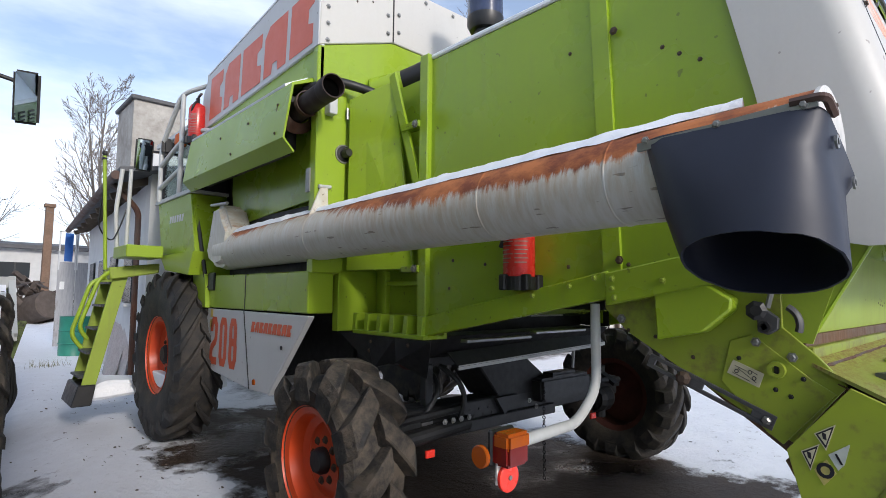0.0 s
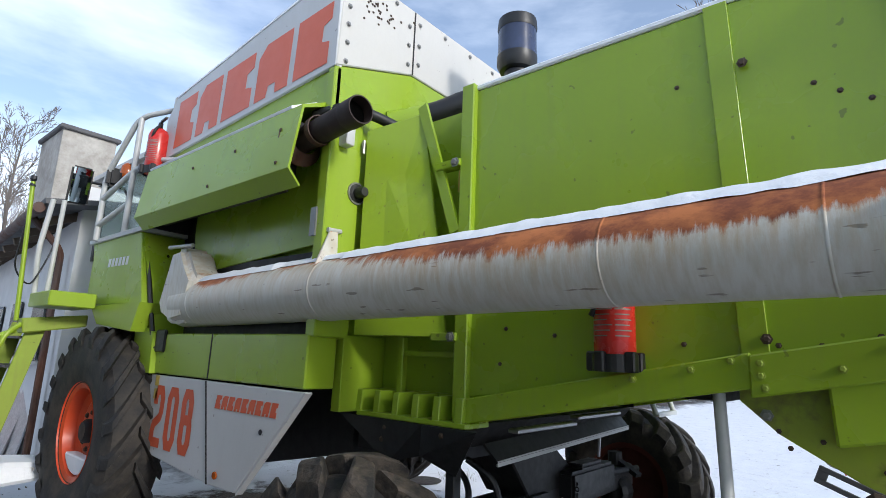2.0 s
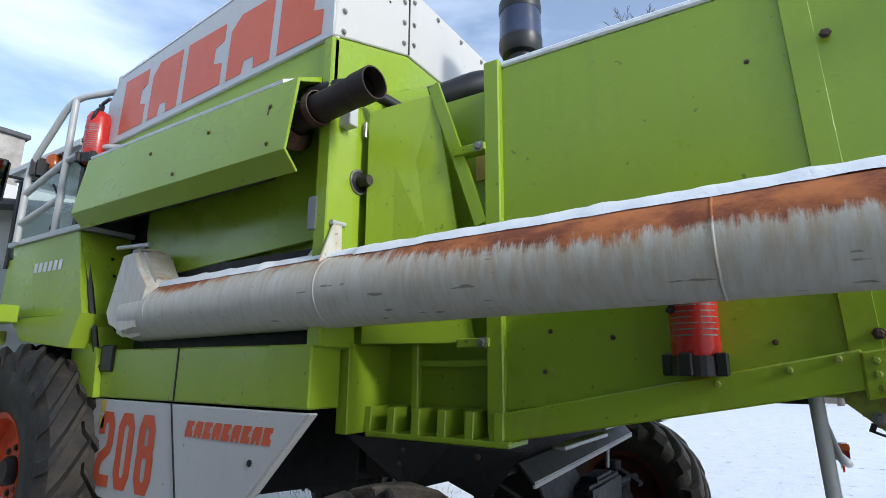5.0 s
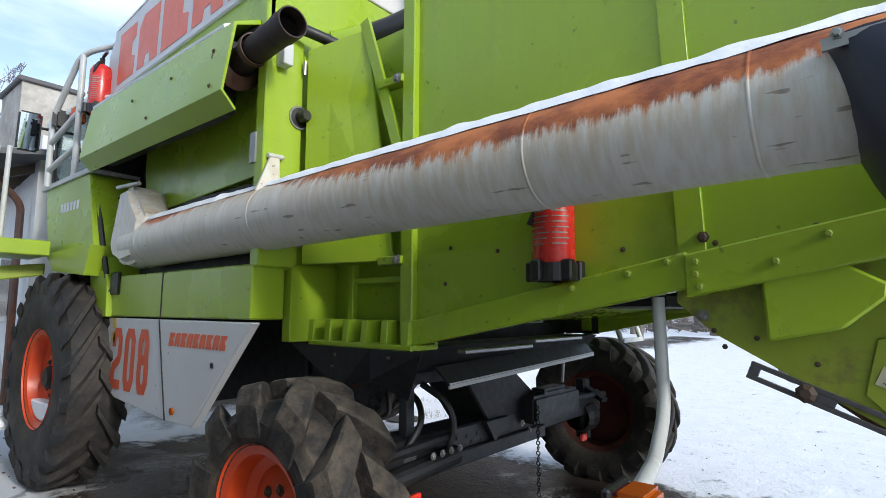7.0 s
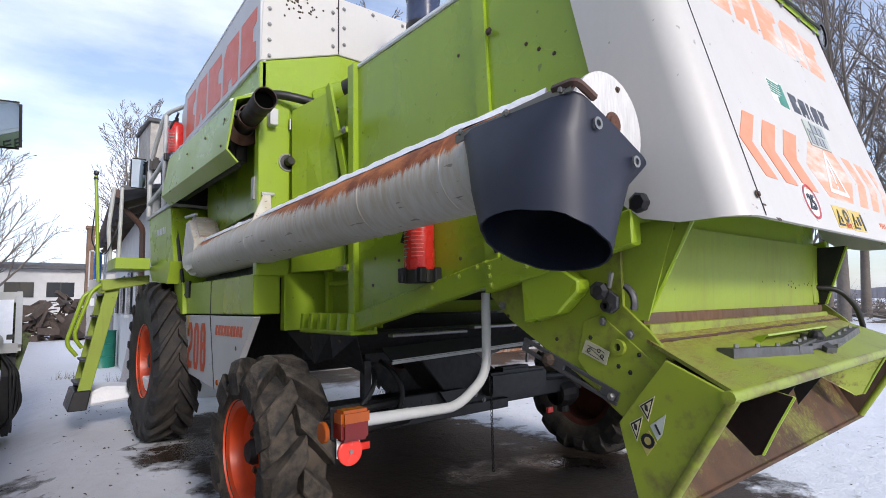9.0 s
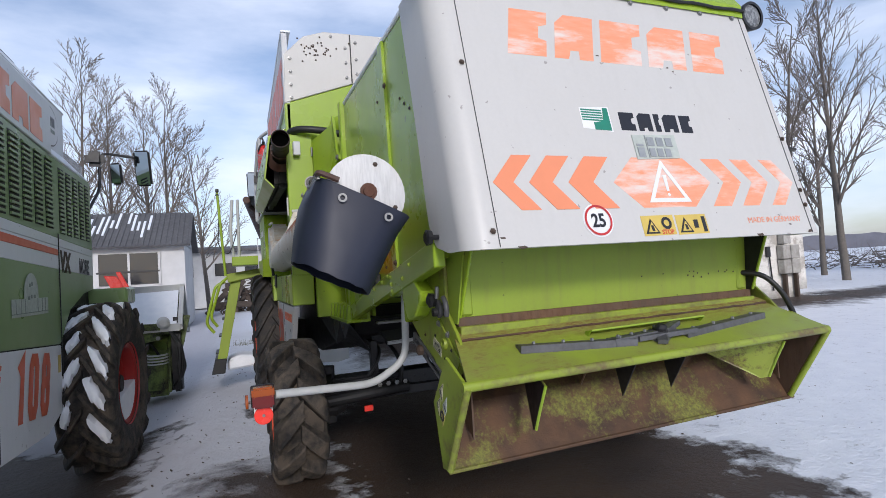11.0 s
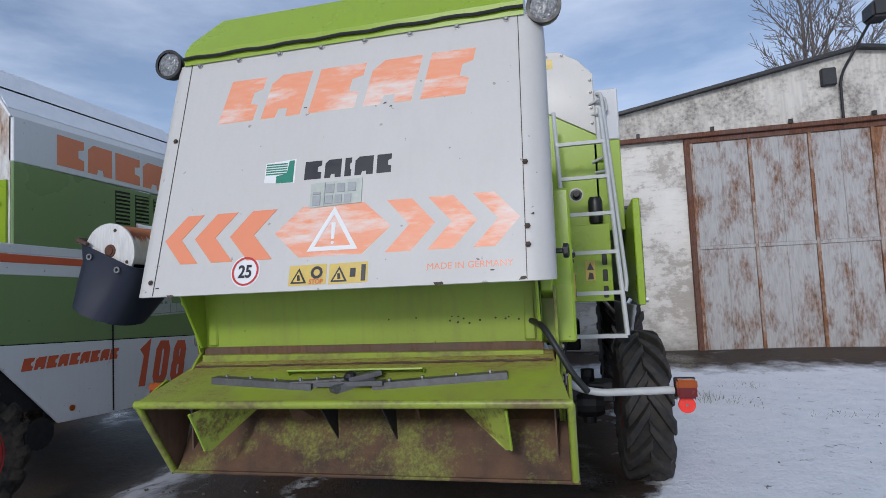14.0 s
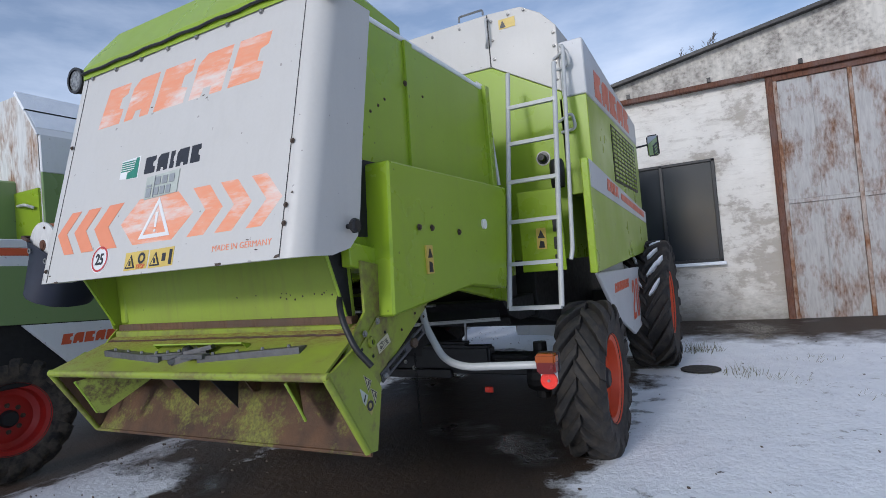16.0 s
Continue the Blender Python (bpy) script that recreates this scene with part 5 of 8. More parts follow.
part("bay_post", box(2.16, 2.2, 2.98, 3.02, 1.30, 1.62, 0.004), "green", A)
part("bay_rail", box(2.17, 2.21, 2.48, 3.0, 1.52, 1.55, 0.004), "green", A)
ledge = part("ribbed_ledge", box(2.05, 2.24, 2.46, 3.20, 1.20, 1.225, 0.004), "green", A)
for i in range(6):
    part("ledge_rib", prism([(2.06, 1.22), (2.22, 1.22), (2.22, 1.335), (2.07, 1.335)], "y", 2.49 + i * 0.138, 2.535 + i * 0.138, 0.004), "green", ledge)
part("ledge_back", box(2.215, 2.235, 2.46, 3.20, 1.22, 1.34), "green_old", ledge)
bolts(A, [(2.10, 2.56 + i * 0.138, 1.205) for i in range(5)], (0, 0, -1), 0.014, "zinc")
for x, o in ((1.955, -1), (4.31, 1)):
    cp = part("filler_cap", lathe([(0.055, 0), (0.055, 0.01), (0.032, 0.012), (0.032, 0.06), (0.026, 0.075), (0, 0.075)], aim((x, TY - 0.03 if x < 3 else TY, 2.42), (0, -1, 0)), 18), "black", A, smooth=40)
    part("cap_flange", lathe([(0.066, 0), (0.066, 0.008), (0.04, 0.008)], aim((x, TY - 0.03 if x < 3 else TY, 2.42), (0, -1, 0)), 18), "zinc", cp)

# exhaust with its rusty elbow, hose and air cleaner
ex = part("exhaust", tube(rounded([(1.72, 3.56, 2.70), (1.72, 3.42, 2.72), (1.679, 2.99, 2.7325)], 0.05), 0.072, 20), "exhaust", A, "sooty rust-brown exhaust pipe", smooth=40)
part("exhaust_flange", lathe([(0.13, 0), (0.14, 0.03), (0.11, 0.06), (0.08, 0.08)], aim((1.72, 3.50, 2.70), (-0.05, -1, 0.1)), 20), "rust", ex, smooth=30)
part("exhaust_clamp", lathe([(0.08, -0.02), (0.086, -0.02), (0.086, 0.02), (0.08, 0.02)], aim((1.70, 3.27, 2.725), (-0.1, -1, 0.03)), 20), "rust", ex)
part("tailpipe", lathe([(0.073, -0.02), (0.077, 0.0), (0.077, 0.10), (0.070, 0.10), (0.069, 0.006), (0.0, 0.006)], aim((1.679, 2.99, 2.7325), (-0.095, -1, 0.03)), 24), "exhaust", ex, smooth=30)
# black disc as the dark inside of the pipe
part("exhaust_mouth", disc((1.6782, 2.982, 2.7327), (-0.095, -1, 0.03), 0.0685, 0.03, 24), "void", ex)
part("exhaust_bracket", box(1.80, 1.86, TY - 0.10, TY - 0.03, 2.66, 2.78, 0.004), "grey", A)
part("coolant_hose", tube(rounded([(1.74, 3.38, 2.86), (1.82, 3.18, 2.90), (2.05, 3.12, 2.88), (2.32, 3.02, 2.80), (2.4, 2.9, 2.8)], 0.1), 0.032, 10), "hose", A, smooth=60)
ac = part("air_cleaner", lathe([(0.05, -0.22), (0.05, -0.05), (0.115, -0.04), (0.135, 0.0), (0.135, 0.06)], aim((2.82, 2.70, 3.45), (0, 0, 1)), 24), "black", A, "air intake with dark ribbed bowl", smooth=40)
part("bowl", lathe([(0.132, 0.05), (0.128, 0.26), (0.125, 0.26)], aim((2.82, 2.70, 3.45), (0, 0, 1)), 24), "bowl", ac, smooth=40)
part("bowl_lid", lathe([(0.13, 0.25), (0.135, 0.27), (0.13, 0.33), (0.05, 0.35), (0, 0.35)], aim((2.82, 2.70, 3.45), (0, 0, 1)), 24), "black", ac, smooth=40)
part("intake_pipe", tube(rounded([(2.30, 3.2, 2.98), (2.40, 3.0, 3.02), (2.52, 2.8, 3.12), (2.82, 2.70, 3.16), (2.82, 2.7, 3.4)], 0.12), 0.085, 14), "black", A, smooth=60)
part("intake_sleeve", tube([(2.22, 3.26, 2.95), (2.36, 3.08, 3.0)], 0.09, 14), "green", A, smooth=60)

# unloading auger along the left side, with snow, welds, bracket and rubber spout
TX, TR = 1.755, 0.158
ty = lambda y: 1.813 + (5.1 - y) * 0.0145
tx = lambda y: TX + 0.013 * (y - 0.5)
auger = part("unloading_auger", tube([(tx(4.78 - i * 0.1817), 4.78 - i * 0.1817, ty(4.78 - i * 0.1817)) for i in range(25)], TR, 40), "tube", A, "grey unloading auger tube, rust along its top", smooth=60)
for y in (4.50, 3.16, 1.62, 1.02):
    wd = lathe([(TR - 0.002, -0.007), (TR + 0.002, -0.003), (TR + 0.003, 0.002), (TR - 0.002, 0.007)], aim((tx(y), y, ty(y)), (0.013, 1, -0.0145)), 40)
    part("weld_band", wd, "tube", auger, smooth=60)
sb = bmesh.new()
prev = None
for i in range(162):
    y = 4.65 - i * 0.025
    w = 0.50 + 0.07 * noise.noise((y * 2.1, 3, 0)) + 0.06 * noise.noise((y * 17, 1, 0)) - (0.25 if 3.0 < y < 3.6 else 0)
    w *= min(1.0, max(0.12, (y - 0.58) / 0.45))
    row = []
    for j in range(7):
        a = w * (j / 3 - 1) - 0.10
        r = TR + (0.036 + 0.012 * noise.noise((y * 9, j, 2))) * math.cos((j / 3 - 1) * 1.3) - 0.006
        row.append(sb.verts.new((tx(y) + r * math.sin(a), y, ty(y) + r * math.cos(a))))
    if prev:
        for j in range(6):
            sb.faces.new((prev[j], prev[j + 1], row[j + 1], row[j]))
    prev = row
part("auger_snow", sb, "snow", auger, "ridge of snow on the auger", smooth=60)
part("auger_end", lathe([(TR - 0.02, 0), (TR + 0.006, 0), (TR + 0.006, 0.012), (TR - 0.005, 0.016), (0, 0.016)], aim((TX, 0.425, ty(0.42)), (0, -1, 0)), 36), "white_chip", auger, "chipped white end plate", smooth=30)
part("end_bearing", lathe([(0.036, 0), (0.034, 0.006), (0.024, 0.006), (0.022, 0.011), (0.008, 0.011), (0, 0.009)], aim((TX + 0.012, 0.41, ty(0.42) + 0.012), (0, -1, 0)), 14), "rust", auger)
bolts(auger, [(TX + 0.13 * math.sin(a), 0.409, ty(0.42) + 0.13 * math.cos(a)) for a in (0.35, 2.0)], (0, -1, 0), 0.007)
part("auger_elbow", prism([(4.56, 1.69), (4.74, 1.665), (4.90, 1.72), (4.965, 1.82), (4.91, 1.98), (4.835, 2.20), (4.67, 2.215), (4.57, 2.08), (4.46, 1.97)], "x", 1.66, 1.90, 0.045, 3), "tube", auger, "grey auger elbow", smooth=40)
part("elbow_arm", rod((1.69, 4.58, 2.21), (1.69, 4.94, 2.23), 0.014), "steel", auger)
gus = part("auger_bracket", prism([(TX - 0.065, 1.95), (TX + 0.085, 1.95), (TX + 0.075, 2.165), (TX + 0.02, 2.16)], "y", 3.195, 3.21, 0.003), "tube", auger, "pale grey triangular support gusset")
part("gusset_fin", prism([(3.45, 1.96), (3.20, 1.96), (3.205, 2.16), (3.25, 2.155)], "x", TX + 0.035, TX + 0.055, 0.003), "tube", gus)
part("bracket_hook", rod((TX + 0.01, 3.205, 2.168), (TX + 0.10, 3.205, 2.172), 0.013, 10), "rail", auger)
sm = bmesh.new()
rings = []
n = 28
for k_, (cx, cz, hw, hh, y0, y1) in enumerate(((TX, ty(0.7), 0.180, 0.172, 0.392, 0.868), (1.715, 1.79, 0.188, 0.172, 0.398, 0.845), (1.665, 1.675, 0.168, 0.15, 0.382, 0.808), (1.62, 1.555, 0.146, 0.13, 0.366, 0.755))):
    ring = []
    for j in range(n):
        a = 2 * math.pi * j / n
        e = 0.20 if k_ == 0 else (0.58 if k_ == 1 else (0.74 if k_ == 2 else 0.92))
        ca, sa = math.cos(a), math.sin(a)
        px = math.copysign(abs(ca) ** e, ca) * hw
        py = (y0 + y1) / 2 + math.copysign(abs(sa) ** e, sa) * (y1 - y0) / 2
        wob = 0.008 * noise.noise((j * 0.6, k_, 1))
        zz = cz - px * (0, 0.38, 0.46, 0.52)[k_] + wob
        if k_ == 0:
            zz = cz + 0.075 - (px + hw) * 0.45
        ring.append(sm.verts.new((cx + px + wob, py, zz)))
    rings.append(ring)
for a, b in zip(rings, rings[1:]):
    for j in range(n):
        sm.faces.new((a[j], a[(j + 1) % n], b[(j + 1) % n], b[j]))
bmesh.ops.recalc_face_normals(sm, faces=sm.faces)
bmesh.ops.solidify(sm, geom=sm.faces[:], thickness=0.006)
spout = part("spout", sm, "tarp", auger, "dark rubber spout", smooth=60)
part("spout_strip", bar((TX - 0.184, 0.878, ty(0.9) + 0.055), (TX - 0.184, 0.40, ty(0.5) + 0.075), 0.010, 0.026), "zinc", spout)
bolts(spout, [(TX - 0.189, y, ty(y) + 0.072) for y in (0.85, 0.64, 0.43)], (-1, 0, 0), 0.009, "zinc")
for p in ((TX + 0.08, 0.384, 1.785), (TX - 0.10, 0.384, 1.865)):
    part("grommet", lathe([(0.010, 0), (0.018, 0.0), (0.018, 0.006), (0.010, 0.006), (0.010, 0)], aim(p, (0, -1, 0)), 14), "zinc", spout)
part("corner_strap", tube(rounded([(TX - 0.186, 0.46, ty(0.5) + 0.085), (TX - 0.186, 0.382, ty(0.5) + 0.085), (TX - 0.11, 0.382, ty(0.5) + 0.055)], 0.02), 0.012, 6), "rust", spout)
# black patch under the tube, painted as the shaded inside of its outlet
throat = bmesh.new()
ring_a = [[throat.verts.new((TX + (TR + 0.004) * math.sin(a), y, ty(y) + (TR + 0.004) * math.cos(a))) for a in [2.0 + 2.2 * j / 14 for j in range(15)]] for y in (0.43, 0.83)]
for j in range(14):
    throat.faces.new((ring_a[0][j], ring_a[0][j + 1], ring_a[1][j + 1], ring_a[1][j]))
part("tube_outlet", throat, "void", auger, "black shaded outlet of the tube")

# right side: side box, boarding ladder, rails, covers
part("side_box", prism([(0.80, 2.10), (2.45, 2.10), (2.30, 1.33), (1.70, 1.395), (0.74, 1.31)], "x", 4.04, 4.22, 0.012), "green", A, "lime green side box")
part("box_sticker", prism([(1.10, 1.66), (1.10, 1.50), (1.17, 1.50), (1.17, 1.66)], "x", 4.21, 4.232), "print_yellow", A)
part("oval_sticker", lathe([(0.035, 0), (0.035, 0.02), (0, 0.02)], aim((4.216, 1.95, 1.80), (1, 0, 0)), 18), "print_white", A)
bolts(A, [(4.225, 1.05, 1.76), (4.222, 1.2, 1.76), (4.222, 1.55, 1.74)], (1, 0, 0), 0.014)
part("right_wall", box(4.06, 4.08, 2.30, 2.9, 1.40, 2.10), "green", A)
part("step_board", box(4.20, 4.56, 2.75, 2.78, 1.42, 2.08, 0.004), "green", A)
for z in (1.50, 1.64, 1.78):
    part("step_slot", box(4.48, 4.52, 2.743, 2.75, z - 0.05, z + 0.05, 0.02, 2), "black", A)
part("step_sticker", box(4.34, 4.42, 2.742, 2.75, 1.60, 1.77), "print_yellow", A)
part("sticker_triangle", prism([(4.35, 1.69), (4.41, 1.69), (4.38, 1.755)], "y", 2.738, 2.742), "print_black", A)
part("sticker_figure", prism([(4.355, 1.61), (4.405, 1.61), (4.40, 1.66), (4.37, 1.67)], "y", 2.738, 2.742), "print_black", A)
part("sticker_triangle", prism([(1.11, 1.59), (1.16, 1.59), (1.135, 1.645)], "x", 4.232, 4.235), "print_black", A)
part("sticker_figure", prism([(1.115, 1.51), (1.155, 1.51), (1.15, 1.56), (1.12, 1.57)], "x", 4.232, 4.235), "print_black", A)
lad = part("ladder", join(*[rod((x0, 2.96, 3.15), (x1, 2.34, 1.17), 0.02) for x0, x1 in ((4.145, 4.21), (4.555, 4.61))]), "rail", A, "pale grey boarding ladder", smooth=60)
for i in range(6):
    s = i / 6
    a, b = Vector((4.21, 2.34, 1.17)).lerp((4.145, 2.96, 3.15), s), Vector((4.61, 2.34, 1.17)).lerp((4.555, 2.96, 3.15), s)
    part("rung", bar(a, b, 0.045, 0.03), "rail", lad)
part("handrail", tube(rounded([(4.10, 2.62, 2.15), (4.09, 2.60, 2.4), (4.06, 2.58, 2.95), (4.0, 2.56, 3.0)], 0.06), 0.018, 8), "rail", A, smooth=60)
part("handrail", tube(rounded([(4.64, 2.60, 1.50), (4.655, 2.62, 1.58), (4.59, 3.18, 3.35), (4.56, 3.24, 3.38)], 0.06), 0.018, 8), "rail", A, smooth=60)
for z in (3.18, 2.62):
    part("grab_handle", tube(rounded([(4.48, TY, z + 0.10), (4.62, TY - 0.08, z + 0.14), (4.64, TY - 0.06, z), (4.5, TY, z)], 0.05), 0.014, 8), "rail", A, smooth=60)
part("oil_can", lathe([(0.055, 0), (0.06, 0.02), (0.065, 0.2), (0.05, 0.24), (0, 0.24)], aim((4.47, 3.08, 2.12), (0, 0, 1)), 14), "black", A, smooth=40)

RS = 4.78
part("right_cover", prism([(2.72, 1.38), (2.72, 2.28), (5.9, 2.0), (5.9, 1.50)], "x", RS - 0.03, RS + 0.03, 0.008), "green", A, "lime green side cover with a white stripe")
part("cover_stripe", prism([(2.75, 2.05), (2.75, 2.27), (5.88, 1.99), (5.88, 1.85)], "x", RS + 0.03, RS + 0.034), "grey", A)
RF = Face((RS + 0.035, 3.4, 2.055), (0, 1, -0.075), (0, 0, 1))
for bm in clear_lettering(RF, 0.0, 0.02, (0.12, 0.11, 0.12, 0.12), 0.11, 0.15, 0.02):
    part("print_block", bm, "orange_dark", A)
part("stripe_bar", RF.poly([(0.7, 0.03), (2.3, 0.03), (2.3, 0.10), (0.7, 0.10)], 0.002), "orange_dark", A)
part("right_tank_side", prism([(TY, 2.06), (6.2, 2.06), (6.2, 2.92), (TY, 2.92)], "x", 4.50, 4.74, 0.006), "green", A)
rw = part("right_white_side", prism([(TY, 2.925), (6.2, 2.925), (6.2, 3.20), (TY, 3.42)], "x", 4.53, 4.745, 0.01), "grey", A)
RW = Face((4.746, 3.6, 2.95), (0, 1, 0), (0, 0, 1))
for bm in clear_lettering(RW, 0.0, 0.02, (0.30, 0.33, 0.38, 0.38, 0.34), 0.26, 0.10, 0.06):
    part("print_block", bm, "orange_dark", rw)
lou = part("louvre_panel", box(4.735, 4.745, 4.3, 5.9, 2.25, 2.85), "dark", A)
for i in range(7):
    for j in range(12):
        part("louvre", box(4.742, 4.752, 4.33 + i * 0.22, 4.50 + i * 0.22, 2.28 + j * 0.047, 2.305 + j * 0.047), "green", lou)
part("right_skirt", prism([(2.95, 1.37), (6.1, 1.30), (6.0, 0.70), (4.6, 0.62), (3.6, 0.95)], "x", RS - 0.05, RS - 0.02, 0.006), "grey", A, "light grey skirt panel on the far side")
RK = Face((RS - 0.019, 3.3, 0.70), (0, 1, 0), (0, 0, 1))
figures("208", RK, 1.25, 0.08, 0.19, 0.42, 0.06, 0.066, 0.03, "orange_dark", A)
for bm in clear_lettering(RK, 0.3, 0.45, (0.075,) * 9, 0.085, 0.25, 0.014):
    part("print_block", bm, "orange_dark", A)
mr = part("mirror_arm", tube(rounded([(4.6, 6.6, 2.95), (4.84, 6.74, 3.0), (4.90, 6.74, 2.97)], 0.05), 0.014, 8), "black", A)
mirror_set((4.90, 6.70, 2.97), (-0.05, -1, -0.16), 0.16, 0.30, mr)

# rear lights on bent arms
for s, c in ((-1, 1.362), (1, 4.805)):
    y0 = 1.22 if s < 0 else 1.27
    bend = [(2.205, 1.43, 1.43), (2.185, 1.415, 1.05), (1.98, 1.385, 0.935), (c + 0.06, y0 + 0.03, 0.978)] if s < 0 else [(3.985, 1.42, 1.41), (4.015, 1.37, 1.20), (4.165, 1.31, 0.99), (4.315, 1.26, 0.955), (c - 0.06, y0 + 0.03, 0.965)]
    arm = part("light_arm", tube(rounded(bend, 0.09), 0.022, 12), "rail", A, "bent pale grey light arm", smooth=60)
    lb = part("rear_light", box(c - 0.052, c + 0.052, y0 - 0.035, y0 + 0.04, 0.928, 1.028, 0.01, 2), "lens_red", arm, "amber and red rear light")
    part("amber_half", box(c - 0.055, c + 0.055, y0 - 0.039, y0 + 0.03, 0.980, 1.032, 0.01, 2), "amber", lb)
    part("light_back", box(c - 0.058, c + 0.058, y0 + 0.03, y0 + 0.05, 0.923, 1.036, 0.006), "black", lb)
    part("round_reflector", disc((c, y0 + 0.015, 0.886), (0, -1, 0), 0.046, 0.012, 24), "reflector", arm)
    part("reflector_screw", disc((c, y0 + 0.004, 0.886), (0, -1, 0), 0.008, 0.006, 8), "zinc", arm)
    part("reflector_bracket", box(c - 0.045, c + 0.045, y0 + 0.018, y0 + 0.024, 0.868, 0.94), "print_white", arm)
    if s < 0:
        part("side_reflector", disc((c + s * 0.07, y0 + 0.06, 0.953), (s, 0, 0), 0.036, 0.014, 22), "amber", arm)

# under the machine: chaff hopper, sieve pan, axle, frame
part("chaff_hopper", prism([(3.25, 1.215), (2.48, 1.215), (2.60, 1.09), (2.85, 1.02), (3.25, 1.02)], "x", 2.12, 4.10, 0.004), "dark", A, "dark chaff hopper")
part("hopper_plate", sheet([(1.98, 3.25, 1.212), (2.05, 3.02, 1.20), (2.05, 2.93, 1.0), (2.055, 2.96, 1.0)], 0.008), "dark", A, "dark hopper side plate")
part("hopper_plate", sheet([(2.05, 3.02, 1.20), (2.05, 2.72, 1.20), (2.09, 2.76, 1.05), (2.05, 2.93, 1.0)], 0.008), "dark", A)
part("hopper_plate", sheet([(2.05, 2.72, 1.20), (2.06, 2.40, 1.20), (2.28, 2.68, 0.94), (2.09, 2.76, 1.05)], 0.008), "frame_grey", A)
bolts(A, [(2.045, 2.99, 1.10), (2.045, 2.97, 1.16), (2.05, 2.60, 1.16)], (-1, 0, 0), 0.01, "bolt")
part("frame_leg", box(2.275, 2.335, 2.69, 2.75, 0.70, 1.02, 0.006), "frame_grey", A)
part("mesh_foot", join(*[box(2.19 + i * 0.026, 2.206 + i * 0.026, 2.62, 2.82, 0.69, 0.705) for i in range(9)], box(2.19, 2.42, 2.62, 2.635, 0.685, 0.71), box(2.19, 2.42, 2.805, 2.82, 0.685, 0.71)), "dark", A, "black slatted foot plate")
part("sieve_plate", sheet([(2.33, 2.56, 1.10), (4.03, 2.56, 1.16), (4.06, 2.50, 1.075), (2.37, 2.50, 1.012)], 0.012), "frame_grey", A, "dark grey sieve plate")
part("sieve_edge", bar((2.37, 2.497, 1.013), (4.06, 2.497, 1.076), 0.012, 0.028), "rail", A, "pale steel edge strip")
part("sieve_hanger", rod((3.72, 2.56, 1.10), (3.71, 2.57, 0.90), 0.012, 8), "steel", A)
part("straw_walker", box(2.25, 2.85, 2.30, 2.36, 1.185, 1.205, 0.004), "steel", A)
part("straw_walker", box(2.95, 3.55, 2.34, 2.40, 1.205, 1.225, 0.004), "steel", A)
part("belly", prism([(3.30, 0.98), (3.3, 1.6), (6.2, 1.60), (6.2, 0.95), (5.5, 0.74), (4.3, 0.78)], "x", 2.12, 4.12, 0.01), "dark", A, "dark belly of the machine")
# added dark plates closing see-through gaps, as the shade under the body
part("rear_shade_plate", box(2.30, 4.05, 2.72, 2.75, 1.0, 1.30), "dark", A)
part("side_shade_plate", box(4.055, 4.075, 2.45, 2.9, 1.22, 1.40), "dark", A)
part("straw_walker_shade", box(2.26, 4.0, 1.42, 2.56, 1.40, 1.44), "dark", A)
part("rear_axle", box(1.80, 4.50, 2.54, 2.74, 0.60, 0.76, 0.01), "frame_grey", A, "dark grey rear axle beam")
part("axle_flange", box(2.0, 3.52, 2.50, 2.54, 0.57, 0.645, 0.006), "frame_grey", A)
for i in range(9):
    part("beam_hole", disc((2.62 + 0.09 * (i % 5) + (0.04 if i > 4 else 0), 2.538, 0.70 - 0.04 * (i > 4)), (0, -1, 0), 0.011, 0.003, 10), "black", A)
bolts(A, [(2.3 + i * 0.07, 2.538, 0.69) for i in range(4)] + [(3.12, 2.538, 0.72), (3.2, 2.538, 0.67)], (0, -1, 0), 0.013, "zinc")
part("axle_pivot", prism([(2.92, 0.74), (2.66, 1.04), (3.08, 1.10), (3.44, 0.86), (3.44, 0.74)], "y", 2.64, 2.95, 0.01), "dark", A, "dark axle pivot bracket")
part("pivot_cheek", prism([(3.02, 1.08), (3.14, 1.08), (3.43, 0.86), (3.43, 0.80), (3.25, 0.80)], "y", 2.555, 2.60, 0.004), "frame_grey", A)
part("gusset", prism([(2.84, 0.76), (3.08, 0.76), (2.93, 0.64)], "y", 2.50, 2.535), "frame_grey", A)
part("steering_case", box(3.28, 3.92, 2.44, 2.58, 0.68, 0.85, 0.02, 2), "frame_grey", A)
part("case_cover", box(3.40, 3.72, 2.43, 2.56, 0.85, 0.885, 0.02, 2), "frame_grey", A)
part("steering_rod", rod((3.9, 2.50, 0.76), (4.42, 2.48, 0.74), 0.026, 8), "dark", A)
part("steering_rod", rod((1.9, 2.48, 0.72), (2.5, 2.50, 0.74), 0.026, 8), "dark", A)
part("steering_cylinder", rod((1.85, 2.49, 0.60), (2.55, 2.50, 0.64), 0.05, 14), "dark", A)
for x in (1.92, 4.30):
    part("king_pin", rod((x, 2.60, 0.42), (x, 2.60, 0.86), 0.055, 12), "dark", A)
    part("knuckle", lathe([(0.10, -0.10), (0.12, -0.05), (0.12, 0.05), (0.09, 0.12)], aim((x, 2.60, 0.58), (1, 0, 0)), 14), "dark", A)
    part("knuckle_arm", bar((x, 2.58, 0.80), (x - 0.05, 2.40, 0.72), 0.06, 0.03), "dark", A)
part("axle_label", box(2.20, 2.29, 2.536, 2.54, 0.66, 0.71), "steel", A)
part("axle_reflector", box(2.17, 2.24, 2.455, 2.475, 0.49, 0.535, 0.004), "reflector", A)
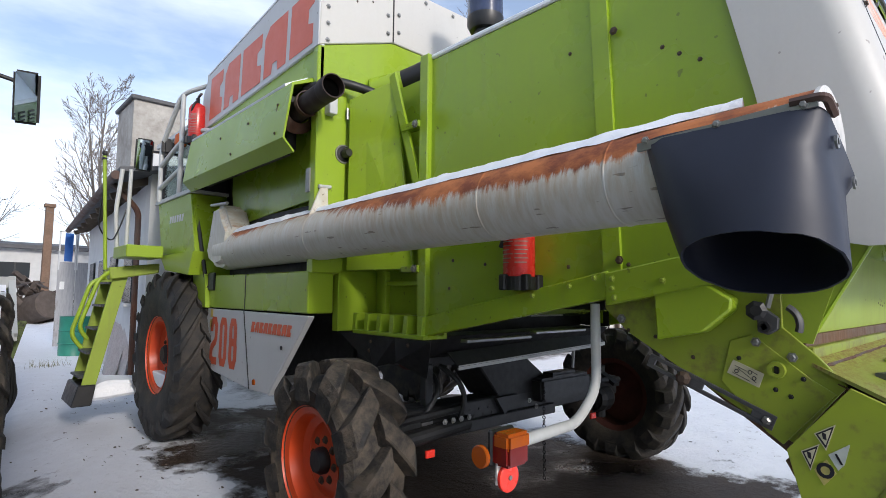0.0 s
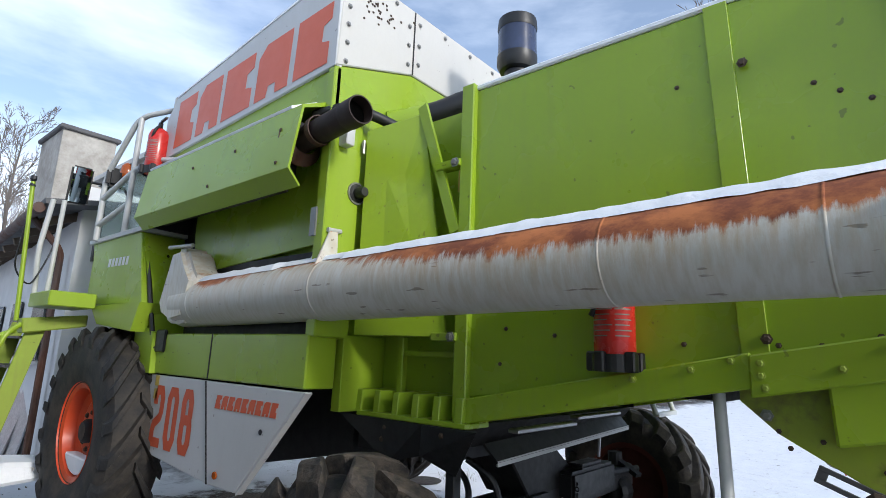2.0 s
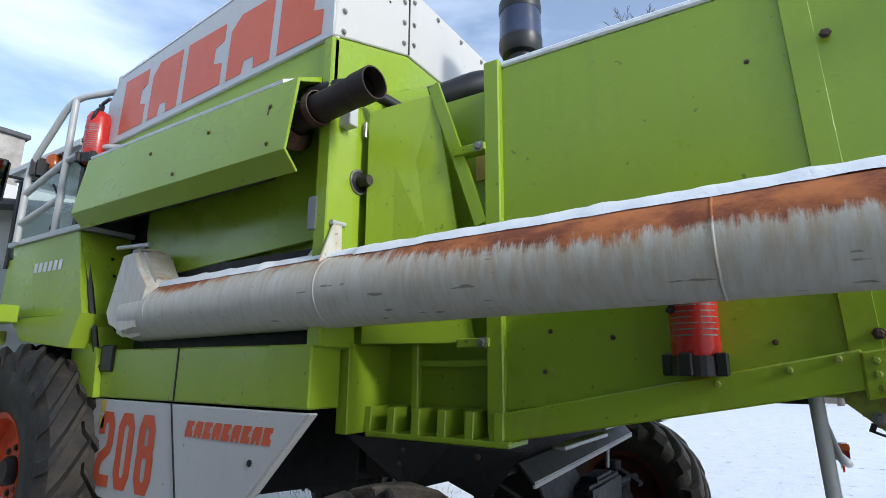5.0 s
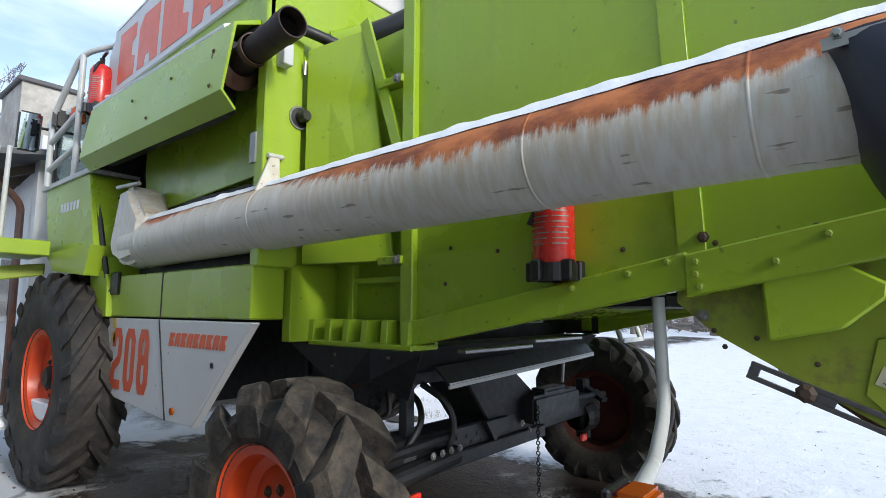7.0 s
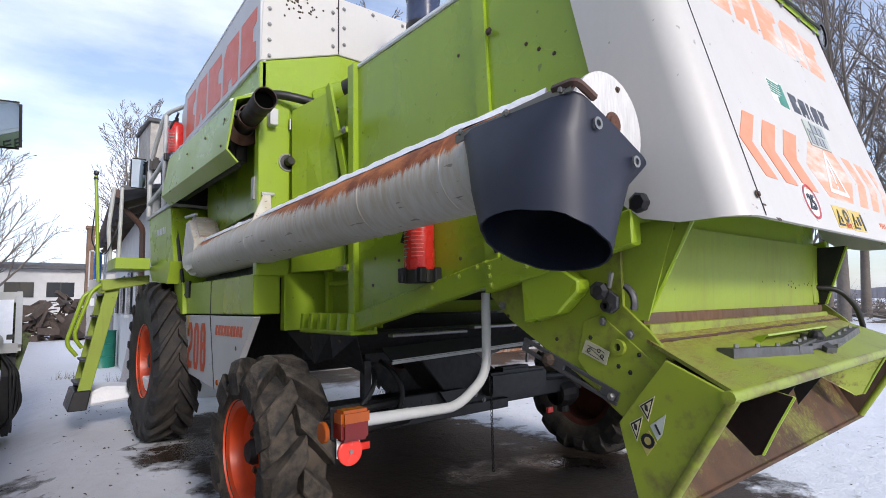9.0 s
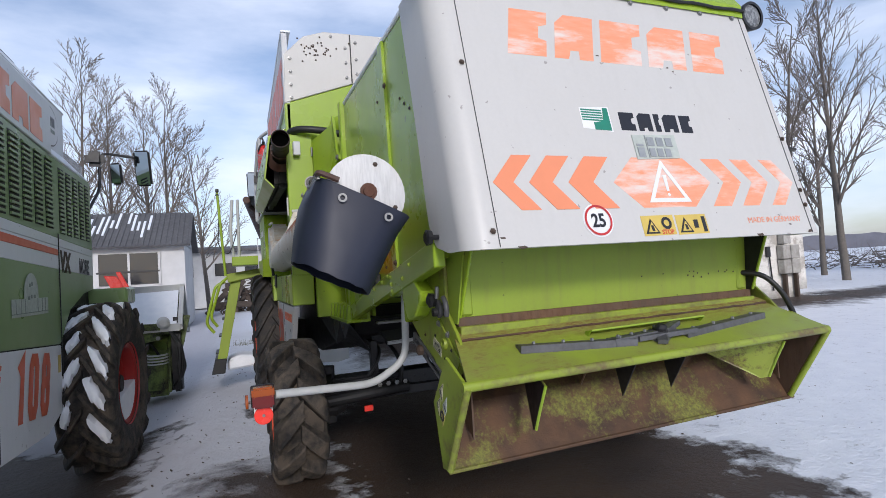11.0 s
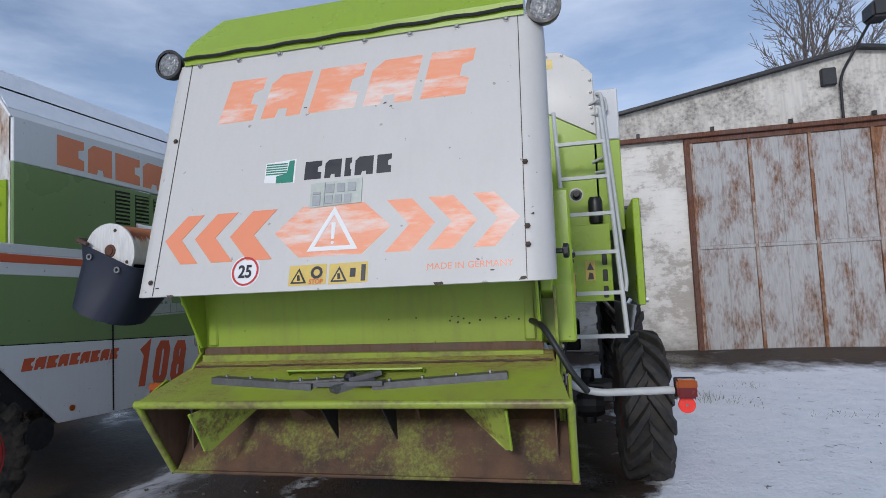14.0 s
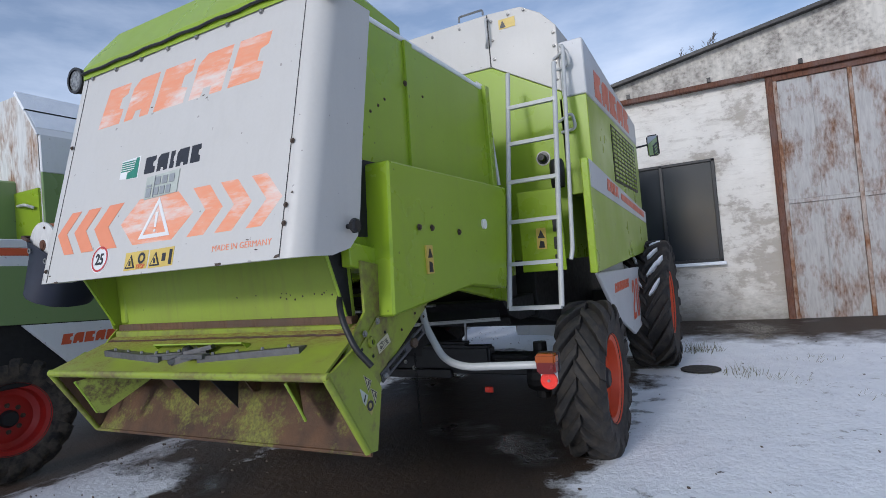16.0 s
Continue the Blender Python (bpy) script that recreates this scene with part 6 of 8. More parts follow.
part("axle_reflector", box(3.87, 3.94, 2.405, 2.425, 0.485, 0.53, 0.004), "reflector", A)
for i in range(22):
    part("chain_link", lathe([(0.011, -0.004), (0.016, 0), (0.011, 0.004), (0.008, 0)], aim((3.24, 2.40, 0.80 - i * 0.03), (1, 0, 0) if i % 2 else (0, 1, 0)), 8), "dark", A)
part("hydraulic_hose", tube(rounded([(2.42, 2.62, 1.0), (2.46, 2.48, 0.92), (2.50, 2.46, 0.8), (2.46, 2.50, 0.62)], 0.1), 0.018, 8), "hose", A)
part("hydraulic_hose", tube(rounded([(2.30, 2.8, 1.02), (2.36, 2.60, 0.95), (2.30, 2.50, 0.85), (2.2, 2.52, 0.72)], 0.1), 0.016, 8), "hose", A)

for ob in A.children:
    if ob.name.split(".")[0] in {"rear_axle", "axle_flange", "beam_hole", "gusset", "pivot_cheek", "steering_case", "case_cover", "steering_rod", "steering_cylinder", "king_pin", "knuckle", "knuckle_arm", "axle_label", "axle_reflector", "chain_link", "hydraulic_hose"}:
        ob.location.y += 0.10
wheel(A, (1.66, 2.76, 0.55), 0.545, 0.37, 0.28, 10, -1, -1, "rim", spin=8, sweep=0.38, lug_w=0.094, lug_h=0.085)
wheel(A, (4.71, 2.72, 0.575), 0.595, 0.35, 0.31, 15, -1, 1, "rim", spin=11, sweep=0.46, lug_w=0.062, lug_h=0.05, mat="rubber")
wfl = wheel(A, (1.685, 5.72, 0.87), 0.79, 0.40, 0.34, 20, -1, -1, "rim", spin=5, lug_h=0.045, sweep=0.42, lug_w=0.042, mat="rubber")
snow_tread(wfl, 0.79, 0.40, 20, -1, 0.42, 0.045, -0.7, 0.7, 0.3)
wfr = wheel(A, (4.82, 5.80, 0.83), 0.79, 0.50, 0.36, 18, 1, 1, "rim", spin=3, lug_h=0.055, lug_w=0.055, mat="rubber")
snow_tread(wfr, 0.79, 0.50, 18, 1, 0.5, 0.055, -1.7, 0.6, 0.85)
part("front_axle", box(1.9, 4.3, 5.55, 5.95, 0.65, 1.05, 0.02), "dark", A)

arc = [(5.72 + 0.31 * math.cos(a), 0.87 + 0.31 * math.sin(a)) for a in [math.radians(215 + 11 * j) for j in range(11)]]
part("rim_snow", prism(arc, "x", 1.55, 1.64, 0.01), "snow", A)
part("rubber_strap", box(1.722, 1.745, 4.90, 5.05, 1.48, 1.64, 0.01), "black", A, "black rubber strap")
# front left: platform box, rails, cab
part("platform_box", prism([(5.20, 1.83), (5.40, 2.40), (6.45, 2.42), (6.25, 1.85)], "x", 1.65, 2.2, 0.006), "green", A)
PF = Face((1.648, 6.05, 2.16), (0, -1, -0.02), (0, 0, 1))
for i in range(6):
    part("print_block", PF.poly([(0.05 + i * 0.075, 0), (0.10 + i * 0.075, 0), (0.11 + i * 0.075, 0.07), (0.06 + i * 0.075, 0.07)]), "print_white", A)
part("box_rear_plate", sheet([(1.66, 5.39, 2.38), (1.95, 5.36, 2.38), (1.95, 5.10, 1.62), (1.72, 5.10, 1.62)], 0.01), "green", A)
part("bent_strut", tube([(1.70, 5.40, 2.36), (1.70, 5.22, 1.95), (1.72, 5.05, 1.5)], 0.018, 6), "black", A)
# holes are black discs and a black sheet, their inner shade as colour
for y, z, q in ((5.30, 2.22, 0.006), (5.20, 1.98, 0.006), (5.25, 2.10, 0.005), (5.16, 1.86, 0.006), (5.28, 2.05, 0.005), (5.13, 1.74, 0.006)):
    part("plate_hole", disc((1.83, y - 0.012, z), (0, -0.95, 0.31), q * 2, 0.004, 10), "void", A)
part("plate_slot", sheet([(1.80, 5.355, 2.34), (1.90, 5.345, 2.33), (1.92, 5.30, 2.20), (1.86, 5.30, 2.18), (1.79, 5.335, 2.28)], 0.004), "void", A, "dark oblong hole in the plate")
part("platform_edge", box(1.63, 2.2, 5.35, 6.5, 2.40, 2.44, 0.004), "rail", A)
part("platform_under", prism([(5.1, 1.83), (6.1, 1.83), (5.9, 1.68), (5.2, 1.62)], "x", 1.60, 2.2), "green", A)
for pts in ([(1.62, 6.32, 2.42), (1.62, 6.32, 3.02), (1.66, 5.85, 3.49), (1.88, 5.48, 3.56)],
            [(1.68, 5.86, 2.42), (1.67, 5.83, 3.48)],
            [(1.62, 6.32, 2.80), (1.68, 5.85, 3.00), (1.71, 5.48, 3.03), (1.78, 5.25, 3.00)],
            [(1.62, 6.32, 2.56), (1.69, 5.86, 2.72)]):
    part("platform_rail", tube(rounded(pts, 0.12), 0.024, 10), "rail", A, smooth=60)
cab = part("cab", box(2.0, 4.2, 6.3, 7.6, 1.9, 2.5, 0.03), "green", A)
part("cab_glass", box(2.0, 2.02, 6.3, 7.6, 2.5, 3.3), "cab_glass", cab)
part("cab_glass", box(2.0, 4.2, 6.3, 6.32, 2.5, 3.1), "glass", cab)
part("cab_roof", box(1.9, 4.3, 6.2, 7.7, 3.25, 3.4, 0.05, 2), "white", cab)
for y in (6.32, 7.58):
    part("cab_pillar", box(1.98, 2.04, y - 0.03, y + 0.03, 2.4, 3.3), "dark", cab)
part("beacon", lathe([(0.06, 0), (0.07, 0.02), (0.06, 0.12), (0.03, 0.15), (0, 0.15)], aim((1.91, 6.7, 3.16), (0, 0, 1)), 14), "amber", A, smooth=40)
part("rear_lamp", box(1.60, 1.72, 6.22, 6.30, 2.92, 3.10, 0.03, 2), "black", A)
mirror_set((1.625, 7.06, 3.07), (-0.10, -0.975, -0.197), 0.19, 0.38, A)
part("mirror_arm", tube(rounded([(2.0, 7.1, 3.15), (1.66, 7.12, 3.14), (1.62, 7.12, 3.0)], 0.05), 0.014, 8), "black", A)
part("cab_wire", tube(rounded([(1.75, 6.2, 2.9), (1.8, 6.1, 2.7), (1.7, 6.0, 2.5)], 0.1), 0.008, 6), "hose", A)

# boarding steps on the left front, swung out
stp = part("boarding_steps", prism([(1.17, 0.50), (1.29, 0.50), (1.54, 1.68), (1.41, 1.68)], "y", 6.30, 6.33, 0.004), "green_old", A, "lime green boarding steps")
part("step_side", prism([(1.17, 0.50), (1.27, 0.50), (1.50, 1.68), (1.40, 1.68)], "y", 6.78, 6.81, 0.004), "green_old", stp)
for i in range(5):
    part("tread_plate", box(1.16 + i * 0.05, 1.32 + i * 0.05, 6.33, 6.78, 0.62 + i * 0.23, 0.64 + i * 0.23), "frame_grey", stp)
part("step_foot", prism([(1.10, 0.36), (1.27, 0.36), (1.30, 0.56), (1.15, 0.56)], "y", 6.27, 6.84, 0.01), "black", stp)
part("step_arm", prism([(1.36, 1.58), (1.80, 1.66), (1.80, 1.76), (1.34, 1.70)], "y", 6.24, 6.40, 0.01), "green_old", stp)
part("step_rail", tube(rounded([(1.32, 6.28, 1.60), (1.20, 6.26, 1.55), (1.06, 6.26, 1.05), (1.16, 6.28, 0.92)], 0.12), 0.02, 8), "green", stp, smooth=60)
part("step_rail", tube(rounded([(1.36, 6.28, 1.66), (1.26, 6.24, 1.58), (1.12, 6.24, 1.12), (1.20, 6.28, 1.0)], 0.12), 0.02, 8), "green", stp, smooth=60)
part("step_pole", tube([(1.33, 6.36, 1.68), (1.27, 6.39, 2.84)], 0.018, 8), "green", stp, smooth=60)
part("pole_knob", lathe([(0, 0.10), (0.022, 0.09), (0.026, 0.06), (0.012, 0.04), (0.026, 0.0)], aim((1.27, 6.39, 2.80), (0, 0, 1)), 10), "black", stp)
part("white_rail", tube(rounded([(1.45, 6.5, 1.85), (1.42, 6.5, 2.3), (1.46, 6.5, 2.75)], 0.08), 0.022, 8), "rail", stp, smooth=60)
part("white_rail", tube([(1.52, 6.45, 1.85), (1.53, 6.45, 2.75)], 0.02, 8), "rail", stp, smooth=60)
part("pole_wire", tube(rounded([(1.28, 6.38, 2.55), (1.25, 6.40, 2.1), (1.38, 6.40, 1.95), (1.48, 6.45, 2.2), (1.55, 6.5, 2.5)], 0.15), 0.007, 6), "hose", stp, smooth=60)
part("step_box", box(1.42, 1.75, 5.95, 6.5, 1.80, 1.92, 0.008), "green", stp)
stp.location.x = -0.16
part("step_snow", prism([(1.30, 0.36), (1.85, 0.40), (1.85, 0.52), (1.45, 0.56), (1.3, 0.50)], "y", 6.5, 7.0, 0.03), "snow", stp)


def extinguisher(x, y, z, r, h, label):
    """A red dry-powder extinguisher with bracket; its foot at z."""
    e = thing("fire_extinguisher", label, "fire extinguisher", "fire extinguishers on the combine")
    up = aim((x, y, z), (0, 0, 1))
    part("cylinder", lathe([(0, 0.0), (r * 0.9, 0.0), (r, 0.02), (r, h * 0.84), (r * 0.8, h * 0.94), (r * 0.35, h), (0, h)], up, 28), "red", e, smooth=40)
    part("valve", lathe([(r * 0.25, h), (r * 0.25, h + 0.05), (0, h + 0.05)], up, 10), "black", e)
    part("lever", bar((x, y - 0.01, z + h + 0.06), (x - 0.02, y - 0.16, z + h + 0.05), 0.02, 0.014), "black", e)
    part("hose", tube(rounded([(x, y, z + h + 0.03), (x - r * 0.8, y - r * 0.9, z + h * 0.9), (x - r * 0.7, y + r * 0.9, z + h * 0.4)], 0.06), 0.012, 8), "hose", e, smooth=60)
    part("foot_band", lathe([(r + 0.002, -0.01), (r + 0.008, -0.01), (r + 0.008, 0.055), (r + 0.002, 0.055)], up, 28), "black", e, "black rubber foot bracket")
    for a in (0.3, 1.6, 2.9, 4.2, 5.4):
        part("bracket_tab", box(x + (r + 0.012) * math.cos(a) - 0.02, x + (r + 0.012) * math.cos(a) + 0.02, y + (r + 0.012) * math.sin(a) - 0.02, y + (r + 0.012) * math.sin(a) + 0.02, z - 0.01, z + 0.065, 0.006), "black", e)
    for row in range(12):
        for a0, a1 in ((2.2, 3.2 + 0.12 * (row % 3)), (3.55, 4.3 + 0.1 * (row % 2))):
            lab = bmesh.new()
            zz = z + h * (0.24 + row * 0.04)
            vs = [lab.verts.new((x + (r + 0.0015) * math.cos(a), y + (r + 0.0015) * math.sin(a), q)) for q in (zz, zz + h * (0.022 if row in (8, 10) else 0.009)) for a in [a0 + (a1 - a0) * i / 6 for i in range(7)]]
            for i in range(6):
                lab.faces.new((vs[i], vs[i + 1], vs[i + 8], vs[i + 7]))
            part("print_line", lab, "print_grey", e)
    return e


extinguisher(2.05, 1.75, 1.50, 0.078, 0.50, "red powder extinguisher in a black bracket on the green wall")
extinguisher(1.70, 5.48, 2.90, 0.078, 0.40, "red powder extinguisher on the platform rail")


# ---- ground ----
gm = bmesh.new()
xs_ = [-900, -200, -60, -30] + [-20 + i * 0.5 for i in range(81)] + [30, 60, 200, 900]
ys_ = [-900, -200, -60, -20] + [-10 + i * 0.5 for i in range(81)] + [40, 70, 200, 900]
grid = [[gm.verts.new((x, y, 0.03 * noise.noise((x * 0.5, y * 0.5, 0)) * (abs(x) < 25 and abs(y) < 35) + 0.035 + 0.04 * min(max((y - 4.0) / 1.2, 0), 1) * (x < 3.0) * (x > 0.9) + 0.12 * min(max((y - 6.8) / 2.0, 0), 1) * (x > 3.2) - 0.12 * min(max((0.9 - x) / 0.8, 0), 1))) for x in xs_] for y in ys_]
for a, b in zip(grid, grid[1:]):
    for j in range(len(xs_) - 1):
        gm.faces.new((a[j], a[j + 1], b[j + 1], b[j]))
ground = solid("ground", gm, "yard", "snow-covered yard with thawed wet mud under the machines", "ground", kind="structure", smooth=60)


# ---- the second combine ----
B = thing("combine_harvester", "older darker green combine with white stripe and snow on its roof", "combine harvester")
BX = -0.17


def bprism(name, pts, mat, d0=0.0, d1=0.03, bev=0.006, parent=None, label=""):
    return part(name, prism(pts, "x", BX - d1, BX + d0, bev), mat, parent or B, label)


bprism("grain_tank_side", [(1.50, 2.77), (3.71, 2.72), (3.71, 3.14), (1.50, 3.14)], "grey_b", 0.0, 0.05, label="pale grey upper panel with orange lettering blocks")
part("roof_slope", sheet([(BX - 0.005, 1.48, 3.14), (BX - 0.005, 3.71, 3.14), (BX - 0.20, 3.60, 3.41), (BX - 0.20, 1.48, 3.41)], 0.02), "grey_b", B)
part("roof_film", sheet([(BX - 0.06, 1.50, 3.222), (BX - 0.05, 3.55, 3.212), (BX - 0.19, 3.58, 3.405), (BX - 0.19, 1.50, 3.405)], 0.004), "snow", B, "thin film of snow on the slope")
part("roof_joint", bar((BX - 0.205, 1.48, 3.42), (BX - 0.205, 3.60, 3.42), 0.006, 0.012), "dark", B)
part("roof_snow", sheet([(BX - 0.21, 1.48, 3.43), (BX - 0.21, 3.62, 3.42), (BX - 0.37, 3.60, 3.62), (BX - 0.37, 1.48, 3.64)], 0.03), "snow", B, "slab of snow on the roof")
part("slope_end", prism([(BX - 0.01, 2.75), (BX - 0.01, 3.14), (BX - 0.20, 3.41), (BX - 0.20, 2.75)], "y", 3.69, 3.71), "grey_b", B)
part("tank_body", prism([(BX - 0.03, 2.0), (BX - 0.03, 3.13), (BX - 0.37, 3.60), (BX - 2.3, 3.60), (BX - 2.95, 3.13), (BX - 2.95, 2.0)], "y", 1.50, 1.54), "tank_rust", B, "rust-stained white tank wall")
part("tank_top", box(BX - 2.3, BX - 0.34, 1.52, 4.88, 3.40, 3.60, 0.02), "grey_b", B)
part("front_wall", box(BX - 0.24, BX - 0.20, 3.71, 4.91, 2.88, 3.40, 0.01), "grey_b", B)
part("front_end", box(BX - 1.4, BX - 0.205, 4.86, 4.908, 2.72, 3.42, 0.01), "grey_b", B)
part("front_roof", sheet([(BX - 0.19, 3.60, 3.40), (BX - 0.19, 4.92, 3.40), (BX - 0.40, 4.90, 3.60), (BX - 0.40, 3.60, 3.62)], 0.02), "snow", B, "snow on the front cover")
part("front_shelf", sheet([(BX + 0.002, 3.71, 2.715), (BX + 0.002, 4.91, 2.705), (BX - 0.20, 4.91, 2.935), (BX - 0.20, 3.71, 2.945)], 0.02), "grey_b", B)
part("shelf_snow", sheet([(BX - 0.02, 3.73, 2.745), (BX - 0.02, 4.89, 2.735), (BX - 0.195, 4.89, 2.937), (BX - 0.195, 3.73, 2.947)], 0.012), "snow", B)
BF = Face((BX + 0.001, 1.78, 2.82), (0, 1, -0.035), (0, 0, 1))
for bm in clear_lettering(BF, 0.1, 0.0, (0.27, 0.27, 0.31, 0.31, 0.27), 0.27, -0.04, 0.042):
    part("print_block", bm, "orange", B)
up_b = bprism("louvre_side", [(1.50, 2.10), (4.98, 2.0), (4.98, 2.70), (3.68, 2.70), (1.50, 2.77)], "green_b", label="dark green panel with louvres")
for i in range(5):
    lp = part("louvre_field", box(BX, BX + 0.003, 2.50 + i * 0.25, 2.68 + i * 0.25, 2.10, 2.69 - i * 0.01), "dark", up_b)
    for j in range(15):
        part("louvre", box(BX + 0.003, BX + 0.014, 2.505 + i * 0.25, 2.675 + i * 0.25, 2.112 + j * 0.0383, 2.128 + j * 0.0383), "green_b", lp)
for i in range(5):
    lp = part("louvre_field", box(BX, BX + 0.003, 3.86 + i * 0.22, 4.01 + i * 0.22, 2.08, 2.64), "dark", up_b)
    for j in range(15):
        part("louvre", box(BX + 0.003, BX + 0.014, 3.865 + i * 0.22, 4.005 + i * 0.22, 2.088 + j * 0.037, 2.103 + j * 0.037), "green_b", lp)
bprism("stripe_upper", [(0.98, 2.04), (4.98, 1.93), (4.98, 2.0), (0.98, 2.12)], "grey_b", 0.004)
bprism("stripe_red", [(0.98, 1.965), (3.77, 1.885), (3.77, 1.94), (0.98, 2.04)], "orange_dark", 0.007)
bprism("stripe_lower", [(0.98, 1.87), (4.98, 1.73), (4.98, 1.93), (0.98, 2.04)], "grey_b", 0.003)
bprism("side_panel", [(0.98, 1.34), (3.78, 1.16), (4.1, 1.42), (4.6, 1.56), (4.98, 1.60), (4.98, 1.74), (0.98, 1.88)], "green_b", 0.0, label="dark green side panel with pale round print")
BL = Face((BX + 0.004, 2.72, 1.43), (0, 1, 0), (0, 0, 1))
dome = [(0.38 + 0.145 * math.cos(a), 0.155 + 0.145 * math.sin(a)) for a in [math.pi * j / 16 for j in range(17)]]
part("round_print", BL.poly([(0.0, 0.0), (0.74, 0.0), (0.74, 0.12), (0.525, 0.12)] + dome + [(0.235, 0.12), (0.0, 0.12)]), "print_pale", B, "pale domed print with worn grey marks")
part("print_line", BL.poly([(0.0, 0.018), (0.74, 0.018), (0.74, 0.024), (0.0, 0.024)], 0.004), "print_grey", B)
for k_, (a, w) in enumerate(((0.07, 0.006), (0.17, 0.006), (0.245, 0.008), (0.50, 0.008), (0.60, 0.006), (0.67, 0.006))):
    part("print_line", BL.poly([(a, 0.02), (a + w, 0.02), (a + w, 0.12), (a, 0.12)], 0.004), "print_grey", B)
for a, b, w in ((0.33, 0.20, 0.03), (0.38, 0.21, 0.025), (0.30, 0.11, 0.04), (0.36, 0.12, 0.03), (0.42, 0.12, 0.04)):
    part("print_line", BL.poly([(a, b), (a + w, b), (a + w, b + 0.025), (a, b + 0.025)], 0.004), "print_grey", B)
for y in (2.45, 3.78):
    part("panel_gap", box(BX + 0.004, BX + 0.009, y, y + 0.014, 0.58, 2.07), "dark", B)
bs = bprism("grey_skirt", [(1.25, 1.315), (3.78, 1.15), (3.76, 0.62), (3.4, 0.52), (2.44, 0.56), (1.9, 0.60)], "grey_b", 0.002, label="light grey skirt with orange-red figures")
BK = Face((BX + 0.003, 1.0, 0.60), (0, 1, -0.03), (0, 0, 1))
figures("108", Face((BX + 0.003, 2.68, 0.745), (0, 1, -0.10), (0, 0, 1)), 0.0, 0.0, 0.205, 0.455, 0.050, 0.088, 0.12, "orange_dark", bs)
for bm in clear_lettering(BK, 0.55, 0.50, (0.09,) * 9, 0.10, 0.25, 0.016):
    part("print_block", bm, "orange_dark", bs)
part("skirt_sticker", BK.poly([(2.66, 0.42), (2.73, 0.42), (2.73, 0.56), (2.66, 0.56)]), "print_yellow", bs)
part("skirt_reflector", disc((BX + 0.003, 2.02, 0.70), (1, 0, 0), 0.026, 0.01), "amber", bs)
part("belly", box(BX - 2.6, BX - 0.05, 0.6, 5.0, 0.75, 1.9, 0.01), "dark", B)
part("rear_body", box(BX - 2.4, BX - 0.5, -0.3, 1.52, 1.35, 2.75, 0.02), "green_b", B)
part("rear_wall", box(BX - 2.7, BX - 0.05, 1.48, 1.54, 1.3, 2.62), "green", B)
# added dark box in place of the shade under the rear body
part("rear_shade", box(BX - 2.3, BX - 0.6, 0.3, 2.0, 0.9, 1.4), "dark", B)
for z in (2.48, 2.02):
    part("grab_rail", tube(rounded([(BX - 0.4, 1.46, z), (BX - 0.15, 1.40, z - 0.02), (BX - 0.1, 1.46, z - 0.05)], 0.05), 0.015, 8), "rail", B)
part("skid_plate", disc((BX - 0.05, 1.75, 0.55), (1, 0, 0), 0.13, 0.03, 18), "dark", B)
wheel(B, (BX - 0.20, 1.155, 0.48), 0.56, 0.36, 0.30, 16, -1, 1, "rim_b", sweep=0.55)
wheel(B, (BX - 2.8, 1.155, 0.48), 0.56, 0.36, 0.30, 16, -1, -1, "rim_b", sweep=0.55)
wb = wheel(B, (BX + 0.17, 4.52, 0.675), 0.79, 0.46, 0.365, 16, -1, 1, "rim_b", spin=7, lug_h=0.06, sweep=0.46, lug_w=0.036, toe=-4)
wheel(B, (BX - 3.2, 4.50, 0.74), 0.82, 0.56, 0.43, 18, 1, -1, "rim_b", lug_h=0.055)
snow_tread(wb, 0.79, 0.46, 16, -1, 0.46, 0.06, -1.75, 0.9, 1.0, 0.85)
arc = [(0.345 * math.cos(a), 0.345 * math.sin(a)) for a in [math.radians(194 + 13 * j) for j in range(13)]]
part("rim_snow", prism(arc, "x", 0.06, 0.17, 0.01), "snow", wb, "snow caught in the rim")
part("engine_front", box(BX - 2.6, BX - 0.03, 3.7, 5.0, 1.75, 2.72, 0.03), "green_b", B)
SG = Face((BX - 0.199, 4.45, 3.16), (0, 1, 0), (0, 0, 1))
oval = lambda w, h: [(w * math.cos(2 * math.pi * j / 32), h * math.sin(2 * math.pi * j / 32)) for j in range(32)]
part("round_sign", SG.poly(oval(0.275, 0.195), 0.002), "print_black", B, "dark outline of an oval sign")
part("sign_field", SG.poly(oval(0.262, 0.183), 0.0045), "grey_b", B)
for a, w, b, h in ((-0.10, 0.045, 0.0, 0.09), (-0.04, 0.085, 0.0, 0.09), (0.06, 0.085, 0.0, 0.09), (-0.10, 0.25, -0.06, 0.035)):
    part("sign_bar", SG.poly([(a, b), (a + w, b), (a + w, b + h), (a, b + h)], 0.007), "print_black" if h > 0.05 else "print_grey", B)
part("cab", box(BX - 2.4, BX - 0.35, 5.02, 6.4, 1.8, 3.2, 0.05, 2), "glass", B)
part("step_box", box(BX - 0.3, BX + 0.30, 5.0, 5.5, 1.42, 1.60, 0.02), "green_b", B)
text("variant_text", "VX", Face((BX + 0.004, 3.80, 1.765), (0, 1, -0.03), (0, 0, 1)).matrix(0.02, 0.0), 0.235, "bolt", B, 0.95, 0.1, 0.001, "LEFT", 0.012)
text("slogan_text", "MORE", Face((BX + 0.004, 4.45, 1.76), (0, 1, -0.03), (0, 0, 1)).matrix(-0.02, 0.0), 0.19, "print_black", B, 0.72, 0.0, 0.001, "LEFT", 0.006)
